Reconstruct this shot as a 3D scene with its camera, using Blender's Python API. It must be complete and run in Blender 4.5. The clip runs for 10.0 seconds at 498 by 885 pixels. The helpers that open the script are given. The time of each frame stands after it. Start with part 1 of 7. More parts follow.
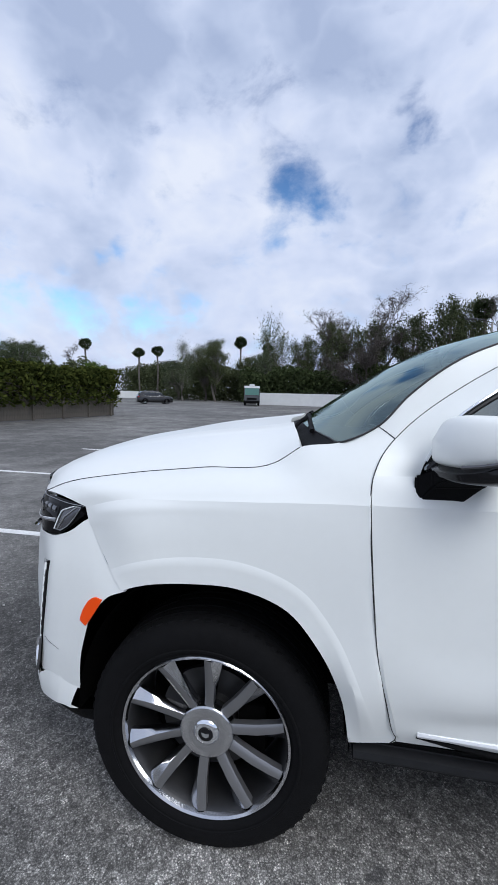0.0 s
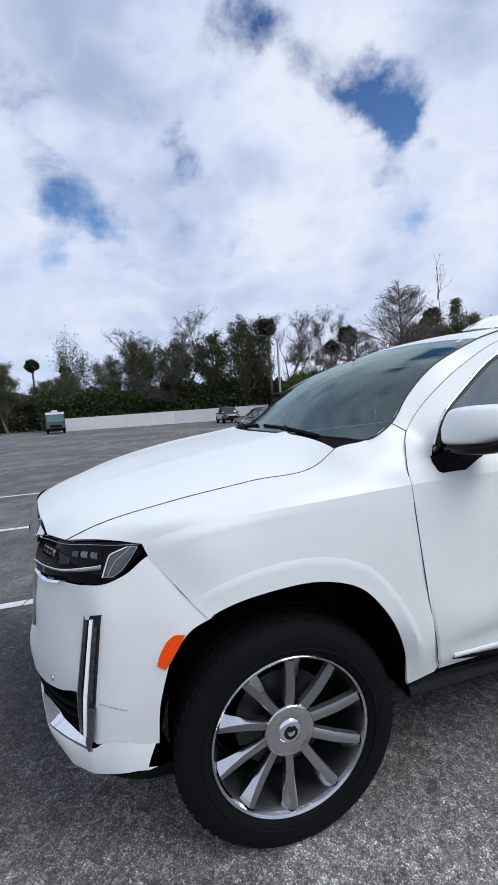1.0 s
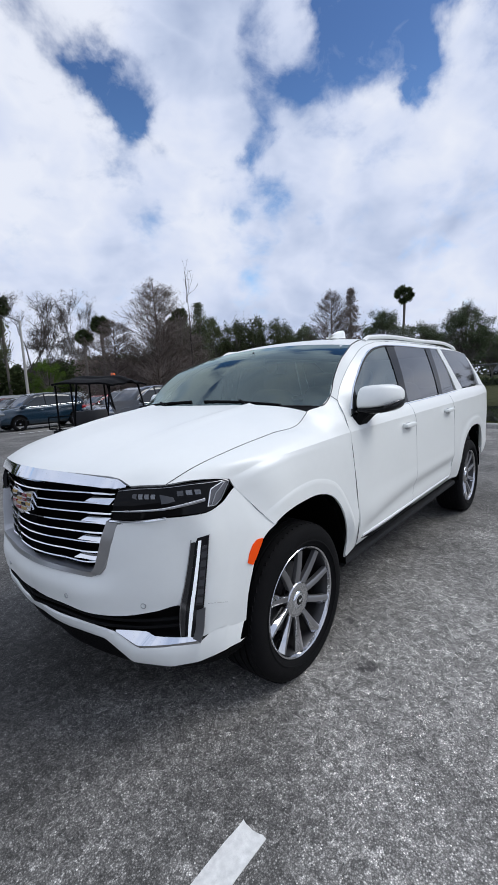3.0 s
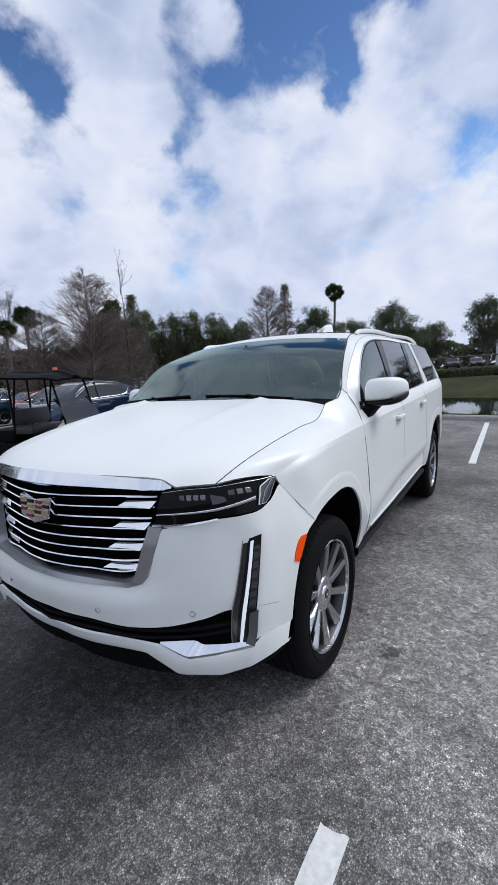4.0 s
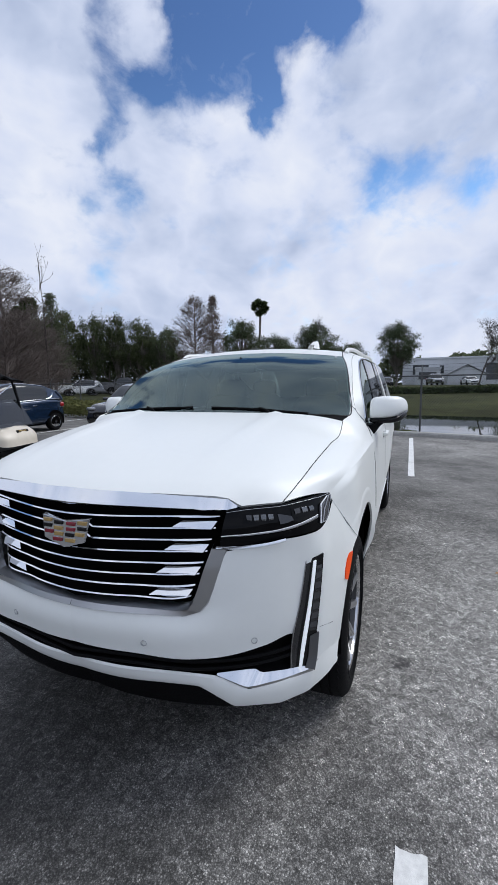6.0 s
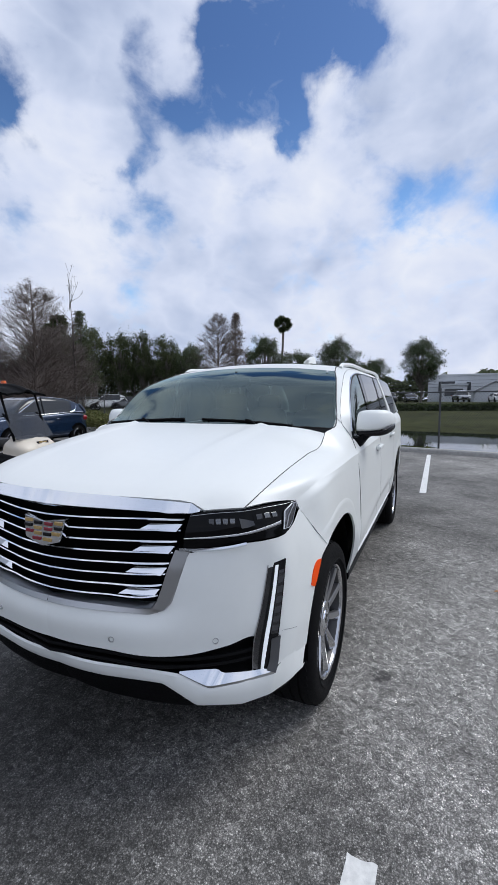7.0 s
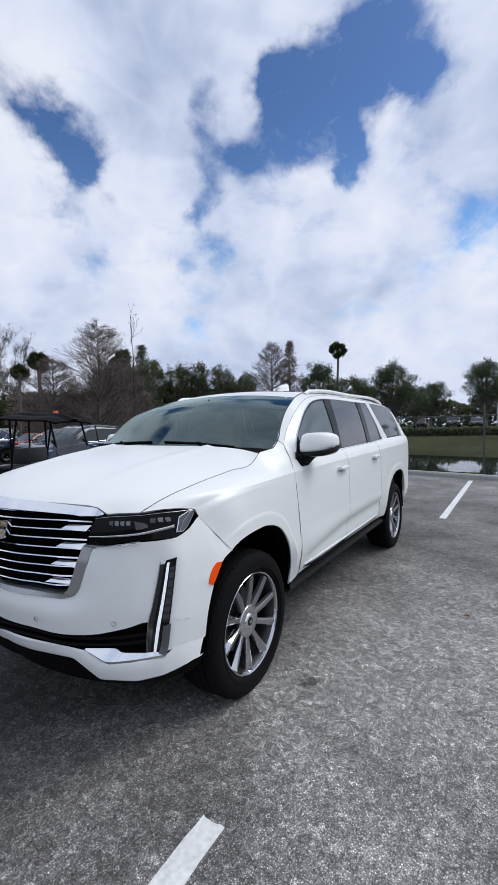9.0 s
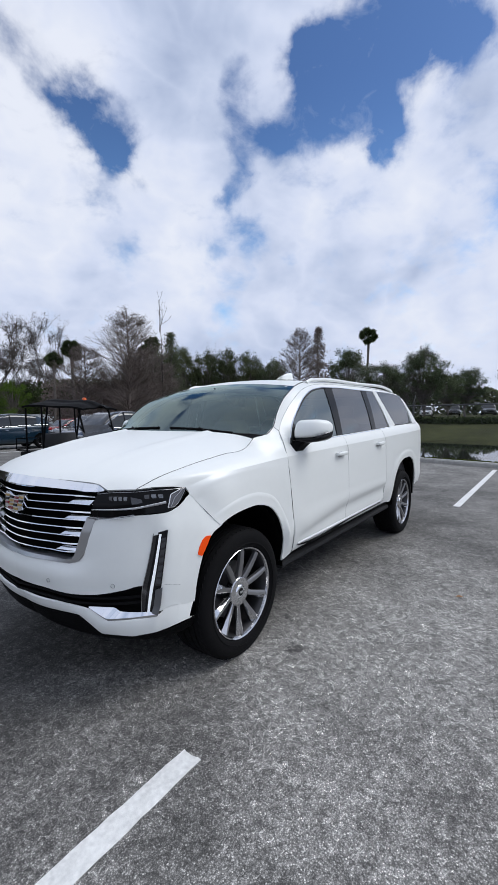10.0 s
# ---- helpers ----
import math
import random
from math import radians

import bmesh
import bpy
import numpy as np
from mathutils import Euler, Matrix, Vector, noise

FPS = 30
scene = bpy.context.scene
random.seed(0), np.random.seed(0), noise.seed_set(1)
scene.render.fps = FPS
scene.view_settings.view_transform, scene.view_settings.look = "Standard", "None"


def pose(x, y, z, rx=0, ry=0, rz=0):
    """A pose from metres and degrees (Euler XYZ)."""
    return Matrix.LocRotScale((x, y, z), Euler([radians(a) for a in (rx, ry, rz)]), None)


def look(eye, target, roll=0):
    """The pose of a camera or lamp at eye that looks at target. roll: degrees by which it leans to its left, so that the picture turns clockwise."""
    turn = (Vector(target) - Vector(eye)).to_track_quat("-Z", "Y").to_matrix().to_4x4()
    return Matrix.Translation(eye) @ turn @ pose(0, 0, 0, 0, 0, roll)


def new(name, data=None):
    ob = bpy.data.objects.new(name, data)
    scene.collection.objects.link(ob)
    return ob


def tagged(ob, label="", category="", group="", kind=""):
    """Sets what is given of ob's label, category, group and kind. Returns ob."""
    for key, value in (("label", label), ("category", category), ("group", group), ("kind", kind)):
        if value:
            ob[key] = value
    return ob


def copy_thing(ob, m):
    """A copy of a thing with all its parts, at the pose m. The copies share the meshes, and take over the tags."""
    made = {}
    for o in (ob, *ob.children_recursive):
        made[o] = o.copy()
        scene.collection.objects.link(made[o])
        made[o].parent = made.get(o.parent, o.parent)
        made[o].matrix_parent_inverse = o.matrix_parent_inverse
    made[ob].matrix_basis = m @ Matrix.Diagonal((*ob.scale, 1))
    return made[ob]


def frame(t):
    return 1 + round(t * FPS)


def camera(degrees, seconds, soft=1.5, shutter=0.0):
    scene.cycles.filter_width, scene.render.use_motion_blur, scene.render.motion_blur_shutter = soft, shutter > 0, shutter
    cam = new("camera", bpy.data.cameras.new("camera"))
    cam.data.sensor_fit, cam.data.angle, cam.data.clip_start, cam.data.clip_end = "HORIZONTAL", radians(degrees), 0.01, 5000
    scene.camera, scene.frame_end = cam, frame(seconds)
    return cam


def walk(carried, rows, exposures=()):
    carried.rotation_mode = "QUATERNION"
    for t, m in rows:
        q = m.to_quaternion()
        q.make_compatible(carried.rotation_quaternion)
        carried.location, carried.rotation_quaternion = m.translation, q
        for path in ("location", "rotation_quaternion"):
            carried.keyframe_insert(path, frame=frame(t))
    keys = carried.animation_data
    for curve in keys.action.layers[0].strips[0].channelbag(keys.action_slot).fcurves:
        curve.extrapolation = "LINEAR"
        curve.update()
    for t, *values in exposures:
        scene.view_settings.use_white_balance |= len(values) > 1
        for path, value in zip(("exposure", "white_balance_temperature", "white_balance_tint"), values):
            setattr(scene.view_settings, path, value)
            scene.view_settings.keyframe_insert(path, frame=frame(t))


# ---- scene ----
cam = camera(61.5, 10.0)
PATH = [
    (0, (0.348, -1.267, 1.554), (-0.001, 0.69, 1.328), 1.5),
    (0.5, (-0.002, -1.329, 1.545), (0.197, 0.656, 1.407), -2.2),
    (1, (-0.446, -1.338, 1.563), (0.083, 0.584, 1.401), -4.0),
    (1.5, (-0.776, -1.443, 1.599), (0.144, 0.325, 1.429), -4.6),
    (2, (-1.099, -1.402, 1.585), (0.082, 0.205, 1.436), -5.4),
    (2.5, (-1.499, -1.348, 1.559), (-0.139, 0.103, 1.348), -4.1),
    (3, (-1.739, -1.212, 1.551), (-0.239, 0.084, 1.284), -3.0),
    (3.2, (-1.768, -1.155, 1.569), (-0.24, 0.104, 1.281), -3.5),
    (4.3, (-1.99, -0.654, 1.566), (-0.264, 0.311, 1.263), -3.1),
    (4.5, (-1.952, -0.571, 1.572), (-0.201, 0.347, 1.269), -3.2),
    (5, (-1.931, -0.427, 1.595), (-0.13, 0.387, 1.29), -2.8),
    (5.2, (-1.969, -0.374, 1.596), (-0.152, 0.404, 1.29), -2.4),
    (6.3, (-2.181, -0.272, 1.603), (-0.331, 0.438, 1.338), -0.5),
    (6.5, (-2.185, -0.305, 1.599), (-0.342, 0.432, 1.353), -0.5),
    (7, (-2.145, -0.518, 1.582), (-0.33, 0.299, 1.384), -0.3),
    (7.5, (-2.132, -0.757, 1.585), (-0.346, 0.13, 1.44), -0.6),
    (8, (-2.229, -0.984, 1.565), (-0.471, -0.035, 1.465), -0.8),
    (8.5, (-2.215, -1.173, 1.571), (-0.488, -0.167, 1.498), -1.0),
    (9, (-2.073, -1.332, 1.559), (-0.385, -0.263, 1.489), -0.9),
    (9.5, (-2.013, -1.481, 1.56), (-0.368, -0.347, 1.466), -0.8),
    (10, (-2.113, -1.639, 1.556), (-0.505, -0.457, 1.426), -0.6),
]
walk(cam, [(t, look(eye, target, roll)) for t, eye, target, roll in PATH],
     exposures=[(0, 0.0, 6050, 10), (1.2, 0.0, 6120, 10), (2.6, 0.0, 6230, 10), (10, 0.0, 6250, 10)])

# ---- light ----
SUN_AZ, SUN_EL = 138.0, 49.0            # degrees clockwise from +y, and above the horizon
sun = new("sun", bpy.data.lights.new("sun", "SUN"))
sun.data.energy, sun.data.angle, sun.data.color = 1.75, radians(32), (1.0, 0.97, 0.92)
_az, _el = radians(SUN_AZ), radians(SUN_EL)
sun_way = Vector((math.sin(_az) * math.cos(_el), math.cos(_az) * math.cos(_el), math.sin(_el)))
sun.matrix_world = look(sun_way * 50, (0, 0, 0))


class Nodes:
    """A short way to write node trees."""

    def __init__(self, tree):
        self.t = tree

    def add(self, kind, ins=None, operation=None, use_clamp=None, data_type=None, blend_type=None, feature=None, interpolation_type=None):
        n = self.t.nodes.new(kind)
        if operation:
            n.operation = operation
        if use_clamp:
            n.use_clamp = use_clamp
        if data_type:
            n.data_type = data_type
        if blend_type:
            n.blend_type = blend_type
        if feature:
            n.feature = feature
        if interpolation_type:
            n.interpolation_type = interpolation_type
        for k, v in (ins or {}).items():
            if isinstance(v, bpy.types.NodeSocket):
                self.t.links.new(v, n.inputs[k])
            else:
                n.inputs[k].default_value = v
        return n

    def math(self, op, a, b=None, c=None, clamp=False):
        ins = {i: v for i, v in enumerate((a, b, c)) if v is not None}
        return self.add("ShaderNodeMath", ins, operation=op, use_clamp=clamp).outputs[0]

    def noise(self, vec, scale, detail=4.0, rough=0.55, dist=0.0):
        ins = {"Scale": scale, "Detail": detail, "Roughness": rough, "Distortion": dist}
        if vec is not None:
            ins["Vector"] = vec
        return self.add("ShaderNodeTexNoise", ins).outputs["Fac"]

    def ramp(self, fac, stops):
        n = self.add("ShaderNodeValToRGB", {"Fac": fac})
        e = n.color_ramp.elements
        while len(e) < len(stops):
            e.new(0.5)
        for el, (p, c) in zip(e, stops):
            el.position = p
            el.color = (c, c, c, 1) if isinstance(c, (int, float)) else (*c, 1)
        return n.outputs["Color"]

    def mix(self, fac, a, b, mode="MIX"):
        n = self.add("ShaderNodeMix", data_type="RGBA", blend_type=mode)
        for i, v in ((0, fac), (6, a), (7, b)):
            if isinstance(v, bpy.types.NodeSocket):
                self.t.links.new(v, n.inputs[i])
            elif isinstance(v, (int, float)):
                n.inputs[i].default_value = v if i == 0 else (v, v, v, 1)
            else:
                n.inputs[i].default_value = (*v, 1)
        return n.outputs[2]


# Sky: a clear sky with a broken layer of cloud in front of it, and the gaps in that layer.
# azimuth, elevation, radius in degrees, and how clear the gap is
GAPS_NORTH = [(9.7, 29.9, 1.5, 0.64), (-7.2, 27.5, 2.0, 0.62), (-4.5, 24.2, 2.1, 0.6), (-0.5, 22.9, 1.8, 0.75), (-7.2, 19.8, 1.4, 0.6), (-29.7, 16.1, 0.9, 0.48), (-33.2, 14.2, 0.9, 0.36), (-27.3, 17.4, 0.9, 0.44), (-39.4, 9.0, 1.8, 0.48), (-32.7, 9.7, 1.9, 0.6), (-24.6, 10.2, 2.1, 0.6), (-17.4, 11.1, 1.7, 0.44), (-36.7, 20.8, 1.2, 0.2), (-22.8, 29.4, 0.8, 0.16), (-31.6, 31.8, 1.1, 0.16), (17.6, 40.3, 1.9, 0.8), (21.6, 40.8, 1.6, 0.7), (30.0, 34.8, 1.5, 0.7), (32.9, 33.1, 1.7, 0.9), (36.5, 31.5, 2.0, 1), (36.7, 29.5, 1.2, 0.8), (26.0, 37.2, 1.7, 0.45), (35.9, 25.9, 1.3, 0.5)]
GAPS_SOUTH = [(118, 24, 2.4, 0.35), (131, 17, 2.4, 0.3), (139, 25, 3.0, 0.4), (150, 20, 3.0, 0.3), (165, 28, 3.4, 0.5), (188, 22, 3.0, 0.4), (45, 60, 2.6, 0.55), (58, 64, 2.2, 0.5), (33, 67, 2.6, 0.45)]
GAPS_EAST = [(39.7, 26.9, 0.8, 0.35), (37.8, 20.3, 1.7, 0.42), (68.4, 36.7, 3.7, 1), (62.8, 35.5, 2.8, 1), (63.9, 38.9, 1.7, 0.9), (72.4, 40.3, 2.8, 1), (77.8, 39.6, 2.5, 1), (71.9, 31.6, 1.8, 1), (70.6, 29.5, 1.1, 0.8), (57.3, 32.2, 1.7, 0.9), (53.0, 36.4, 1.4, 0.55), (53.3, 32.8, 1.6, 0.6), (52.1, 28.9, 1.6, 0.8), (51.0, 26.6, 1.0, 0.5), (53.9, 22.6, 1.7, 0.7), (48.8, 21.5, 1.4, 0.65), (59.5, 20.1, 0.9, 0.4), (86.0, 22.9, 2.2, 0.9), (91.0, 23.3, 1.3, 0.5), (95.8, 21.5, 1.5, 0.8), (82.2, 27.1, 0.9, 0.45), (80.4, 18.0, 1.2, 0.35), (51.1, 13.8, 1.3, 0.3), (81.2, 36.5, 1.7, 1)]
# azimuth, elevation, radius in degrees, and how much paler (+) or greyer (-) the cloud is
BANKS_NORTH = [(-30.9, 33.7, 6.5, -0.9), (-12.0, 37.0, 6.0, -0.6), (-3.0, 37.0, 6.4, -0.4), (-19.0, 25.7, 4.1, 0.6), (-25.3, 15.6, 3.9, 0.55), (3.7, 17.6, 7.1, -0.5), (15.7, 32.6, 3.1, 0.35), (-38.0, 29.9, 3.2, 0.45), (16.9, 19.4, 3.9, 0.4), (-12.2, 11.7, 4.3, 0.3), (-34.7, 6.9, 3.9, 0.15), (23.3, 33.4, 5.4, 0.5), (21.4, 20.8, 4.6, 0.5), (-0.3, 33.8, 5.3, -0.2), (31.3, 25.8, 5.4, 0.35), (8.2, 21.8, 5.7, -0.25)]
BANKS_EAST = [(45.6, 16.8, 3.6, 0.4), (66.4, 30.3, 3.9, 0.5), (76.3, 36.2, 2.7, 0.35), (29.0, 29.3, 6.6, 0.45), (45.7, 24.7, 5.7, 0.35), (72.0, 25.3, 6.4, 0.4), (44.1, 40.3, 5.5, -0.5), (80.6, 31.8, 3.3, -0.5), (62.8, 25.7, 4.9, 0.2), (79.3, 12.2, 7.5, -0.3), (45.4, 10.2, 4.4, 0.2), (91.4, 27.1, 4.6, -0.6), (42.6, 34.6, 3.8, -0.4), (71.3, 20.3, 5.2, -0.15), (86.8, 17.4, 3.7, 0.25)]
world = bpy.data.worlds.new("world")
scene.world = world
world.use_nodes = True
N = Nodes(world.node_tree)
world.node_tree.nodes.clear()
sky = N.add("ShaderNodeTexSky")
sky.sky_type, sky.sun_disc, sky.sun_elevation, sky.sun_rotation = "NISHITA", False, _el, _az
sky.air_density, sky.dust_density, sky.ozone_density = 1.0, 0.6, 1.4
way = N.add("ShaderNodeTexCoord").outputs["Generated"]
swirl = N.add("ShaderNodeTexNoise", {"Vector": way, "Scale": 10.0, "Detail": 7.0, "Roughness": 0.58}).outputs["Color"]
swirl = N.add("ShaderNodeVectorMath", {0: swirl, 1: (0.5, 0.5, 0.5)}, operation="SUBTRACT").outputs[0]
bent = N.add("ShaderNodeVectorMath", {0: swirl, 1: (0.105, 0.105, 0.085), 2: way}, operation="MULTIPLY_ADD").outputs[0]
sep = N.add("ShaderNodeSeparateXYZ", {0: way}).outputs
flat = N.add("ShaderNodeCombineXYZ", {0: sep[0], 1: sep[1], 2: N.math("MULTIPLY", sep[2], 1.5)}).outputs[0]


def spots(rows, at, reach):
    """The sum of soft round spots in the sky."""
    total = None
    for az, el, r, much in rows:
        a, e = radians(az), radians(el)
        d = N.add("ShaderNodeVectorMath", {0: at, 1: (math.sin(a) * math.cos(e), math.cos(a) * math.cos(e), math.sin(e))}, operation="DISTANCE").outputs["Value"]
        one = N.add("ShaderNodeMapRange", {"Value": d, "From Min": 0.0, "From Max": radians(r) * reach, "To Min": much, "To Max": 0.0}, interpolation_type="SMOOTHSTEP").outputs[0]
        total = one if total is None else N.math("ADD", total, one)
    return total


thin = N.math("MINIMUM", spots(GAPS_NORTH + GAPS_EAST + GAPS_SOUTH, bent, 2.4), 1.3)
shreds = N.math("ADD", N.math("MULTIPLY", N.noise(flat, 9.0, 7.0, 0.58, 0.4), 0.82), N.math("MULTIPLY", N.noise(flat, 34.0, 5.0, 0.6), 0.18))
# few gaps overhead and behind, where the cloud is closed
closed = N.math("ADD", N.math("MULTIPLY", N.math("MAXIMUM", N.math("SUBTRACT", sep[2], 0.55), 0.0), 1.5), N.math("MAXIMUM", N.math("MULTIPLY", N.math("ADD", sep[0], sep[1]), -0.3), 0.0))
ragged = N.math("SUBTRACT", N.math("MULTIPLY_ADD", N.math("SUBTRACT", shreds, 0.5), 3.0, N.math("MULTIPLY", thin, 1.25)), closed)
core = N.add("ShaderNodeMapRange", {"Value": ragged, "From Min": 0.06, "From Max": 1.18, "To Min": 0.0, "To Max": 0.80}, interpolation_type="SMOOTHSTEP").outputs[0]
veil = N.add("ShaderNodeMapRange", {"Value": thin, "From Min": 0.05, "From Max": 1.2, "To Min": 0.0, "To Max": 0.34}).outputs[0]
wisps = N.add("ShaderNodeMapRange", {"Value": N.noise(flat, 16.0, 6.0, 0.62, 0.6), "From Min": 0.44, "From Max": 0.74, "To Min": 1.0, "To Max": 0.80}, interpolation_type="SMOOTHSTEP").outputs[0]
gap = N.math("MINIMUM", N.math("MULTIPLY", N.math("ADD", core, veil), wisps), 1.0)
# cloud tones: pale puffs, greyer bellies
billow = N.math("SUBTRACT", 1.0, N.math("ABSOLUTE", N.math("MULTIPLY_ADD", N.noise(flat, 6.5, 4.0, 0.48, 0.2), 5.0, -2.5)))
tone = N.math("ADD", N.math("MULTIPLY", N.noise(flat, 3.6, 4.0, 0.5, 0.2), 0.62), N.math("MULTIPLY", billow, 0.11))
tone = N.math("ADD", tone, N.math("MULTIPLY_ADD", spots(BANKS_NORTH + BANKS_EAST, bent, 1.9), 0.17, 0.10))
cloud = N.ramp(tone, [(0.30, (0.41, 0.475, 0.635)), (0.40, (0.53, 0.592, 0.745)), (0.50, (0.66, 0.708, 0.845)), (0.63, (0.80, 0.82, 0.89))])
cloud_light = N.add("ShaderNodeBackground", {"Color": cloud, "Strength": 1.02})
haze = N.add("ShaderNodeMapRange", {"Value": sep[2], "From Min": 0.12, "From Max": 0.62, "To Min": 2.1, "To Max": 1.0}, interpolation_type="SMOOTHSTEP").outputs[0]
haze = N.add("ShaderNodeCombineColor", {0: N.math("MULTIPLY", haze, 0.62), 1: N.math("MULTIPLY", haze, 0.80), 2: N.math("MULTIPLY_ADD", haze, 0.7, 0.36)}).outputs[0]
blue = N.mix(1.0, sky.outputs[0], haze, "MULTIPLY")
blue_light = N.add("ShaderNodeBackground", {"Color": blue, "Strength": 0.105})
both = N.add("ShaderNodeMixShader", {0: gap, 1: cloud_light.outputs[0], 2: blue_light.outputs[0]})
N.add("ShaderNodeOutputWorld", {0: both.outputs[0]})

# ---- materials ----


def material(name, base=(0.5, 0.5, 0.5), rough=0.5, metal=0.0, coat=0.0, vary=0.0, scale=20.0, bump=0.0, bump_scale=None, spec=0.5, rough_vary=0.0, detail=5.0, obj_random=0.0, coat_rough=0.06):
    """A principled material with variation at two scales and a fine relief."""
    m = bpy.data.materials.new(name)
    m.use_nodes = True
    m.node_tree.nodes.clear()
    n = Nodes(m.node_tree)
    at = n.add("ShaderNodeTexCoord").outputs["Object"]
    bsdf = n.add("ShaderNodeBsdfPrincipled", {"Base Color": (*base, 1), "Roughness": rough, "Metallic": metal, "Coat Weight": coat, "Coat Roughness": coat_rough, "Specular IOR Level": spec})
    col = None
    if vary:
        f = n.math("ADD", n.math("MULTIPLY", n.noise(at, scale, detail), 0.55), n.math("MULTIPLY", n.noise(at, scale * 0.13, 3.0), 0.45))
        lo, hi = [max(0, c * (1 - vary)) for c in base], [min(1, c * (1 + vary)) for c in base]
        col = n.ramp(f, [(0.3, tuple(lo)), (0.7, tuple(hi))])
    if obj_random:
        r = n.add("ShaderNodeObjectInfo").outputs["Random"]
        k = n.math("MULTIPLY_ADD", r, 2 * obj_random, 1 - obj_random)
        col = n.mix(1.0, col if col is not None else base, n.add("ShaderNodeCombineColor", {0: k, 1: k, 2: k}).outputs[0], "MULTIPLY")
    if col is not None:
        m.node_tree.links.new(col, bsdf.inputs["Base Color"])
    if rough_vary:
        f = n.noise(at, scale * 0.5, 4.0)
        m.node_tree.links.new(n.math("MULTIPLY_ADD", f, 2 * rough_vary, rough - rough_vary), bsdf.inputs["Roughness"])
    if bump:
        h = n.noise(at, bump_scale or scale * 3, 5.0)
        b = n.add("ShaderNodeBump", {"Height": h, "Strength": min(1.0, bump), "Distance": 0.01})
        m.node_tree.links.new(b.outputs[0], bsdf.inputs["Normal"])
    n.add("ShaderNodeOutputMaterial", {0: bsdf.outputs[0]})
    return m


def asphalt_material():
    """Worn parking-lot asphalt: pale exposed stones in a dark binder, with darker and paler tracts."""
    m = bpy.data.materials.new("asphalt")
    m.use_nodes = True
    m.node_tree.nodes.clear()
    n = Nodes(m.node_tree)
    at = n.add("ShaderNodeTexCoord").outputs["Object"]
    grain = n.add("ShaderNodeTexVoronoi", {"Vector": at, "Scale": 180.0, "Randomness": 1.0}, feature="F1")
    coarse = n.add("ShaderNodeTexVoronoi", {"Vector": at, "Scale": 44.0, "Randomness": 1.0}, feature="F1")
    fine_key = n.add("ShaderNodeSeparateColor", {0: grain.outputs["Color"]}).outputs[0]
    rough_key = n.add("ShaderNodeSeparateColor", {0: coarse.outputs["Color"]}).outputs[1]
    stone = n.ramp(fine_key, [(0.0, 0.075), (0.40, 0.118), (0.75, 0.172), (0.92, 0.235), (0.985, 0.325), (1.0, 0.41)])
    gaps = n.ramp(grain.outputs["Distance"], [(0.30, 1.0), (0.62, 0.5)])
    lumps = n.ramp(rough_key, [(0.0, 0.46), (0.5, 0.63), (0.85, 0.82), (1.0, 1.04)])
    mid = n.noise(at, 1.1, 5.0, 0.6)
    big = n.noise(at, 0.16, 4.0, 0.55)
    tract = n.math("ADD", n.math("MULTIPLY", mid, 0.5), n.math("MULTIPLY", big, 0.5))
    far = n.add("ShaderNodeVectorMath", {0: n.add("ShaderNodeVectorMath", {0: at, 1: (0.45, 0.85, 0.0)}, operation="MULTIPLY").outputs[0], 1: (0.3, -0.62, 0.0)}, operation="DISTANCE").outputs["Value"]
    pale_spot = n.add("ShaderNodeMapRange", {"Value": far, "From Min": 0.3, "From Max": 1.7, "To Min": 0.075, "To Max": -0.08}, interpolation_type="SMOOTHSTEP").outputs[0]
    near_line = n.add("ShaderNodeVectorMath", {0: at, 1: (-1.4, -0.12, 0.0)}, operation="DISTANCE").outputs["Value"]
    pale_patch = n.add("ShaderNodeMapRange", {"Value": near_line, "From Min": 0.1, "From Max": 0.75, "To Min": 0.12, "To Max": 0.0}, interpolation_type="SMOOTHSTEP").outputs[0]
    tract = n.math("ADD", n.math("ADD", tract, pale_spot), pale_patch)
    # the car's soft shade ahead of its bumper, put into the asphalt's colour
    car_shade = n.add("ShaderNodeVectorMath", {0: n.add("ShaderNodeVectorMath", {0: at, 1: (1.0, 0.7, 0.0)}, operation="MULTIPLY").outputs[0], 1: (-1.35, 0.76, 0.0)}, operation="DISTANCE").outputs["Value"]
    car_shade = n.math("ADD", car_shade, n.math("MULTIPLY", n.math("SUBTRACT", n.noise(at, 1.6, 6.0, 0.6, 0.5), 0.5), 1.6))
    car_shade = n.add("ShaderNodeMapRange", {"Value": car_shade, "From Min": 0.4, "From Max": 1.6, "To Min": 0.55, "To Max": 1.0}, interpolation_type="SMOOTHSTEP").outputs[0]
    worn = n.ramp(tract, [(0.36, 0.34), (0.50, 0.66), (0.64, 1.02)])
    grit = n.math("MULTIPLY", n.math("MULTIPLY", stone, gaps), lumps)
    # away from the parking bays the stones are worn flat and filled with dust
    out = n.add("ShaderNodeVectorMath", {0: at, 1: (0.3, -1.2, 0.0)}, operation="DISTANCE").outputs["Value"]
    dust = n.add("ShaderNodeMapRange", {"Value": out, "From Min": 2.5, "From Max": 8.0, "To Min": 0.0, "To Max": 0.85}).outputs[0]
    grit = n.math("ADD", n.math("MULTIPLY", grit, n.math("SUBTRACT", 1.0, dust)), n.math("MULTIPLY", dust, 0.080))
    tone_ = n.math("MULTIPLY", grit, worn)
    clump = n.ramp(n.noise(at, 3.2, 7.0, 0.68, 0.0), [(0.34, 0.84), (0.50, 0.99), (0.66, 1.17)])
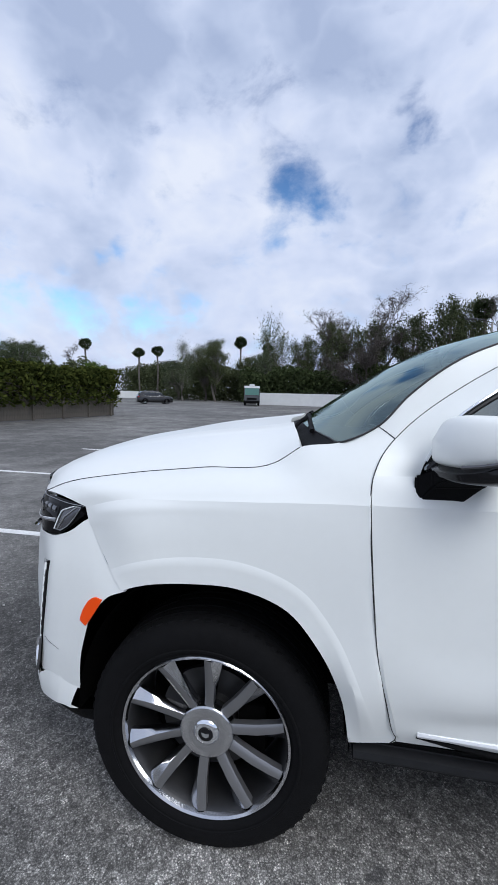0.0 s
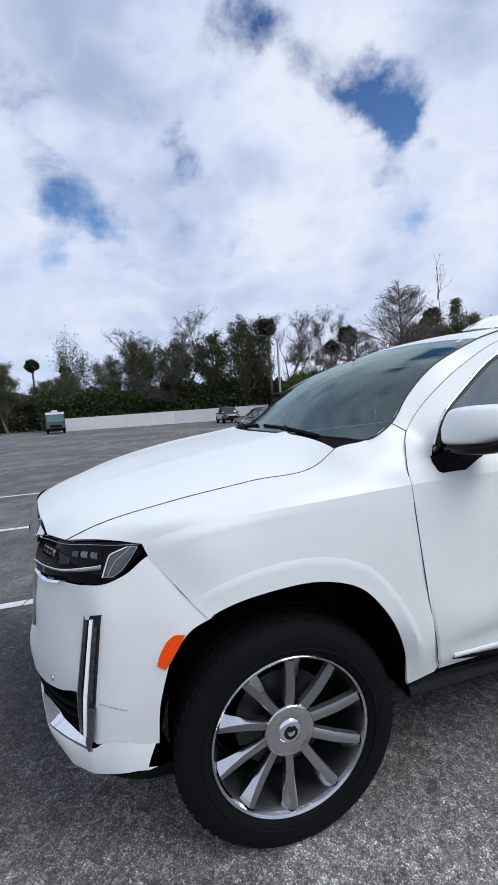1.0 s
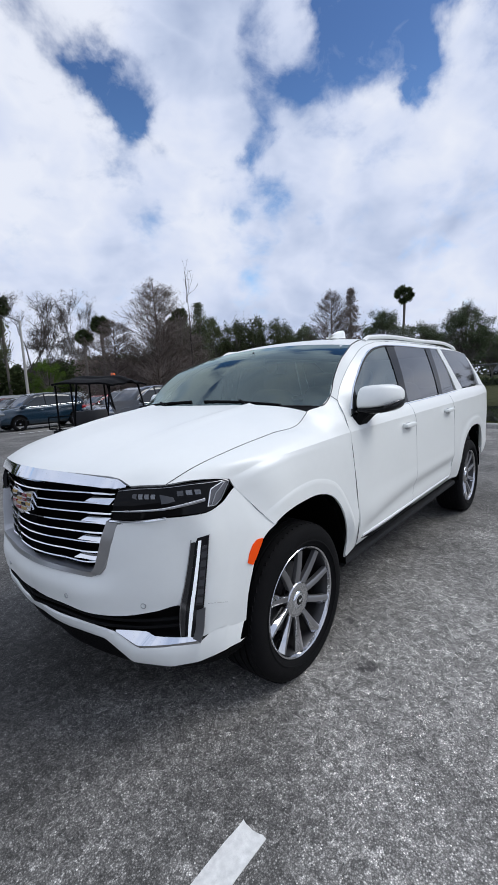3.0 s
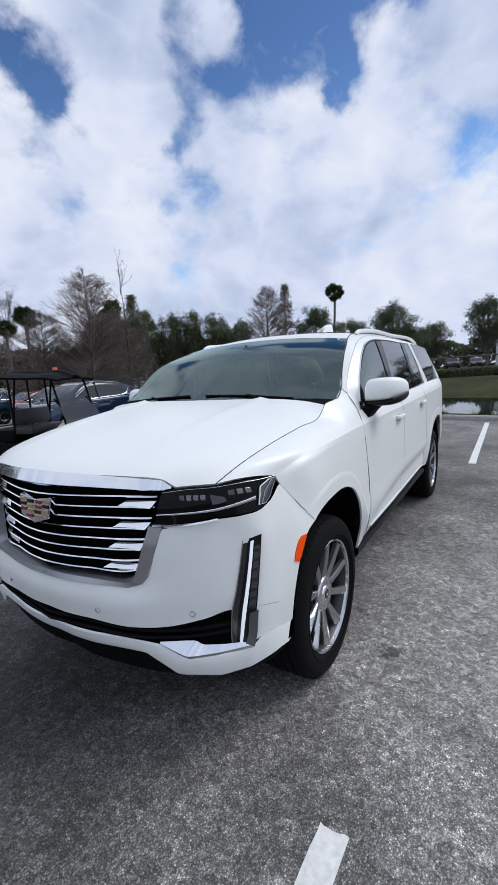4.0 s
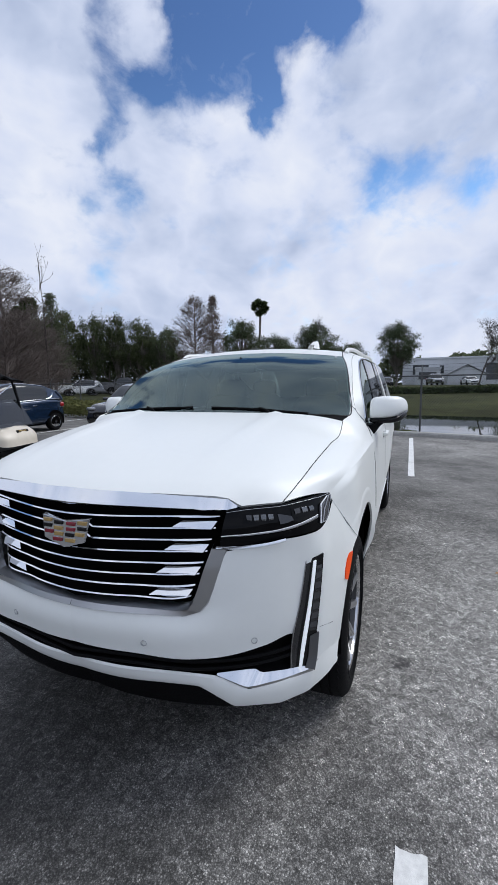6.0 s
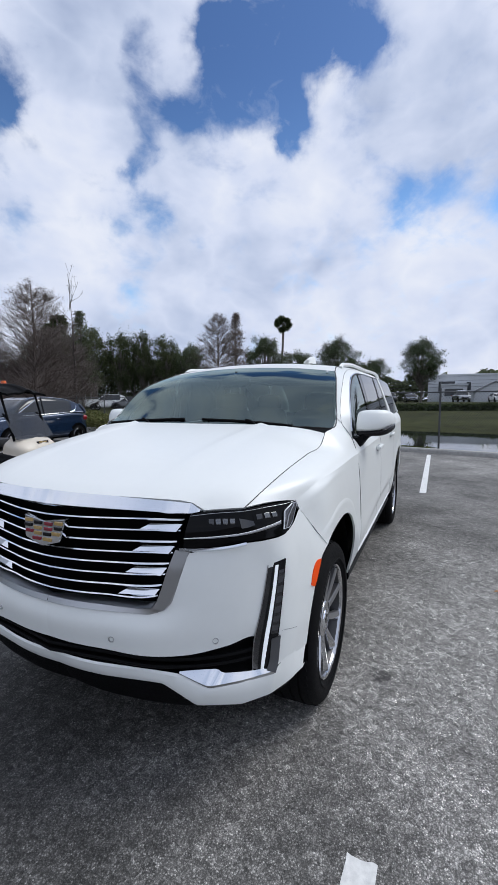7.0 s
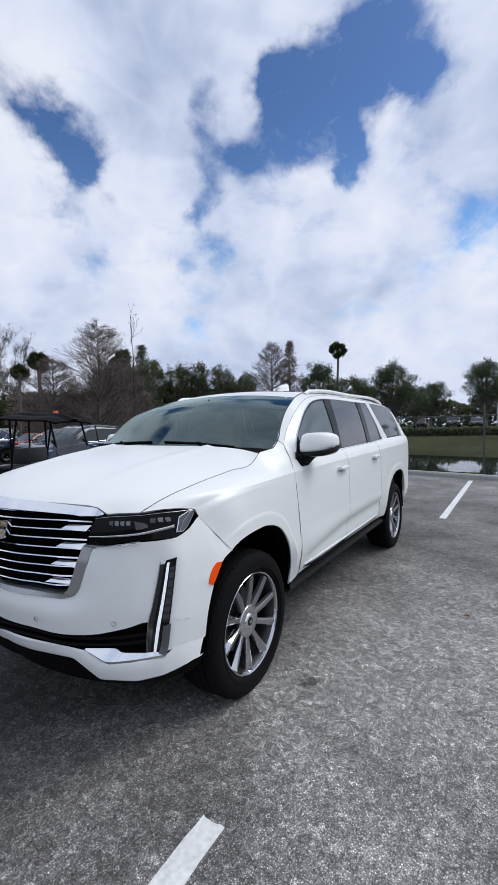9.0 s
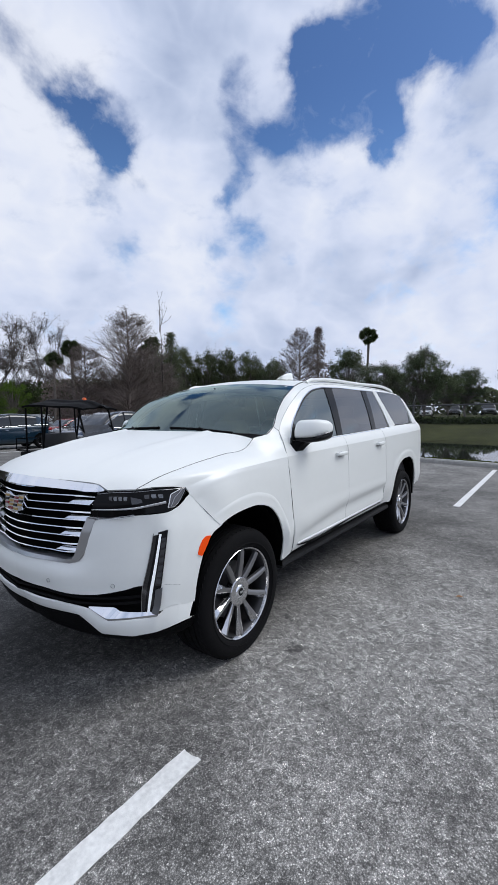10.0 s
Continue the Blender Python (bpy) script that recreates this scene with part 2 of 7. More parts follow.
    mottle = n.math("MULTIPLY", n.math("MULTIPLY_ADD", n.noise(at, 11.0, 5.0, 0.65), 1.3, 0.37), clump)
    tone_ = n.math("MULTIPLY", n.math("MULTIPLY", tone_, 3.85), n.math("MULTIPLY", car_shade, mottle))
    col = n.add("ShaderNodeCombineColor", {0: n.math("MULTIPLY", tone_, 1.03), 1: tone_, 2: n.math("MULTIPLY", tone_, 0.94)}).outputs[0]
    # small oil spots
    drip = n.add("ShaderNodeVectorMath", {0: at, 1: (0.23, -0.28, 0.0)}, operation="DISTANCE").outputs["Value"]
    drip = n.math("MULTIPLY_ADD", n.math("SUBTRACT", n.noise(at, 26.0, 4.0, 0.6, 0.6), 0.5), 0.30, drip)
    drip = n.add("ShaderNodeMapRange", {"Value": drip, "From Min": 0.02, "From Max": 0.09, "To Min": 0.75, "To Max": 0.0}).outputs[0]
    col = n.mix(drip, col, (0.035, 0.034, 0.035))
    spots = n.ramp(n.noise(at, 2.7, 4.0, 0.5, 0.8), [(0.70, 0.0), (0.76, 0.55)])
    col = n.mix(spots, col, (0.04, 0.04, 0.042))
    bsdf = n.add("ShaderNodeBsdfPrincipled", {"Base Color": col, "Roughness": 0.82, "Specular IOR Level": 0.35})
    h = n.math("ADD", n.math("MULTIPLY", gaps, 0.5), n.math("MULTIPLY", stone, 0.6))
    b = n.add("ShaderNodeBump", {"Height": h, "Strength": 0.7, "Distance": 0.005})
    m.node_tree.links.new(b.outputs[0], bsdf.inputs["Normal"])
    n.add("ShaderNodeOutputMaterial", {0: bsdf.outputs[0]})
    return m


def glass_material(name, tint, gloss_rough=0.02, ior=1.75, gloss=(1, 1, 1)):
    """A thin tinted pane: mirror-like by its Fresnel gloss, and see-through by its tint."""
    m = bpy.data.materials.new(name)
    m.use_nodes = True
    m.node_tree.nodes.clear()
    n = Nodes(m.node_tree)
    clear = n.add("ShaderNodeBsdfTransparent", {"Color": (*tint, 1)})
    shine = n.add("ShaderNodeBsdfGlossy", {"Color": (*gloss, 1), "Roughness": gloss_rough})
    fres = n.add("ShaderNodeFresnel", {"IOR": ior}).outputs[0]
    mix = n.add("ShaderNodeMixShader", {0: fres, 1: clear.outputs[0], 2: shine.outputs[0]})
    n.add("ShaderNodeOutputMaterial", {0: mix.outputs[0]})
    return m


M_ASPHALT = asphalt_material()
M_WHITE = material("white car paint", (0.81, 0.828, 0.80), 0.42, coat=0.5, coat_rough=0.27, spec=0.3, vary=0.012, scale=30)
M_CHROME = material("chrome", (0.82, 0.84, 0.87), 0.07, metal=1.0)
M_SATIN = material("satin silver", (0.42, 0.42, 0.43), 0.28, metal=1.0, vary=0.05)
M_FRAME = material("dark satin metal", (0.46, 0.465, 0.475), 0.30, metal=1.0, vary=0.04)
M_HEADBLACK = material("headlight black", (0.004, 0.004, 0.0045), 0.05, spec=0.14)
M_SILL = material("bright satin trim", (0.80, 0.81, 0.82), 0.4, metal=0.5)
M_CELL = material("dark lens", (0.05, 0.051, 0.054), 0.10, metal=0.7, coat=0.6)
M_BULB = material("clear lamp lens", (0.13, 0.135, 0.14), 0.10, metal=0.9, coat=0.8, vary=0.5, scale=120)
M_PANEL = material("dark grey metal", (0.15, 0.152, 0.158), 0.38, metal=0.8)
M_BOARD = material("worn black rubber", (0.014, 0.0145, 0.016), 0.7, spec=0.2, vary=0.3, scale=30)
M_BRIGHT = material("bright machined metal", (0.58, 0.585, 0.60), 0.16, metal=1.0)
M_SPOKE = material("grey wheel paint", (0.23, 0.23, 0.235), 0.32, metal=0.7, coat=0.4)
M_BARREL = material("dusty grey metal", (0.06, 0.06, 0.062), 0.4, metal=0.7, vary=0.2, scale=15)
M_BLACK = material("black plastic", (0.0045, 0.0045, 0.005), 0.65, spec=0.07, vary=0.25, scale=60, bump=0.15, bump_scale=400)
M_GLOSSBLACK = material("gloss black", (0.008, 0.008, 0.009), 0.10, spec=0.3)
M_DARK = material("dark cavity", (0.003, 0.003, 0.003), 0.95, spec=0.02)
M_RUBBER = material("tyre rubber", (0.0055, 0.0055, 0.006), 0.8, spec=0.12, vary=0.3, scale=40, bump=0.2, bump_scale=180, rough_vary=0.08)
M_SEAL = material("black seal", (0.012, 0.012, 0.013), 0.55)
M_GAP = material("shut line", (0.30, 0.31, 0.32), 0.6)
M_AMBER = material("orange reflector", (0.95, 0.085, 0.004), 0.35, spec=0.2)
M_LENSWHITE = material("white light guide", (0.88, 0.89, 0.9), 0.18, coat=0.5)
M_SMOKE = material("smoked reflector", (0.10, 0.10, 0.108), 0.16, metal=0.6, coat=0.5)
M_LAMP = material("dark lamp module", (0.028, 0.028, 0.03), 0.12, metal=0.3, coat=0.8)
M_WINDSCREEN = glass_material("windscreen glass", (0.26, 0.35, 0.34), ior=2.05, gloss=(0.80, 0.98, 0.94))
M_TINT = glass_material("tinted side glass", (0.13, 0.155, 0.16), ior=3.1, gloss=(0.90, 0.98, 0.96))
M_PRIVACY = glass_material("dark privacy glass", (0.05, 0.055, 0.06), ior=2.4)
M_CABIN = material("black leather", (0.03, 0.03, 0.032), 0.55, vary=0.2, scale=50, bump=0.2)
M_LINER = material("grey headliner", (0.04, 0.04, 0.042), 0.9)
M_LINE = material("road paint", (0.72, 0.72, 0.70), 0.7, vary=0.22, scale=45, bump=0.3, bump_scale=250)
M_GRASS = material("grass", (0.042, 0.046, 0.018), 0.95, spec=0.08, vary=0.7, scale=2.2, bump=0.6, bump_scale=40, detail=9)
M_CONCRETE = material("concrete", (0.36, 0.35, 0.33), 0.85, vary=0.25, scale=12, bump=0.3)


def lit_material(name, colour, strength):
    m = material(name, colour, 0.2)
    b = [x for x in m.node_tree.nodes if x.bl_idname == "ShaderNodeBsdfPrincipled"][0]
    b.inputs["Emission Color"].default_value = (*colour, 1)
    b.inputs["Emission Strength"].default_value = strength
    return m


M_STRIP = lit_material("lit white strip", (0.9, 0.93, 0.95), 0.3)

# ---- mesh helpers ----


def spline(pts, n):
    """n points evenly spread along a smooth curve through pts."""
    p = np.array(pts, float)
    if len(p) == 2:
        return p[0] + (p[1] - p[0]) * np.linspace(0, 1, n)[:, None]
    d = np.maximum(np.linalg.norm(np.diff(p, axis=0), axis=1), 1e-6)
    s = np.r_[0, np.cumsum(d)]
    slope = np.diff(p, axis=0) / d[:, None]
    m = np.empty_like(p)
    m[0], m[-1] = slope[0], slope[-1]
    w = (d[1:] / (d[:-1] + d[1:]))[:, None]
    m[1:-1] = w * slope[:-1] + (1 - w) * slope[1:]
    q = np.linspace(0, s[-1], n)
    k = np.clip(np.searchsorted(s, q, side="right") - 1, 0, len(d) - 1)
    t, h = ((q - s[k]) / d[k])[:, None], d[k][:, None]
    return (2 * t**3 - 3 * t**2 + 1) * p[k] + (t**3 - 2 * t**2 + t) * h * m[k] + (3 * t**2 - 2 * t**3) * p[k + 1] + (t**3 - t**2) * h * m[k + 1]


def index_spline(pts, n):
    """As spline, but with the same number of points between any two neighbours of pts."""
    p = np.array(pts, float)
    if len(p) == 2:
        return p[0] + (p[1] - p[0]) * np.linspace(0, 1, n)[:, None]
    d = np.maximum(np.linalg.norm(np.diff(p, axis=0), axis=1), 1e-6)
    slope = np.diff(p, axis=0) / d[:, None]
    m = np.empty_like(p)
    m[0], m[-1] = slope[0], slope[-1]
    w = (d[1:] / (d[:-1] + d[1:]))[:, None]
    m[1:-1] = w * slope[:-1] + (1 - w) * slope[1:]
    q = np.linspace(0, len(d), n)
    k = np.clip(q.astype(int), 0, len(d) - 1)
    t, h = (q - k)[:, None], d[k][:, None]
    return (2 * t**3 - 3 * t**2 + 1) * p[k] + (t**3 - 2 * t**2 + t) * h * m[k] + (3 * t**2 - 2 * t**3) * p[k + 1] + (t**3 - t**2) * h * m[k + 1]


def curve(q, xs, ys):
    """A smooth curve through (xs, ys), read at q."""
    p = np.array(ys, float)
    x = np.array(xs, float)
    d = np.diff(x)
    sl = np.diff(p) / d
    m = np.r_[sl[0], (d[1:] * sl[:-1] + d[:-1] * sl[1:]) / (d[:-1] + d[1:]), sl[-1]]
    k = int(np.clip(np.searchsorted(x, q, side="right") - 1, 0, len(d) - 1))
    t, h = (q - x[k]) / d[k], d[k]
    return (2 * t**3 - 3 * t**2 + 1) * p[k] + (t**3 - 2 * t**2 + t) * h * m[k] + (3 * t**2 - 2 * t**3) * p[k + 1] + (t**3 - t**2) * h * m[k + 1]


def crisp(row, per=5):
    """Straight runs between points, with corners only just rounded."""
    p = np.array(row, float)
    q = np.linspace(0, len(p) - 1, (len(p) - 1) * per + 1)
    k = np.clip(q.astype(int), 0, len(p) - 2)
    g = p[k] + (p[k + 1] - p[k]) * (q - k)[:, None]
    g[1:-1] = g[1:-1] * .6 + (g[:-2] + g[2:]) * .2
    return g


def loft(rows, nu=24, nv=10, by_index=True):
    """A grid of points through the given rows of control points."""
    f = index_spline if by_index else spline
    r = np.array([f(row, nu) for row in rows])
    return np.stack([index_spline(r[:, i], nv) for i in range(nu)], 1)


def side(grid, s):
    """Car axes (x back, half width, height) to the car's own, for the driver's side (s=1) or the other (s=-1)."""
    g = np.array(grid, float).copy()
    g[..., 1] *= -s
    return g


def add_grid(bm, grid, flip=False):
    nv, nu = grid.shape[:2]
    vs = [[bm.verts.new(grid[j, i]) for i in range(nu)] for j in range(nv)]
    for j in range(nv - 1):
        for i in range(nu - 1):
            q = (vs[j][i], vs[j][i + 1], vs[j + 1][i + 1], vs[j + 1][i])
            bm.faces.new(q[::-1] if flip else q)
    return vs


def outward(bm, centre):
    """Turns the faces so that most look away from centre."""
    bmesh.ops.recalc_face_normals(bm, faces=bm.faces[:])
    c = Vector(centre)
    if sum((f.calc_center_median() - c).normalized().dot(f.normal) * f.calc_area() for f in bm.faces) < 0:
        bmesh.ops.reverse_faces(bm, faces=bm.faces[:])


def flange(bm, depth=0.012):
    """Turns the free edges of a sheet inwards, so that it shows a thickness."""
    bm.normal_update()
    rim = [e for e in bm.edges if e.is_boundary]
    got = bmesh.ops.extrude_edge_only(bm, edges=rim)["geom"]
    new_v = [g for g in got if isinstance(g, bmesh.types.BMVert)]
    for v in new_v:
        src = [e.other_vert(v) for e in v.link_edges if e.other_vert(v) not in new_v]
        if src:
            nrm = Vector((0, 0, 0))
            for f in src[0].link_faces:
                if all(w not in new_v for w in f.verts):
                    nrm += f.normal
            if nrm.length > 0:
                v.co = v.co - nrm.normalized() * depth


def mesh_of(name, bm, smooth=True, sharp=38.0):
    me = bpy.data.meshes.new(name)
    bm.to_mesh(me)
    bm.free()
    if smooth:
        me.polygons.foreach_set("use_smooth", [True] * len(me.polygons))
        me.set_sharp_from_angle(angle=radians(sharp))
    return me


def part(name, bm, mat, parent=None, label="", smooth=True):
    me = mesh_of(name, bm, smooth) if isinstance(bm, bmesh.types.BMesh) else bm
    if not me.materials:
        me.materials.append(mat)
    ob = new(name, me)
    if parent is not None:
        ob.parent = parent
    if label:
        ob["label"] = label
    return ob


def thing(name, loc, label, category, rz=0.0, group="", kind=""):
    ob = new(name)
    ob.empty_display_size = 0.1
    ob.matrix_world = pose(*loc, 0, 0, rz)
    return tagged(ob, label, category, group, kind)


def box(bm, lo, hi, bevel=0.0):
    """A box between two corners, with its edges rounded off."""
    vs = [bm.verts.new((x, y, z)) for x in (lo[0], hi[0]) for y in (lo[1], hi[1]) for z in (lo[2], hi[2])]
    idx = ((0, 1, 3, 2), (4, 6, 7, 5), (0, 4, 5, 1), (2, 3, 7, 6), (0, 2, 6, 4), (1, 5, 7, 3))
    fs = [bm.faces.new([vs[i] for i in q]) for q in idx]
    if bevel:
        es = list({e for f in fs for e in f.edges})
        bmesh.ops.bevel(bm, geom=es, offset=bevel, segments=2, affect="EDGES", profile=0.6)
    return vs


def tube(bm, pts, r, sides=6, close=False, taper=None):
    """A round rod along a line of points; taper gives a radius for each point."""
    p = np.array(pts, float)
    n = len(p)
    rings = []
    for i in range(n):
        a, b = p[max(i - 1, 0)], p[min(i + 1, n - 1)]
        t = Vector(b - a)
        t = t.normalized() if t.length > 1e-9 else Vector((0, 0, 1))
        u = t.cross(Vector((0, 0, 1)))
        u = u.normalized() if u.length > 0.05 else t.cross(Vector((1, 0, 0))).normalized()
        w = t.cross(u)
        rr = taper[i] if taper is not None else r
        rings.append([bm.verts.new(Vector(p[i]) + (u * math.cos(k) + w * math.sin(k)) * rr) for k in np.arange(sides) * 2 * math.pi / sides])
    for a, b in zip(rings, rings[1:]):
        for k in range(sides):
            bm.faces.new((a[k], a[(k + 1) % sides], b[(k + 1) % sides], b[k]))
    if sides > 2:
        bm.faces.new(rings[0][::-1])
        bm.faces.new(rings[-1])


def lathe(bm, profile, axis_y=True, seg=64, centre=(0, 0, 0)):
    """Turns a profile of (radius, along) round the y axis (or z)."""
    rings = []
    c = Vector(centre)
    for r, h in profile:
        ring = []
        for k in range(seg):
            a = 2 * math.pi * k / seg
            v = Vector((r * math.cos(a), h, r * math.sin(a))) if axis_y else Vector((r * math.cos(a), r * math.sin(a), h))
            ring.append(bm.verts.new(c + v))
        rings.append(ring)
    for a, b in zip(rings, rings[1:]):
        for k in range(seg):
            bm.faces.new((a[k], a[(k + 1) % seg], b[(k + 1) % seg], b[k]))
    return rings


def strip_tube(pts, r=0.0025, sides=5, n=40, s=1):
    bm = bmesh.new()
    tube(bm, side(spline(pts, n), s), r, sides)
    return bm


def extrude_outline(bm, pts, vec):
    """A plate: a flat outline given a thickness along vec."""
    a = [bm.verts.new(p) for p in pts]
    b = [bm.verts.new(Vector(p) + Vector(vec)) for p in pts]
    fs = [bm.faces.new(a), bm.faces.new(b[::-1])]
    n = len(a)
    for i in range(n):
        fs.append(bm.faces.new((a[i], b[i], b[(i + 1) % n], a[(i + 1) % n])))
    bmesh.ops.recalc_face_normals(bm, faces=fs)
    return fs


# ---- ground ----
KERB_X, KERB_SLOPE = 11.45, 0.25         # the kerb's line: x = KERB_X + KERB_SLOPE * y


def beyond_kerb(x, y):
    return (x - KERB_X - KERB_SLOPE * y) / math.hypot(1, KERB_SLOPE)


def ground_height(x, y):
    """Lot level behind the kerb, a pond with sloping banks, and the rise beyond it."""
    q = beyond_kerb(x, y)
    if q < 0.1:
        return -0.04
    dry = min(1.0, max(0.0, (y - 7.0) / 5.0))
    wet = float(np.interp(q, (0.1, 0.8, 2.0, 3.2, 4.6, 11.5, 13.4, 20.0, 42.0, 70.0), (0.07, 0.02, -0.2, -0.36, -0.9, -0.9, -0.30, 0.2, 1.1, 1.2)))
    flat_ = float(np.interp(q, (0.1, 1.5, 10.0, 20.0, 60.0), (0.10, 0.15, 0.55, 0.72, 1.0)))
    return wet + (flat_ - wet) * dry


def ground():
    qs = [-3000, -600, -200, -90, -40, -1, -0.05, 0.1, 0.3, 0.8, 1.4, 2.0, 3.2, 4.6, 7, 9.5, 11.5, 13.4, 18, 23, 30, 40, 60, 120, 300, 900, 3000]
    ys = [-3000, -900, -300, -120, -60, -40, -25, -15, -10, -5, 0, 4, 7, 8.5, 10, 12, 16, 22, 30, 45, 70, 110, 180, 300, 900, 3000]
    g = np.array([[(KERB_X + KERB_SLOPE * max(-60, min(60, y)) + q * 1.03, y, 0.0) for q in qs] for y in ys])
    for row in g:
        for p in row:
            p[2] = ground_height(p[0], max(-60, min(60, p[1])))
    bm = bmesh.new()
    add_grid(bm, g)
    outward(bm, (0, 0, -500))
    ob = part("ground", bm, M_GRASS)
    tagged(ob, "grassy ground with a sunken pond basin", "ground", kind="structure")
    # the asphalt sheet, ending at the kerb
    bm = bmesh.new()
    ys2 = [-60, -20, -8, 0, 8, 20, 60, 120]
    top = [(KERB_X + KERB_SLOPE * y, y, 0.0) for y in ys2]
    back = [(-160, y, 0.0) for y in ys2]
    add_grid(bm, np.array([back, top]))
    outward(bm, (0, 0, -500))
    flange(bm, 0.03)
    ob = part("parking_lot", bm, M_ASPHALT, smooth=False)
    tagged(ob, "worn grey asphalt with pale exposed stones", "asphalt", kind="structure")
    # the kerb
    bm = bmesh.new()
    prof = [(0.0, -0.02), (0.0, 0.09), (0.025, 0.125), (0.06, 0.135), (0.17, 0.135), (0.17, -0.02)]
    g = np.array([[(KERB_X + KERB_SLOPE * y + q, y, z) for q, z in prof] for y in np.linspace(-40, 40, 41)])
    add_grid(bm, g)
    outward(bm, (12, 0, -3))
    ob = part("kerb", bm, M_CONCRETE, smooth=False)
    tagged(ob, "low concrete kerb along the edge of the lot", "kerb", kind="structure")


ground()

# ---- the white SUV ----
from mathutils.bvhtree import BVHTree

MID = 0.95                              # the car's middle plane; its front axle is at x = 0
WHEELBASE, HUB_Z = 3.47, 0.405
suv = thing("suv", (0, MID, 0), "large white long-wheelbase luxury SUV parked on asphalt", "car")


def nose(grid):
    """Rounds the middle of the front, where the two halves of the car meet."""
    g = np.array(grid, float).copy()
    k = np.clip(1 - np.abs(g[..., 1]) / .22, 0, 1)
    g[..., 0] += .022 * k**2
    return g


def both_sides(name, build, mat, label=""):
    for s in (1, -1):
        part(name, build(s), mat, suv, label)


def skin(grids, s=1, fl=0.012, merge=True, centre=(1.9, 0, 0.9)):
    bm = bmesh.new()
    for g in grids:
        add_grid(bm, side(g, s))
    if merge:
        bmesh.ops.remove_doubles(bm, verts=bm.verts[:], dist=0.0012)
    outward(bm, centre)
    if fl:
        flange(bm, fl)
    return bm


# Lines of the body: x back from the front axle, half width, height.
R0 = [(-0.270, 1.024, 0.917), (-0.228, 1.026, 0.934), (-0.043, 1.031, 0.967), (0.133, 1.031, 0.965), (0.269, 1.031, 0.915), (0.355, 1.029, 0.821), (0.435, 1.018, 0.655), (0.468, 0.980, 0.482)]
R1 = [(-0.310, 1.006, 0.960), (-0.230, 1.022, 0.998), (-0.047, 1.0305, 1.035), (0.140, 1.0315, 1.031), (0.296, 1.0305, 0.973), (0.392, 1.0295, 0.866), (0.478, 1.023, 0.672), (0.515, 0.981, 0.490)]
R2 = [(-0.320, 0.999, 0.974), (-0.233, 1.0165, 1.012), (-0.047, 1.0245, 1.050), (0.143, 1.0255, 1.046), (0.306, 1.0262, 0.985), (0.405, 1.0285, 0.872), (0.498, 1.0265, 0.680), (0.555, 0.980, 0.497)]
R3 = [(-0.390, 0.962, 1.060), (-0.260, 0.996, 1.100), (-0.050, 1.014, 1.130), (0.160, 1.019, 1.130), (0.330, 1.0225, 1.070), (0.450, 1.028, 0.930), (0.535, 1.030, 0.720), (0.602, 0.978, 0.505)]
R3A = [(-0.410, 0.950, 1.085), (-0.270, 0.985, 1.125), (-0.050, 1.005, 1.155), (0.160, 1.013, 1.158), (0.340, 1.024, 1.110), (0.460, 1.035, 1.000), (0.530, 1.038, 0.820), (0.587, 1.008, 0.575)]
R3B = [(-.43, .94, 1.11), (-.28, .978, 1.15), (-.05, 1.002, 1.178), (.16, 1.012, 1.182), (.34, 1.025, 1.15), (.45, 1.037, 1.07), (.505, 1.039, .96), (.535, 1.0425, .79)]
R3C = [(-.44, .932, 1.13), (-.29, .972, 1.175), (-.05, .998, 1.2), (.16, 1.01, 1.208), (.34, 1.021, 1.198), (.44, 1.031, 1.165), (.485, 1.037, 1.12), (.503, 1.041, 1.04)]
CREASE = [(-.45, .925, 1.155), (-.3, .965, 1.2), (-.05, .995, 1.222), (.16, 1.008, 1.235), (.33, 1.015, 1.245), (.42, 1.02, 1.25), (.47, 1.024, 1.252), (.487, 1.026, 1.254)]
SHUT = [(-.691, .795, 1.168), (-.6, .82, 1.207), (-.35, .842, 1.262), (-.05, .858, 1.305), (.20, .868, 1.338), (.275, .868, 1.39), (.40, .885, 1.414), (.512, .883, 1.469)]


def side_bulge(x, z):
    """Half width of the fender's side at x, z: the shoulder crease, and how far the side swells below it."""
    at_crease = curve(x, (-.45, -.3, -.05, .16, .33, .487, .65), (.925, .965, .995, 1.008, 1.0165, 1.0255, 1.03))
    swell = curve(x, (-.45, -.3, -.05, .16, .33, .487, .65), (.056, .050, .0300, .0200, .0165, .0165, .0165))
    return at_crease + swell * curve(z, (.6, .9, 1.0, 1.1, 1.2, 1.25, 1.35), (1.0, 1.0, .95, .72, .28, 0, -.3))


def swollen(row, proud=0.0, last=7):
    return [(x, side_bulge(x, z) + proud if 0 < i < last else v, z) for i, (x, v, z) in enumerate(row)]


R0, R1 = swollen(R0, .004, 6), swollen(R1, .004)
R2, R3, R3A = swollen(R2), swollen(R3), swollen(R3A)
R3B, R3C = swollen(R3B, 0, 8), swollen(R3C, 0, 8)
FLARE = np.concatenate([np.linspace(index_spline(R0, 50), index_spline(R1, 50), 6), index_spline(R2, 50)[None]])   # the wheel arch flare, up to its crease
FENDER_LOW = loft([R2, R3, R3A, R3B, R3C, CREASE], 50, 28)
FENDER_END = np.array(sorted((p for p in np.r_[FLARE[:-1, -1], FENDER_LOW[:, -1]] if p[2] > .5), key=lambda p: p[2]))


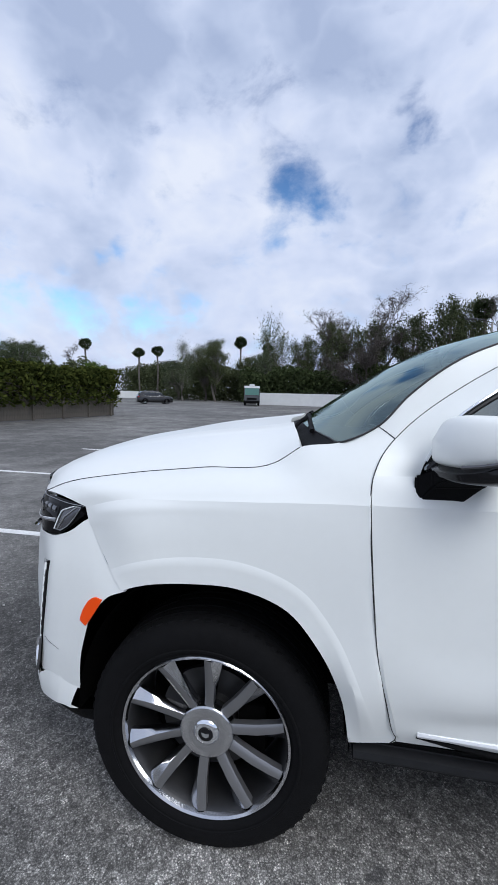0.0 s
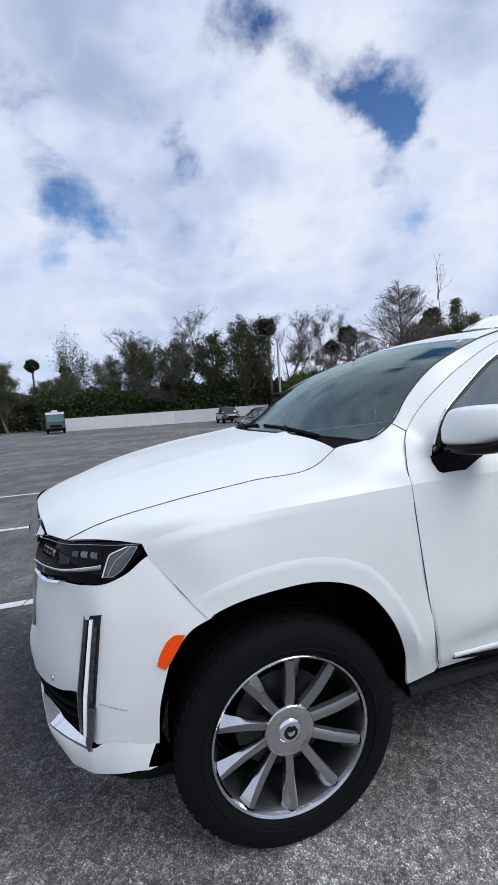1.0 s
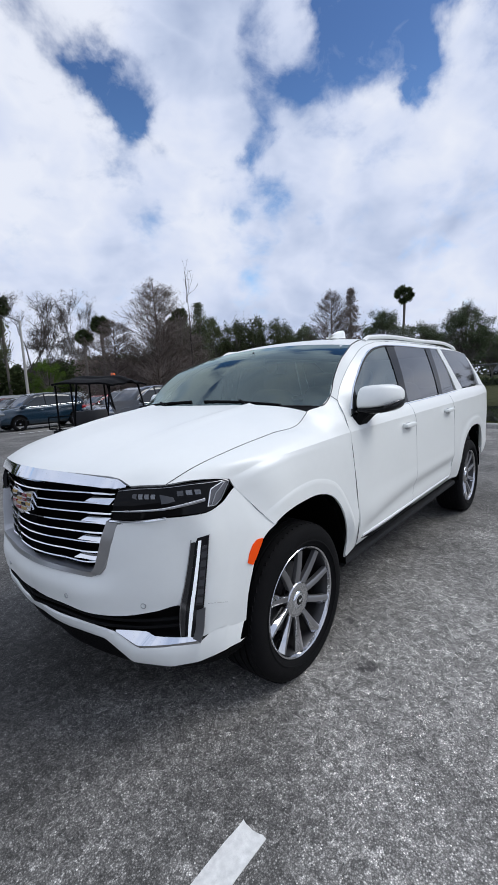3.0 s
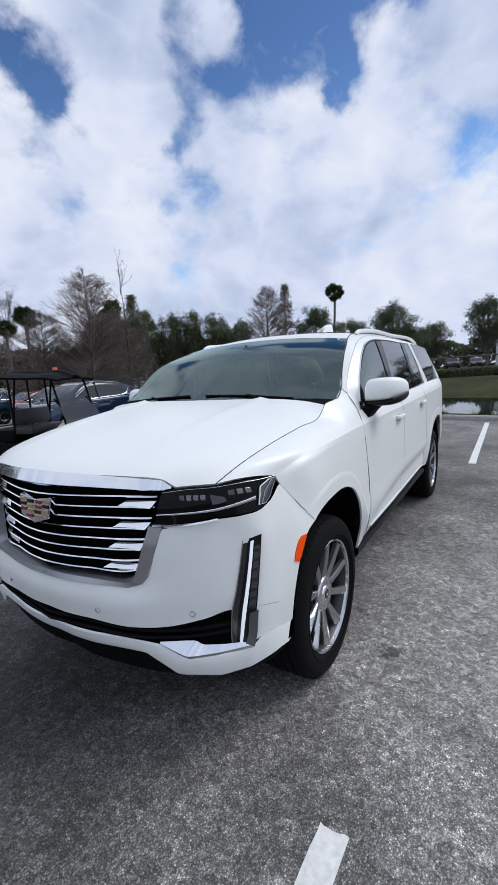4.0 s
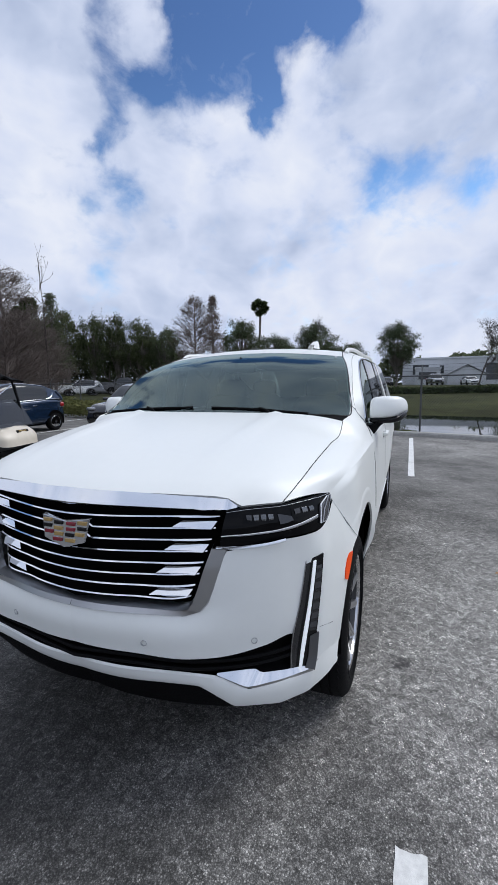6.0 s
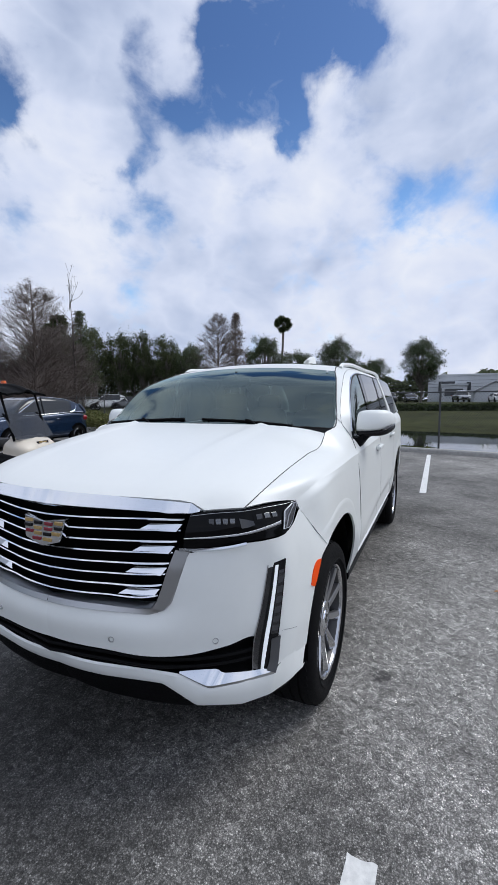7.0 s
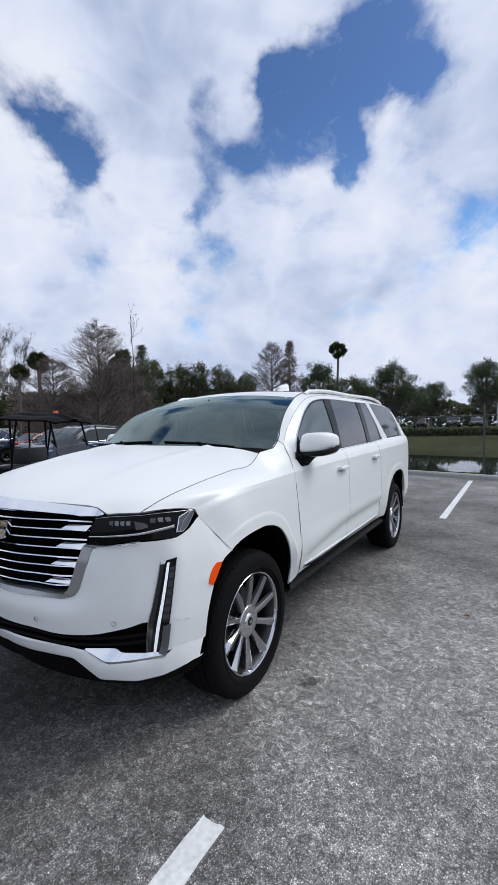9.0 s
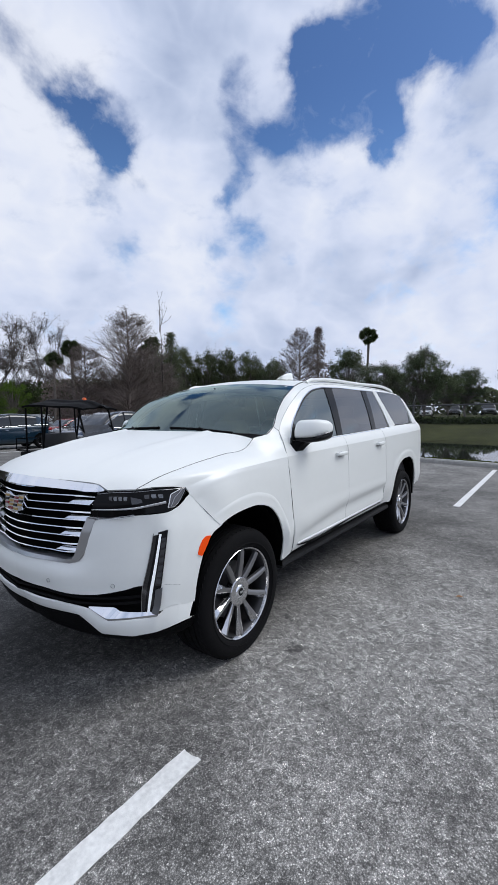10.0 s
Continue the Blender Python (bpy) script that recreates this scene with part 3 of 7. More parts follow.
def fender(s):
    low = FENDER_LOW
    edge_r = [(.487, 1.026, 1.254), (.497, .984, 1.338), (.5585, .907, 1.4335)]
    c, t = np.array(CREASE), np.array(SHUT)
    m1, m2 = c + (t - c) * 0.33, c + (t - c) * 0.68
    m1 += (0, .012, .010)
    m2 += (0, .010, .010)
    m1[-1], m2[-1] = edge_r[1], edge_r[2]
    high = loft([c, m1, m2, t], 50, 14)
    return skin([FLARE, low, high], s, merge=False)


both_sides("fender", fender, M_WHITE)

HOOD_FRONT = ((0, .3, .55, .68, .795, .9), (-.935, -.872, -.812, -.766, -.691, -.60))
HOOD_REAR = ((0, .3, .6, .868, .9), (.18, .20, .24, .268, .27))
HOOD_MID_Z = ((0, .07, .21, .5, .85, 1), (1.214, 1.243, 1.293, 1.362, 1.418, 1.438))


def hood():
    edge = spline(SHUT[:6], 31)
    g = np.zeros((37, 31, 3))
    for i in range(31):
        f = i / 30
        ex, ev, ez = edge[i]
        cz = curve(f, *HOOD_MID_Z)
        for j in range(37):
            a = (j - 18) / 18
            v = a * ev
            k = abs(a)
            xf, xr = curve(k * .795, *HOOD_FRONT), curve(k * .868, *HOOD_REAR)
            lin = xf + (xr - xf) * f
            x = lin + (ex - (-.691 + .959 * f)) * k**3
            up = curve(k, (0, .3, .55, .75, .9, 1), (1, .99, .94, .76, .40, 0))
            z = ez + (cz - ez) * up + 0.013 * math.exp(-(((k - .56) / .032) ** 2)) * min(1, f * 2)
            drop = np.clip((abs(v) - .612) / .04, 0, 1) * np.clip((.795 - abs(v)) / .14, 0, 1)
            z -= .030 * drop * max(0, 1 - f / .10) ** 2
            if f < 0.04:
                z -= 0.006 * (1 - f / 0.04) * (1 - k**4)
            x += .022 * max(0, 1 - abs(v) / .22) ** 2 * (1 - f) ** 3
            g[j, i] = (x, -v, z)
    bm = bmesh.new()
    add_grid(bm, g)
    outward(bm, (0, 0, .8))
    flange(bm, 0.02)
    return bm


part("hood", hood(), M_WHITE, suv)

# bumper skin
F0 = [(-0.828, 0.623, 1.005), (-0.783, 0.710, 1.017), (-0.724, 0.790, 1.030), (-0.648, 0.875, 1.035), (-0.575, 0.915, 1.040), (-0.510, 0.930, 1.065), (-0.425, 0.938, 1.118), (-0.342, 0.984, 1.000), (-0.255, 1.024, 0.917)]
F1 = [(-.86, .575, .90), (-.802, .70, .93), (-.725, .80, .945), (-.652, .872, .95), (-.592, .926, .95), (-.5, .955, .945), (-.42, .98, .93), (-.37, .998, .905), (-.322, 1.014, .885)]
F2 = [(-.885, .51, .77), (-.822, .68, .80), (-.735, .80, .81), (-.664, .866, .81), (-.612, .925, .81), (-.53, .96, .81), (-.49, .972, .805), (-.44, .99, .80), (-.402, 1.003, .78)]
F3 = [(-.91, .50, .70), (-.835, .66, .705), (-.745, .79, .70), (-.690, .846, .69), (-.633, .918, .67), (-.575, .95, .645), (-.52, .968, .635), (-.475, .981, .635), (-.44, .99, .64)]
F4 = [(-.905, .50, .60), (-.85, .62, .605), (-.768, .755, .632), (-.693, .838, .650), (-.648, .908, .515), (-.59, .94, .535), (-.53, .957, .522), (-.485, .969, .516), (-.452, .978, .516)]
LIP_T = [(-.957, 0, .521), (-.925, .25, .523), (-.882, .5, .530), (-.862, .585, .527), (-.826, .700, .473), (-.742, .82, .486), (-.655, .909, .500), (-.584, .937, .552), (-.525, .954, .540), (-.482, .966, .532), (-.448, .976, .532)]
LIP_B = [(-.935, 0, .451), (-.91, .25, .458), (-.880, .52, .480), (-.862, .565, .448), (-.828, .645, .388), (-.745, .80, .384), (-.665, .89, .400), (-.60, .93, .414), (-.56, .952, .424), (-.525, .963, .43), (-.492, .974, .432)]


def bumper(s):
    up = loft([F0, F1, F2], 57, 20)
    cen = lambda row, a, b: [a, b] + row
    low = loft([cen(F2, (-.972, 0, .747), (-.932, .25, .757)), cen(F3, (-.986, 0, .69), (-.95, .25, .695)), cen(F4, (-.973, 0, .591), (-.94, .25, .595))], 71, 18)
    step = lambda k, dx, dz: [(a[0] + (b[0] - a[0]) * k + dx, a[1] + (b[1] - a[1]) * k, a[2] + (b[2] - a[2]) * k + dz) for a, b in zip(LIP_T, LIP_B)]
    lip = np.array([crisp(r, 7) for r in (LIP_T, step(.12, -.008, 0), step(.5, -.008, 0), step(.82, -.006, 0), LIP_B, step(1.0, .03, .004))])
    bm = bmesh.new()
    for g in (up, nose(low), nose(lip)):
        add_grid(bm, side(g, s))
    bmesh.ops.remove_doubles(bm, verts=bm.verts[:], dist=0.003)
    outward(bm, (1.9, 0, .9))
    return bm


both_sides("bumper", bumper, M_WHITE)
both_sides("bumper_seam", lambda s: strip_tube([tuple(p + (0, -.0025, 0)) for p in loft([F0, F1, F2], 57, 20)[0, 42:]], .0052, 6, 30, s), M_GAP)
SKIN = BVHTree.FromBMesh(bumper(1))
ALL_SKIN = [SKIN, BVHTree.FromBMesh(fender(1))]


def on_skin(row, out=0.004, trees=(SKIN,)):
    """Lays points on the driver's side of the body skin, out above it."""
    res = []
    for p in row:
        q = Vector((p[0], -p[1], p[2]))
        hits = [t.find_nearest(q) for t in trees]
        loc, nrm, _, _ = min((h for h in hits if h[0] is not None), key=lambda h: h[3])
        if nrm.dot(loc - Vector((0.3, 0, 0.75))) < 0:
            nrm = -nrm
        w = loc + nrm * out
        res.append((w.x, -w.y, w.z))
    return res


def skin_patch(rows, out, s, nu=24, nv=8, fl=0.004, trees=(SKIN,)):
    g = loft(rows, nu, nv)
    g = np.array([on_skin(r, out, trees) for r in g])
    return skin([g], s, fl)


def shifted(row, dx, dv=0.0, dz=0.0):
    return [(x + dx, v + dv, z + dz) for x, v, z in row]


def intake(s):
    a = [(-.973, 0, .60), (-.94, .25, .604), (-.905, .50, .61), (-.85, .62, .615), (-.772, .76, .64), (-.68, .86, .66)]
    b = [(-.957, 0, .515), (-.925, .25, .517), (-.875, .5, .525), (-.84, .60, .53), (-.765, .74, .515), (-.68, .86, .505)]
    return skin([nose(loft([shifted(a, .010), shifted(a, .06, 0, -.02), shifted(b, .06, 0, .015), shifted(b, .004)], 50, 12))], s, 0)


both_sides("lower_intake", intake, M_BLACK)
for dz in (0.0, -0.03):
    for s in (1, -1):
        part("intake_bar", strip_tube([(-.955, 0, .567 + dz), (-.92, .25, .571 + dz), (-.882, .5, .577 + dz), (-.82, .65, .582 + dz), (-.735, .785, .592 + dz), (-.672, .852, .598 + dz)], .008, 6, 34, s), M_BLACK, suv)


def valance(s):
    a = [(-.925, 0, .455), (-.90, .25, .46), (-.865, .5, .475), (-.81, .64, .40), (-.72, .80, .39), (-.62, .90, .395), (-.50, .955, .415), (-.42, .95, .42)]
    b = [(-.86, 0, .325), (-.84, .25, .325), (-.80, .5, .33), (-.76, .62, .33), (-.68, .76, .33), (-.59, .85, .33), (-.49, .90, .335), (-.40, .91, .34)]
    c = [(-.5, 0, .29), (-.5, .25, .29), (-.5, .4, .29), (-.5, .5, .29), (-.45, .6, .29), (-.42, .7, .29), (-.40, .8, .3), (-.38, .88, .31)]
    return skin([nose(loft([a, b, c], 50, 10))], s, 0)


both_sides("valance", valance, M_BLACK)


# grille
def grille_bar(s, z, end, h=0.010, d=0.03, x0=-.962):
    """One V-shaped chrome slat: thin in front, deeper behind."""
    line = spline([(x0, 0, z - .006), (x0 + .055, .25, z - .003), (x0 + .112, .46, z), (x0 + .26 * end + .004, end, z)], 40)
    line = nose(line)
    g = np.array([line + (d, 0, h * .5), line + (.004, 0, h * .5), line + (0, 0, 0), line + (.006, 0, -h * .5), line + (d, 0, -h * .35)])
    return skin([g], s, 0, centre=(0, 0, z))


def grille_block(s, z, end):
    """The broad bright end of every second slat: a flat slanted plate that leans back."""
    x = lambda v: -.962 + .26 * v
    low = [(x(end - .165) - .004, end - .165, z - .001), (x(end - .012) - .004, end - .012, z - .001)]
    top = [(x(end - .125) + .016, end - .125, z + .024), (x(end + .002) + .016, end + .002, z + .025)]
    g = np.array([np.array(low) + (.03, 0, -.004), low, top, np.array(top) + (.03, 0, 0)])
    return skin([g], s, 0, merge=False, centre=(.3, 0, z - .02))


grille = part("grille", skin([loft([[(-.90, 0, 1.16), (-.84, .3, 1.16), (-.75, .64, 1.16)], [(-.90, 0, .95), (-.84, .3, .95), (-.77, .58, .95)], [(-.93, 0, .76), (-.86, .3, .765), (-.80, .50, .78)]], 20, 12)], 1, 0), M_DARK, suv, "black grille with bright chrome slats")
part("grille_back", skin([loft([[(-.90, 0, 1.16), (-.84, .3, 1.16), (-.75, .64, 1.16)], [(-.90, 0, .95), (-.84, .3, .95), (-.77, .58, .95)], [(-.93, 0, .76), (-.86, .3, .765), (-.80, .50, .78)]], 20, 12)], -1, 0), M_DARK, grille)
for k in range(8):
    z = 1.124 - k * .0452
    end = .588 - (1.124 - z) * .36
    for s in (1, -1):
        part("slat", grille_bar(s, z, end, .009 if k % 2 == 0 else .008), M_CHROME, grille)
        if k % 2:
            part("slat_end", grille_block(s, z, end), M_CHROME, grille, smooth=False)


def chrome_brow(s):
    a = [(-.938, 0, 1.218), (-.885, .25, 1.211), (-.828, .53, 1.199), (-.803, .622, 1.193), (-.785, .650, 1.166)]
    b = [(-.966, 0, 1.168), (-.911, .25, 1.164), (-.849, .53, 1.159), (-.819, .62, 1.157), (-.790, .650, 1.160)]
    c = [(-.957, 0, 1.156), (-.900, .25, 1.153), (-.836, .53, 1.150), (-.806, .62, 1.150), (-.785, .650, 1.158)]
    g = [nose(crisp(r, 12)) for r in (a, b, c)]
    return skin([np.array(g[:2]), np.array(g[1:]), np.array([g[2], g[2] + (.04, 0, 0)])], s, 0, merge=False)


both_sides("chrome_brow", chrome_brow, M_CHROME, "polished chrome bar over the grille")


def grille_frame(s, behind=False):
    o = [(-.821, .625, 1.008), (-.841, .605, .94), (-.853, .586, .87), (-.867, .562, .81), (-.879, .538, .782), (-.898, .475, .760), (-.938, .25, .752), (-.978, 0, .747)]
    i = [(-.847, .572, 1.016), (-.868, .548, .94), (-.879, .528, .87), (-.890, .508, .81), (-.897, .490, .787), (-.905, .43, .779), (-.932, .25, .776), (-.972, 0, .772)]
    go, gi = nose(crisp(o, 8)), nose(crisp(i, 8))
    edge = go + (gi - go) * .12 + (-.004, .002, 0)
    if behind:
        return skin([np.array([gi, gi + (.05, -.01, .008)])], s, 0, merge=False)
    return skin([np.array([go, edge]), np.array([edge, gi])], s, 0, merge=False)


both_sides("grille_frame", grille_frame, M_FRAME, "satin metal grille surround")
both_sides("grille_frame_back", lambda s: grille_frame(s, True), M_FRAME)

# emblem: a plain chevron shield in its colours
emblem = part("emblem", bmesh.new(), M_CHROME, suv, "shield emblem in chrome, red, gold and black")
bm = bmesh.new()
extrude_outline(bm, [(-.952 - (1.11 - z) * .16, y, z) for y, z in ((-.118, 1.112), (0, 1.095), (.118, 1.112), (.10, 1.02), (0, .992), (-.10, 1.02))], (.03, 0, 0))
bmesh.ops.bevel(bm, geom=bm.edges[:], offset=.004, segments=2, affect="EDGES")
emblem.data = mesh_of("emblem", bm, False)
emblem.data.materials.append(M_CHROME)
M_GOLD = material("gold enamel", (0.50, 0.34, 0.13), 0.25, metal=0.4, coat=0.5)
M_RED = material("red enamel", (0.20, 0.010, 0.022), 0.25, coat=0.6)
cells = [(-.085, 3, M_GOLD), (-.03, 3, M_GLOSSBLACK), (.03, 3, M_RED), (.085, 3, M_GOLD), (-.085, 2, M_GLOSSBLACK), (-.03, 2, M_GOLD), (.03, 2, M_RED), (.085, 2, M_GLOSSBLACK), (-.075, 1, M_RED), (-.027, 1, M_GOLD), (.027, 1, M_GLOSSBLACK), (.075, 1, M_GOLD), (-.03, 0, M_RED), (.03, 0, M_GOLD)]
for y, k, mt in cells:
    bm = bmesh.new()
    w = .0215 if k else .024
    z = 1.022 + k * .021 + (abs(y) - .03) * .12
    x0 = -.957 - (1.11 - z) * .16
    box(bm, (x0, -y - w * .95, z - .0072), (x0 + .010, -y + w * .95, z + .0072), .0025)
    part("enamel", bm, mt, emblem, smooth=False)

# headlights
HEAD_T = [(-.80, .615, 1.150), (-.765, .68, 1.158), (-.695, .79, 1.162), (-.60, .86, 1.165), (-.52, .90, 1.163), (-.452, .927, 1.158)]
HEAD_B = [(-.835, .60, 1.022), (-.778, .71, 1.026), (-.714, .80, 1.037), (-.648, .875, 1.042), (-.565, .918, 1.046), (-.45, .93, 1.128)]


def blend_rows(a, b, k, push=0.0):
    return [tuple(p + (q - p) * k - (push if n == 0 else 0) for n, (p, q) in enumerate(zip(u, w))) for u, w in zip(a, b)]


def headlight(s):
    lamp = part("headlight", skin([loft([HEAD_T, blend_rows(HEAD_T, HEAD_B, .5, .012), HEAD_B], 40, 12)], s, .02), M_HEADBLACK, suv, "black headlight with clear lens and white light guide")
    face = loft([HEAD_T, blend_rows(HEAD_T, HEAD_B, .5, .012), HEAD_B], 40, 12)
    tree = BVHTree.FromBMesh(skin([face], 1, 0))
    lay = lambda row, out: on_skin(row, out, (tree,))
    # long light bar that thickens towards its upturned end
    top = spline([(-.813, .590, 1.062), (-.77, .70, 1.066), (-.70, .79, 1.074), (-.63, .855, 1.084), (-.575, .890, 1.094)], 36)
    low = top - np.linspace(.003, .012, 36)[:, None] * np.array([[0, 0, 1]])
    part("light_bar", skin([np.array([lay(top, .004), lay((top + low) / 2, .006), lay(low, .004)])], s, .004), M_SATIN, lamp)
    part("light_bar_edge", strip_tube(lay(top, .006), .0016, 6, 36, s), M_LENSWHITE, lamp)
    # slanted light guide at the tip: a grey pane in a white outline
    q = [(-.570, .895, 1.060), (-.548, .902, 1.128), (-.492, .915, 1.149), (-.462, .926, 1.149), (-.512, .917, 1.082), (-.540, .908, 1.060)]
    pane_ = loft([[q[0], q[1], q[2]], [q[5], q[4], q[3]]], 12, 5)
    part("light_guide", skin([np.array([lay(r, .005) for r in pane_])], s, .004), M_SMOKE, lamp)
    part("light_outline", strip_tube(lay(crisp([q[0], q[1], q[2]], 8), .0085), .0022, 6, 24, s), M_LENSWHITE, lamp)
    for line, r in (([q[0], q[1], q[2]], .0028), ([q[5], q[4], q[3]], .0016), ([q[2], q[3]], .0018), ([q[0], q[5]], .0018), ([(np.array(q[0]) * .55 + np.array(q[5]) * .45), (np.array(q[1]) * .55 + np.array(q[4]) * .45), (np.array(q[2]) * .55 + np.array(q[3]) * .45)], .0026)):
        part("light_outline", strip_tube(lay(crisp(line, 8), .007), r, 6, 24, s), M_SATIN, lamp)
    # two projector modules, each a row of small lenses in a dark frame
    for a, b, cells_ in (((-.752, .665, 1.124), (-.715, .765, 1.130), 4), ((-.650, .805, 1.130), (-.572, .868, 1.130), 3)):
        a, b = np.array(a), np.array(b)
        dn = np.array((.0, 0, -.034))
        part("projector", skin([np.array([lay([a + (b - a) * k for k in np.linspace(-.08, 1.08, 12)], .003), lay([a + (b - a) * k + dn for k in np.linspace(-.08, 1.08, 12)], .003)])], s, .003), M_HEADBLACK, lamp)
        for c in range(cells_):
            k0, k1 = (c + .08) / cells_, (c + .80) / cells_
            quad = [[a + (b - a) * k + dn * .15 for k in np.linspace(k0, k1, 5)], [a + (b - a) * k + dn * .45 for k in np.linspace(k0, k1, 5)], [a + (b - a) * k + dn * .75 for k in np.linspace(k0 + .03, k1, 5)]]
            part("lens", skin([np.array([lay(quad[0], .004), lay(quad[1], .007), lay(quad[2], .004)])], s, .003), M_BULB if c else M_CELL, lamp)
    part("fin", skin([np.array([lay(spline([(-.71, .775, 1.125), (-.66, .80, 1.105)], 6), .004), lay(spline([(-.705, .78, 1.09), (-.655, .805, 1.09)], 6), .004)])], s, .003), M_CELL, lamp)
    part("brow_line", strip_tube(lay(spline(blend_rows(HEAD_T, HEAD_B, .07), 30), .002), .0014, 5, 30, s), M_SATIN, lamp)
    line = spline([(-.840, .585, 1.016), (-.80, .685, 1.018), (-.765, .76, 1.026), (-.722, .815, 1.034)], 30)
    g = np.array([line + (0, 0, .006), line + (-.007, .005, .001), line + (0, 0, -.008)])
    part("chrome_line", skin([g], s, .01), M_CHROME, lamp)


for s in (1, -1):
    headlight(s)


def drl(s):
    """The tall blade lamp in the bumper's corner, with its chrome foot."""
    a = [(-.633, .886, .932), (-.652, .875, .83), (-.672, .860, .73), (-.688, .843, .645), (-.692, .835, .575), (-.693, .833, .508)]
    b = [(-.592, .927, .950), (-.607, .926, .85), (-.622, .922, .74), (-.635, .917, .644), (-.646, .908, .575), (-.660, .896, .506)]
    ga, gb = np.array(index_spline(a, 41)), np.array(index_spline(b, 41))
    down = np.linspace(0, 1, 41)[:, None]
    ga = ga + (1 - down * .5) * np.array([[-.008, -.018, 0]])
    gb = gb + down * np.array([[-.004, -.009, 0]])

    def band(k0, k1, out, i0=0, i1=41, mid=True):
        ks = np.linspace(k0, k1, 5)
        rows = []
        for k in ks:
            row = []
            for p in (ga + (gb - ga) * k)[i0:i1]:
                row.append(p + np.array((-.75, .66, 0)) * (out + .004))
            rows.append(row)
        return np.array(rows)

    lamp = part("daytime_lamp", skin([band(0, 1, .005)], s, .02), M_GLOSSBLACK, suv, "tall narrow black lamp with lit white strip")
    bend = band(.42, .58, .010, 1, 40)
    part("light_strip", skin([bend], s, .006), M_STRIP, lamp)
    part("side_panel", skin([band(.02, .26, .008, 1, 40)], s, .003), M_LAMP, lamp)
    part("reflector", skin([band(.66, .94, .007, 3, 24)], s, .003), M_SMOKE, lamp)
    part("chrome_edge", strip_tube([tuple(p) for p in band(.0, .01, .007)[0]], .0022, 6, 40, s), M_SATIN, lamp)
    for k in range(7):
        i = 4 + k * 3
        part("rib", skin([band(.68, .92, .0085, i, i + 2)], s, .002), M_LAMP, lamp)
    # chrome foot: a flat sloping ledge with a thin front edge, and a panel that climbs beside the lamp
    T = crisp([(-.862, .590, .538), (-.789, .713, .538), (-.772, .735, .514), (-.72, .812, .510), (-.684, .872, .516)], 4)
    K = crisp([(-.866, .590, .532), (-.835, .692, .488), (-.815, .722, .486), (-.75, .812, .493), (-.666, .909, .505)], 4)
    L = K + np.linspace(0, 1, 17)[:, None] ** .5 * np.array([[.001, -.001, -.013]])
    foot = part("chrome_foot", skin([np.array([T, K])], s, 0, merge=False), M_CHROME, suv, "chrome trim at the bumper corner")
    part("foot_edge", skin([np.array([K, L])], s, .004, merge=False), M_FRAME, foot)
    pl = crisp([(-.675, .876, .513), (-.664, .884, .55), (-.654, .889, .634)], 5) + np.array((-.010, .008, 0))
    pr = crisp([(-.664, .910, .503), (-.648, .916, .55), (-.634, .9195, .646)], 5) + np.array((-.010, .008, 0))
    part("foot_panel", skin([np.array([pl, pr])], s, .008, merge=False), M_PANEL, foot)
    notch = np.array(on_skin(spline([(-.697, .849, .937), (-.665, .870, .942), (-.633, .890, .948)], 10), .001))
    part("notch", skin([np.array([notch, notch + np.linspace(0, 1, 10)[:, None] * np.array([[0, 0, -.010]])])], s, 0), M_WHITE, lamp)
    part("side_marker", skin_patch([[(-.402, 1.0, .856), (-.378, 1.008, .873), (-.345, 1.016, .872)], [(-.424, .995, .82), (-.400, 1.004, .82), (-.376, 1.012, .82)], [(-.436, .992, .782), (-.424, .998, .774), (-.412, 1.003, .768)]], .004, s, 14, 8, .006, ALL_SKIN), M_AMBER, suv, "orange side marker reflector")
    for x, v, z in ((-.80, .716, .658), (-.958, .327, .646)):
        bm = bmesh.new()
        lathe(bm, [(.0098, .004), (.0102, -.0012), (.0116, -.0012), (.0122, .004)], True, 24)
        bmesh.ops.rotate(bm, verts=bm.verts[:], matrix=Matrix.Rotation(radians(-65 if v > .5 else -75), 3, "Z"))
        x1, v1, z1 = on_skin([(x, v, z)], .002)[0]
        for w in bm.verts:
            w.co = Vector((x1 + w.co.x, s * (w.co.y - v1), z1 + w.co.z))
        part("parking_sensor", bm, M_FRAME, suv)


for s in (1, -1):
    drl(s)

# doors
DOOR_X = ((.51, .575, .753, 1.007, 1.17, 1.254, 1.33, 1.40), (.612, .588, .541, .509, .493, .489, .493, .515))


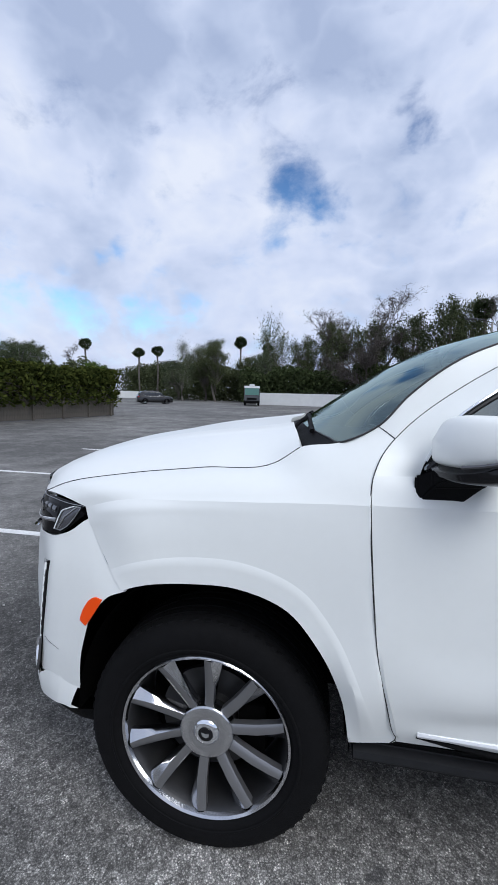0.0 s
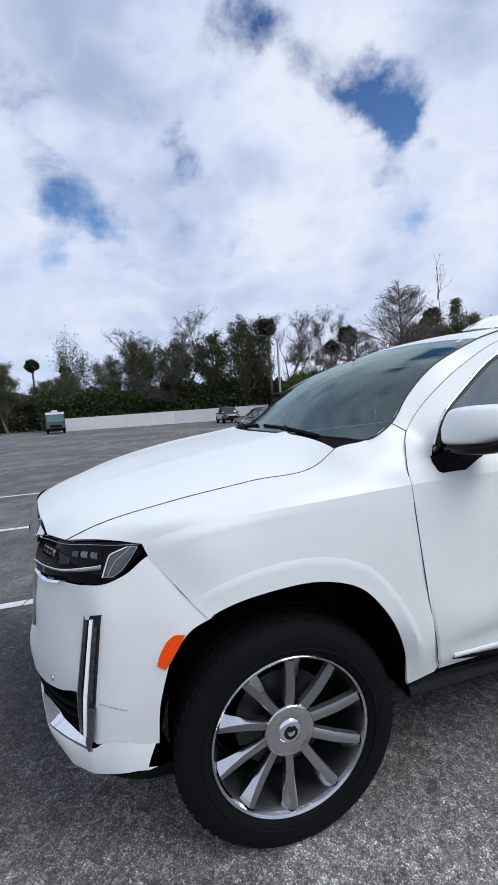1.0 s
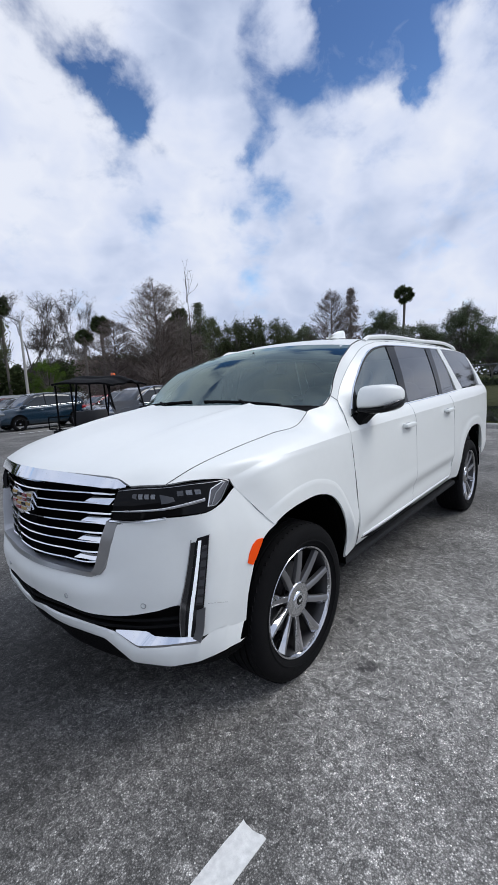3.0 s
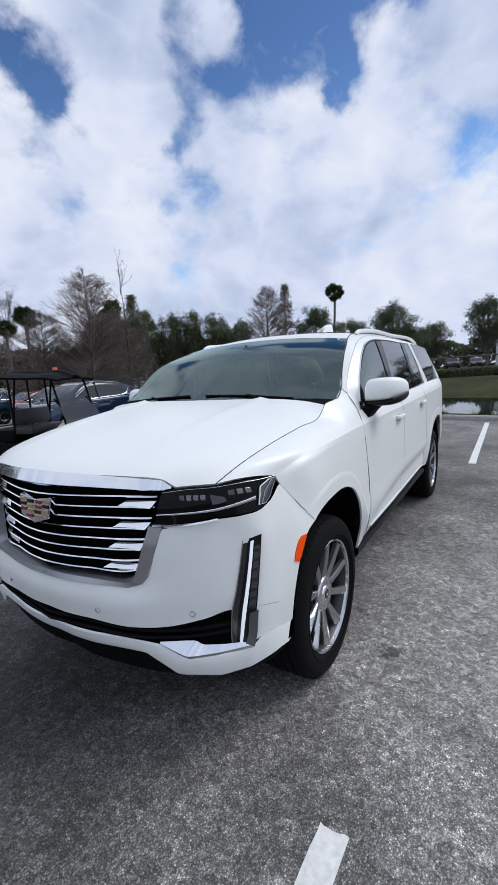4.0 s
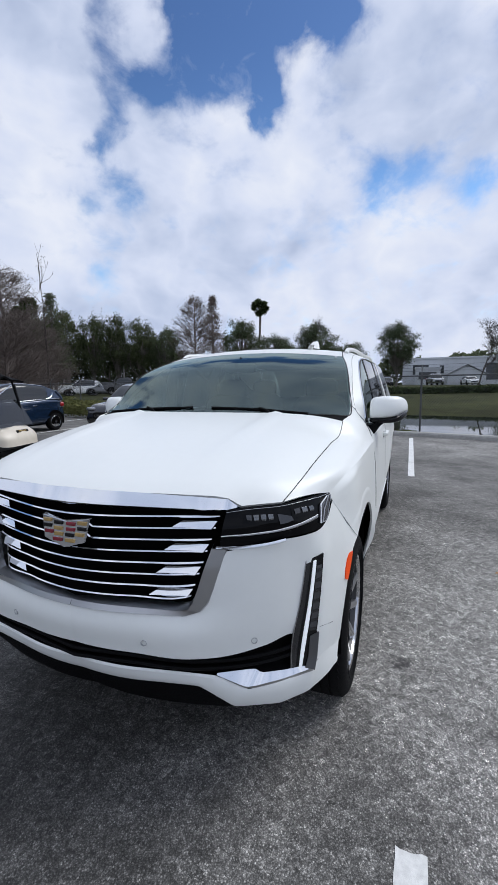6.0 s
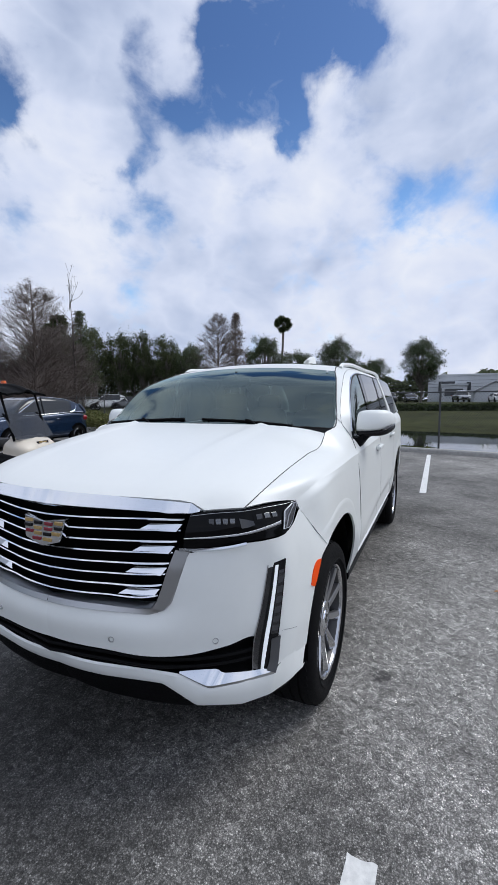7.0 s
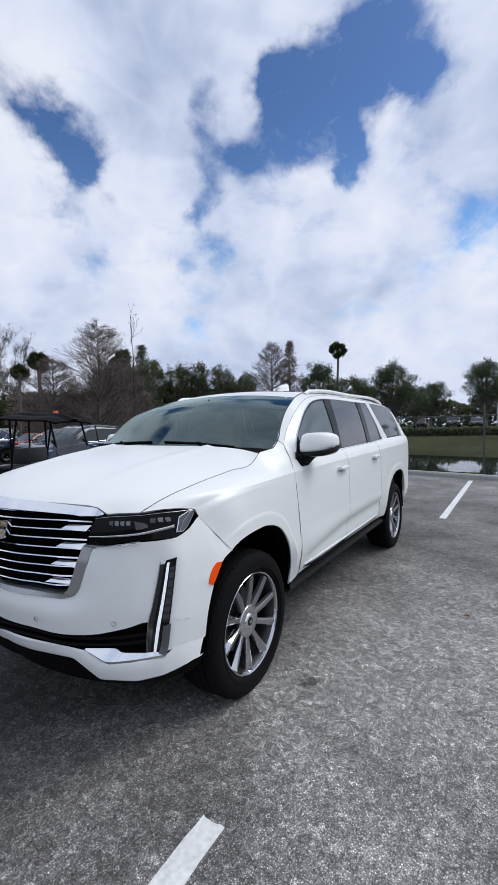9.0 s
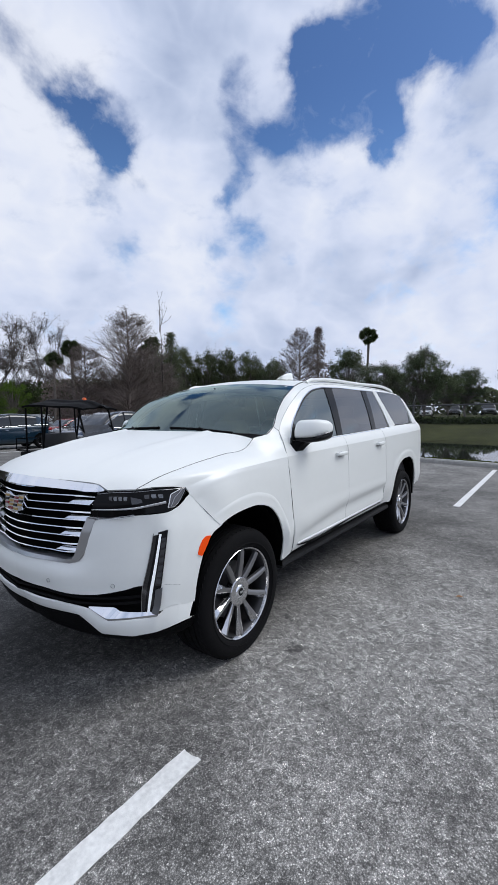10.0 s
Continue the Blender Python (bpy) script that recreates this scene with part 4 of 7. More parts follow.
def side_rows(xs, zs_low=.510):
    """Rows of the door skin, from the sill to the window line, at the given x."""
    low_c = lambda x: curve(x, (.45, .72, 1.0, 1.4, 2.0, 2.8), (.655, .678, .707, .742, .760, .766))
    cr = lambda x: np.interp(x, (.487, 1.5, 2.6, 3.5, 4.7), (1.254, 1.272, 1.292, 1.31, 1.33))
    belt = lambda x: np.interp(x, (.5, .6, 1.5, 2.5, 3.2, 4.7), (1.332, 1.335, 1.36, 1.385, 1.41, 1.43))
    rows = []
    for zf, v in ((lambda x: zs_low + .003 * x, .976), (lambda x: .555 + .003 * x, 1.002), (lambda x: low_c(x) - .05, 1.018), (lambda x: low_c(x) - .010, 1.0345), (lambda x: low_c(x) + .006, 1.0400), (lambda x: .87, 1.043), (lambda x: .99, 1.042), (lambda x: 1.12, 1.038), (cr, 1.026)):
        rows.append([(x, v, zf(x)) for x in xs])
    top = [[(x, 1.026, cr(x)) for x in xs], [(x, 1.003, cr(x) + (belt(x) - cr(x)) * .5 + .004) for x in xs], [(x, .968, belt(x)) for x in xs]]
    return rows, top


def door_front(s):
    xs = list(np.linspace(.487, 1.56, 12))
    rows, top = side_rows(xs)
    out = []
    for row in rows + top[1:]:
        z0 = row[0][2]
        x0, v0 = np.interp(z0, *DOOR_X), row[0][1]
        if z0 < 1.26:
            x0, v0 = np.interp(z0, FENDER_END[:, 2], FENDER_END[:, 0]) + .003, np.interp(z0, FENDER_END[:, 2], FENDER_END[:, 1])
        else:
            v0 = np.interp(z0, (1.254, 1.332), (1.026, .9905))
        out.append([(x0 + (1.56 - x0) * i / 11, v0 + (v - v0) * min(1, i / 2), z) for i, (x, v, z) in enumerate(row)])
    return skin([loft(out[:9], 40, 57), loft(out[8:], 40, 8)], s, merge=False)


def door_rear(s):
    rows, top = side_rows(list(np.linspace(1.56, 2.62, 10)))
    return skin([loft(rows, 30, 57), loft(top, 30, 8)], s, merge=False)


both_sides("front_door", door_front, M_WHITE)
both_sides("rear_door", door_rear, M_WHITE)


def narrow(x, v):
    """The body draws in towards its tail."""
    return v - np.interp(x, (3.6, 4.1, 4.5, 4.68, 4.76), (0, .03, .09, .18, .34)) * (v / 1.03)


def quarter(s):
    xc = WHEELBASE
    a0 = [(2.62, .976, .518), (2.78, .978, .515), (2.93, .99, .51), (2.955, 1.02, .65), (3.02, 1.03, .80), (3.14, 1.035, .92), (3.3, 1.037, .98), (xc, 1.037, .995), (3.64, 1.037, .98), (3.8, 1.035, .92), (3.92, 1.03, .80), (3.985, 1.02, .65), (4.01, 1.01, .58), (4.2, 1.0, .56), (4.5, 1.0, .56), (4.70, 1.0, .57)]
    a1 = [(2.62, 1.02, .68), (2.77, 1.02, .68), (2.86, 1.024, .70), (2.90, 1.031, .78), (2.97, 1.036, .89), (3.10, 1.0375, .99), (3.28, 1.038, 1.055), (xc, 1.038, 1.072), (3.66, 1.038, 1.055), (3.84, 1.0375, .99), (3.97, 1.036, .89), (4.05, 1.034, .78), (4.10, 1.03, .70), (4.25, 1.03, .68), (4.52, 1.03, .68), (4.74, 1.03, .68)]
    a2 = [(x, max(1.028, v - .0035), z + d) for (x, v, z), d in zip(a1, (.06, .06, .06, .05, .03, .02, .014, .014, .014, .02, .03, .05, .06, .06, .06, .06))]
    cr = lambda x: np.interp(x, (2.6, 3.5, 4.7), (1.292, 1.31, 1.33))
    a3 = [(x, 1.034, max(z + .04, 1.12)) for x, v, z in a2]
    a4 = [(x, 1.026, cr(x)) for x, v, z in a2]
    belt = lambda x: np.interp(x, (2.5, 3.2, 4.7), (1.385, 1.41, 1.43))
    a5 = [(x, 1.005, (cr(x) + belt(x)) / 2 + .004) for x, v, z in a2]
    a6 = [(x, .968, belt(x)) for x, v, z in a2]
    rows = [[(x, narrow(x, v), z) for x, v, z in r] for r in (a0, a1, a2, a3, a4, a5, a6)]
    return skin([loft(rows[:5], 64, 26), loft(rows[4:], 64, 8)], s, merge=False)


both_sides("quarter_panel", quarter, M_WHITE)

# pillars, roof frame and roof
GA = [(.642, .954, 1.382), (.690, .936, 1.470), (.85, .895, 1.60), (1.0, .865, 1.70), (1.15, .845, 1.765), (1.35, .838, 1.803), (1.6, .836, 1.815), (2.3, .836, 1.82), (2.9, .832, 1.825), (3.4, .828, 1.82), (3.78, .82, 1.80)]
GB = [(.5605, .9065, 1.4345), (.60, .89, 1.475), (.76, .855, 1.60), (.93, .83, 1.70), (1.10, .805, 1.775), (1.32, .788, 1.825), (1.6, .775, 1.847), (2.3, .772, 1.86), (2.9, .77, 1.858), (3.4, .765, 1.85), (3.85, .755, 1.83)]
GC = [(.512, .883, 1.469), (.60, .86, 1.565), (.75, .825, 1.68), (.9, .79, 1.745), (1.08, .74, 1.805), (1.25, .71, 1.845), (1.6, .70, 1.873), (2.3, .70, 1.89), (2.9, .70, 1.888), (3.4, .695, 1.878), (3.9, .685, 1.855)]


def roof_side(s):
    low_a, low_b = [(.624, .9665, 1.334), (.630, .961, 1.352)] + GA, [(.4955, .9905, 1.329), (.522, .949, 1.389)] + GB
    inner = loft([low_a, blend_rows(low_a, low_b, .5), low_b], 85, 9)
    outer = loft([GB, blend_rows(GB, GC, .5), GC], 70, 9)
    return skin([inner, outer], s, .014, merge=False)


both_sides("roof_frame", roof_side, M_WHITE)


def roof():
    edge = spline(GC[4:], 40)
    rows = []
    for a in np.linspace(-1, 1, 33):
        k = abs(a)
        up = (1 - k**2.2)
        lift = np.linspace(.045, .032, 40) * up
        fwd = np.linspace(.055, -.05, 40) * (1 - k**2)
        rows.append(np.stack([edge[:, 0] - fwd, -a * edge[:, 1], edge[:, 2] + lift], 1))
    bm = bmesh.new()
    add_grid(bm, np.array(rows))
    outward(bm, (2.4, 0, 1))
    flange(bm, .02)
    return bm


part("roof", roof(), M_WHITE, suv)

# rear end
tail = []
for z, x, w in ((.56, 4.68, .86), (.70, 4.76, .84), (1.0, 4.80, .84), (1.3, 4.78, .83), (1.43, 4.72, .80), (1.65, 4.40, .74), (1.83, 3.98, .68)):
    tail.append([(x - .16 * abs(a) ** 3 - .02, -a * (w + .0), z) for a in np.linspace(-1, 1, 21)])
bm = bmesh.new()
add_grid(bm, loft(tail, 30, 24))
outward(bm, (2, 0, 1))
part("tailgate", bm, M_WHITE, suv)


def rear_pillar(s):
    a = [(3.95, .965, 1.425), (3.9, .90, 1.62), (3.78, .82, 1.80), (3.85, .755, 1.83), (3.9, .685, 1.855)]
    b = [(4.30, .93, 1.428), (4.15, .86, 1.62), (3.98, .77, 1.79), (3.97, .72, 1.82), (3.98, .67, 1.84)]
    c = [(4.60, .80, 1.43), (4.36, .75, 1.63), (4.05, .68, 1.80), (4.0, .66, 1.82), (3.99, .64, 1.84)]
    return skin([loft([a, b, c], 24, 12)], s, .02)


both_sides("rear_pillar", rear_pillar, M_WHITE)


# glass
def glass_v(x, z):
    return .967 - .262 * (z - 1.335)


def pane(outline, s, off=0.0, n=14, inset=0.0):
    """A side window: an outline of (x, z) filled between its lower and upper line."""
    lo, hi = outline
    rows = [[(x, glass_v(x, z) + off, z) for x, z in r] for r in (lo, hi)]
    a, b = np.array([index_spline(r, n) for r in rows])
    g = np.stack([a + (b - a) * k for k in np.linspace(0, 1, 8)])
    g[..., 1] += .010 * np.sin(np.linspace(0, math.pi, 8))[:, None]
    return skin([g], s, .004)


WIN_F = ([(.635, 1.342), (.90, 1.345), (1.2, 1.352), (1.485, 1.360)], [(.637, 1.36), (.83, 1.575), (1.12, 1.748), (1.435, 1.803)])
WIN_B = ([(1.485, 1.358), (1.60, 1.36)], [(1.44, 1.806), (1.60, 1.812)])
WIN_R = ([(1.605, 1.363), (2.0, 1.372), (2.40, 1.382)], [(1.605, 1.812), (2.0, 1.817), (2.345, 1.818)])
WIN_C = ([(2.405, 1.380), (2.52, 1.384)], [(2.35, 1.818), (2.49, 1.82)])
WIN_Q1 = ([(2.53, 1.386), (2.98, 1.396)], [(2.50, 1.82), (2.70, 1.822)])
WIN_Q2 = ([(3.22, 1.415), (3.6, 1.42), (3.97, 1.428)], [(2.84, 1.822), (3.4, 1.816), (3.76, 1.798)])
for s in (1, -1):
    for o, mt, nm in ((WIN_F, M_TINT, "front_side_window"), (WIN_R, M_PRIVACY, "rear_side_window"), (WIN_Q1, M_PRIVACY, "vent_window"), (WIN_Q2, M_PRIVACY, "quarter_window")):
        part(nm, pane(o, s, -.004), mt, suv)
    for o in (WIN_B, WIN_C):
        part("pillar_cover", pane(o, s, .001, 6), M_HEADBLACK, suv)
    part("d_pillar", skin([loft([[(2.985, .960, 1.398), (2.86, .91, 1.60), (2.705, .84, 1.823)], [(3.10, .962, 1.404), (2.98, .912, 1.60), (2.775, .842, 1.824)], [(3.215, .956, 1.412), (3.02, .908, 1.60), (2.835, .838, 1.823)]], 16, 6)], s, .02), M_WHITE, suv)
    part("window_trim", strip_tube([(.628, .9735, 1.334), (1.2, .974, 1.345), (2.0, .972, 1.365), (3.0, .970, 1.392)], .006, 6, 60, s), M_CHROME, suv)
    part("window_trim", strip_tube([(x, v + .004, z - .004) for x, v, z in GA[:9]], .005, 6, 70, s), M_CHROME, suv)
    part("mirror_sail", pane(([(.640, 1.344), (.742, 1.346)], [(.642, 1.362), (.742, 1.492)]), s, .003, 6), M_GLOSSBLACK, suv)
    part("window_seal", strip_tube([(x + .012, glass_v(x, z) + .003, z - .010) for x, v, z in GA[:7]], .006, 6, 60, s), M_SEAL, suv)

WS = []
for (xe, ve, ze), (xc, zc) in zip(((.40, .884, 1.414), (.512, .880, 1.469), (.60, .858, 1.565), (.75, .823, 1.68), (.90, .788, 1.745), (1.078, .737, 1.804)), ((.24, 1.436), (.36, 1.52), (.50, 1.615), (.66, 1.715), (.85, 1.80), (1.025, 1.85))):
    WS.append([(xc + (xe - xc) * k**2.2, ve * k, zc + (ze - zc) * k * k) for k in (0, .35, .68, .9, 1)])
bm = bmesh.new()
for s in (1, -1):
    add_grid(bm, side(loft(WS, 26, 24), s))
bmesh.ops.remove_doubles(bm, verts=bm.verts[:], dist=.001)
outward(bm, (1.5, 0, 1.2))
flange(bm, .005)
part("windscreen", bm, M_WINDSCREEN, suv, "tinted windscreen reflecting the clouds")


def super_ellipsoid(bm, c, r, e1=0.5, e2=0.5, nu=28, nv=16, shape=None):
    """A rounded box: e near 0 is boxy, 1 is round."""
    pw = lambda a, e: math.copysign(abs(a) ** e, a)
    rings = []
    for j in range(1, nv):
        t = -math.pi / 2 + math.pi * j / nv
        ring = []
        for i in range(nu):
            a = 2 * math.pi * i / nu
            p = Vector((pw(math.cos(t), e1) * pw(math.cos(a), e2), pw(math.cos(t), e1) * pw(math.sin(a), e2), pw(math.sin(t), e1)))
            if shape:
                p = shape(p)
            ring.append(bm.verts.new((c[0] + p.x * r[0], c[1] + p.y * r[1], c[2] + p.z * r[2])))
        rings.append(ring)
    for a, b in zip(rings, rings[1:]):
        for k in range(nu):
            bm.faces.new((a[k], a[(k + 1) % nu], b[(k + 1) % nu], b[k]))
    bm.faces.new(rings[0][::-1])
    bm.faces.new(rings[-1])


# panel gaps
DOOR_TOP = [tuple(p) for p in FENDER_END[::3]] + [(.4945, .992, 1.332), (.505, .975, 1.36), (.522, .950, 1.390)] + GB[:7]
for s in (1, -1):
    part("panel_gap", strip_tube(SHUT[:6], .0022, 5, 70, s), M_SEAL, suv)
    part("panel_gap", strip_tube(DOOR_TOP, .0016, 5, 110, s), M_SEAL, suv)
    part("panel_gap", strip_tube(GB[6:], .003, 5, 40, s), M_SEAL, suv)
    part("panel_gap", strip_tube([(.512, .884, 1.469), (.537, .895, 1.452), (.560, .908, 1.435)], .0016, 5, 8, s), M_SEAL, suv)
    for x, z0 in ((1.56, .572), (2.62, .577)):
        rows, top = side_rows([x])
        line = [r[0] for r in rows] + [t[0] for t in top[1:]]
        part("panel_gap", strip_tube(line, .0011, 5, 50, s), M_GAP, suv)
    part("panel_gap", strip_tube([(x, v + .001, z + .002) for x, v, z in GC[4:]], .004, 5, 60, s), M_SEAL, suv)
    part("windscreen_seal", strip_tube([WS[0][2], WS[0][3], WS[0][4], GC[0], GC[1], GC[2], GC[3], GC[4]], .0035, 6, 60, s), M_SEAL, suv)
    part("sill_trim", strip_tube([(.661, 1.003, .566), (1.0, 1.006, .566), (1.8, 1.007, .572), (2.55, 1.006, .578)], .010, 8, 40, s), M_SILL, suv, "bright strip along the door sill")
    part("sill_trim", strip_tube([(.661, .997, .556), (.72, .996, .546), (1.8, .996, .552), (2.55, .996, .558)], .008, 6, 40, s), M_BLACK, suv)

# wheel housings, sill and floor
for s in (1, -1):
    for xc in (0, WHEELBASE):
        bm = bmesh.new()
        arc = [(xc + .01 + .462 * math.cos(a), z) for a in np.linspace(-.02, math.pi + .02, 24) for z in (.45 + .54 * math.sin(a),)]
        add_grid(bm, side(np.array([[(x, v, max(z, .30)) for x, z in arc] for v in (.985, .90, .62, .52)]), s))
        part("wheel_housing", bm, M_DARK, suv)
    part("sill", skin([loft([[(.45, .972, .50), (1.6, .972, .512), (2.95, .972, .515)], [(.455, .952, .475), (1.6, .952, .475), (2.95, .952, .475)], [(.46, .92, .452), (1.6, .92, .452), (2.95, .92, .452)], [(.46, .80, .448), (1.6, .80, .448), (2.95, .80, .448)]], 20, 10)], s, 0), M_BLACK, suv)
    # running board
    bm = bmesh.new()
    sec = [(.79, .440), (.80, .462), (.955, .458), (.972, .450), (.976, .430), (.962, .412), (.81, .41), (.79, .418), (.79, .440)]
    xs = (.485, .50, 1.0, 2.0, 2.90, 2.915)
    add_grid(bm, side(np.array([[(x, v, z) for v, z in sec] for x in xs]), s))
    for x, rev in ((.485, False), (2.915, True)):
        bm.faces.new([bm.verts.new(side(np.array((x, v, z)), s)) for v, z in sec[:-1]])
    bmesh.ops.remove_doubles(bm, verts=bm.verts[:], dist=.0005)
    bmesh.ops.recalc_face_normals(bm, faces=bm.faces[:])
    board = part("running_board", bm, M_BOARD, suv, "ribbed black running board")
    for k in range(7):
        v = .812 + k * .021
        z = .4615 - (v - .81) * .03
        part("tread_rib", strip_tube([(.50, v, z), (2.90, v, z)], .005, 6, 2, s), M_BOARD, board)
    for x in (.95, 2.45):
        bm = bmesh.new()
        box(bm, (x, min(-s * .70, -s * .85), .39), (x + .10, max(-s * .70, -s * .85), .43), .006)
        part("bracket", bm, M_BLACK, board)
bm = bmesh.new()
box(bm, (-.55, -.52, .33), (4.4, .52, .44), .03)
box(bm, (.5, -.88, .38), (2.9, .88, .44), .03)
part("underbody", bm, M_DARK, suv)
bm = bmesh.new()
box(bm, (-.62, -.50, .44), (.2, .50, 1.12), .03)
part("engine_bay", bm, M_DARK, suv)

# wheels
def wheel(xc, s):
    hub = part("wheel", bmesh.new(), M_BRIGHT, suv, "ten-spoke polished and grey alloy wheel")
    bm = bmesh.new()
    lathe(bm, [(.284, -.114), (.293, -.122), (.295, -.130), (.291, -.134), (.283, -.129), (.279, -.116)], True, 72)
    outward(bm, (0, 0, 0))
    hub.data = mesh_of("wheel", bm)
    hub.data.materials.append(M_BRIGHT)
    bm = bmesh.new()
    lathe(bm, [(.280, -.118), (.274, -.108), (.266, -.06), (.262, .0), (.268, .10)], True, 72)
    outward(bm, (0, 0, 0))
    bmesh.ops.reverse_faces(bm, faces=bm.faces[:])
    part("rim_barrel", bm, M_BARREL, hub)
    bm = bmesh.new()
    half = [(.284, -.108), (.297, -.130), (.306, -.139), (.330, -.147), (.362, -.147), (.386, -.140), (.402, -.127), (.412, -.108), (.4165, -.088), (.4165, -.080), (.408, -.079), (.408, -.069), (.417, -.068), (.4175, -.034), (.409, -.033), (.409, -.023), (.4175, -.022)]
    prof = half + [(r, -y) for r, y in half[::-1]]
    lathe(bm, prof, True, 96)
    outward(bm, (0, 0, 0))
    for v in bm.verts:
        if v.co.z < -HUB_Z + .001:
            v.co.z = -HUB_Z + .001
            v.co.y *= 1.03
    for k in range(60):
        a = 2 * math.pi * k / 60
        for y in (-.099, .099):
            m = Matrix.Rotation(-a, 4, "Y") @ Matrix.Translation((.4100, y, 0)) @ Matrix.Rotation(.25, 4, "X")
            vs = [bm.verts.new(m @ Vector(p)) for p in ((.0030, -.016, -.011), (.0030, .016, -.011), (.0030, .016, .011), (.0030, -.016, .011), (-.006, -.018, -.012), (-.006, .018, -.012), (-.006, .018, .012), (-.006, -.018, .012))]
            if min(v.co.z for v in vs) > -HUB_Z + .004:
                for q in ((0, 1, 2, 3), (0, 4, 5, 1), (1, 5, 6, 2), (2, 6, 7, 3), (3, 7, 4, 0)):
                    bm.faces.new([vs[i] for i in q])
            else:
                for v in vs:
                    bm.verts.remove(v)
    tyre = part("tyre", bm, M_RUBBER, hub, "black low-profile tyre")
    ring = bmesh.new()
    lathe(ring, [(.318, -.1475), (.321, -.150), (.326, -.150), (.329, -.1475)], True, 72)
    part("sidewall_ring", ring, M_RUBBER, hub)
    # one spoke along +z: a broad face, a sharp ridge and a bright flank that widens to the rim
    st = [(.070, .019, -.092), (.12, .018, -.100), (.18, .021, -.110), (.24, .027, -.119), (.276, .032, -.124)]
    face, flank = bmesh.new(), bmesh.new()
    add_grid(face, np.array([[(-w, y + .030, r) for r, w, y in st], [(-w, y + .007, r) for r, w, y in st], [(-w * .55, y, r) for r, w, y in st], [(w * (.75 - .95 * max(0, (r - .15) / .125)), y - .001, r) for r, w, y in st]]))
    add_grid(flank, np.array([[(w * (.75 - .95 * max(0, (r - .15) / .125)), y - .001, r) for r, w, y in st], [(w, y + .006 + .012 * (r - .07) / .2, r) for r, w, y in st], [(w, y + .034, r) for r, w, y in st]]))
    outward(face, (0, .3, .17))
    outward(flank, (0, .3, .17))
    fm, km = mesh_of("spoke", face), mesh_of("spoke_flank", flank)
    for k in range(10):
        sp = part("spoke", fm, M_SPOKE, hub)
        fl_ = part("spoke_flank", km, M_BRIGHT, hub, "polished flank")
        for o in (sp, fl_):
            o.matrix_basis = Matrix.Rotation(radians(36 * k + 5), 4, "Y")
    bm = bmesh.new()
    lathe(bm, [(.098, -.070), (.096, -.094), (.092, -.101), (.088, -.103), (.060, -.1015), (.044, -.099), (.036, -.099), (.034, -.106), (.028, -.108), (.0005, -.109)], True, 48)
    outward(bm, (0, 0, 0))
    cap = part("hub_cap", bm, M_BRIGHT, hub, "bright silver centre cap")
    bm = bmesh.new()
    lathe(bm, [(.026, -.1085), (.024, -.111), (.0005, -.1115)], True, 24)
    outward(bm, (0, 0, 0))
    part("badge", bm, M_GLOSSBLACK, hub)
    bm = bmesh.new()
    lathe(bm, [(.046, -.099), (.043, -.104), (.036, -.107), (.030, -.109), (.026, -.1085)], True, 32)
    outward(bm, (0, 0, 0))
    part("badge_ring", bm, M_CHROME, hub)
    bm = bmesh.new()
    extrude_outline(bm, [(x, -.1125, z) for x, z in ((-.014, .008), (0, .004), (.014, .008), (.011, -.006), (0, -.011), (-.011, -.006))], (0, .002, 0))
    part("badge_shield", bm, M_CHROME, hub)
    bm = bmesh.new()
    lathe(bm, [(.06, -.045), (.09, -.045), (.095, -.020), (.185, -.020), (.185, .0), (.06, .0)], True, 48)
    outward(bm, (0, 0, 0))
    part("brake_disc", bm, M_BARREL, hub)
    bm = bmesh.new()
    box(bm, (.10, -.055, -.09), (.20, .03, .09), .015)
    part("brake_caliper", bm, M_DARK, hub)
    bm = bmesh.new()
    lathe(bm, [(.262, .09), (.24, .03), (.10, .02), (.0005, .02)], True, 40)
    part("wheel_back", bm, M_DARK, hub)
    for k in range(6):
        a = radians(60 * k + 20)
        bm = bmesh.new()
        lathe(bm, [(.011, -.05), (.011, -.078), (.007, -.082), (.0005, -.082)], True, 8, (.072 * math.cos(a), 0, .072 * math.sin(a)))
        part("wheel_nut", bm, M_CHROME, hub)
    hub.matrix_basis = pose(xc, -s * .850, HUB_Z, 0, 0, 0 if s == 1 else 180)


for xc in (0, WHEELBASE):
    for s in (1, -1):
        wheel(xc, s)

# mirrors
MIRROR_V = (.980, .981, .986, 1.000, 1.030, 1.08, 1.13, 1.16, 1.185, 1.203, 1.210)
MIRROR_FRONT = (.690, .670, .653, .643, .640, .650, .675, .704, .742, .785, .815)
MIRROR_BACK = (.78, .80, .815, .825, .835, .848, .860, .866, .867, .862, .850)
MIRROR_TOP = (1.450, 1.476, 1.495, 1.509, 1.515, 1.518, 1.517, 1.512, 1.500, 1.480, 1.455)
MIRROR_SPLIT = (1.384, 1.378, 1.376, 1.376, 1.377, 1.380, 1.387, 1.399, 1.412, 1.420, 1.424)
MIRROR_LOW = (1.372, 1.362, 1.352, 1.347, 1.345, 1.346, 1.348, 1.355, 1.368, 1.386, 1.400)


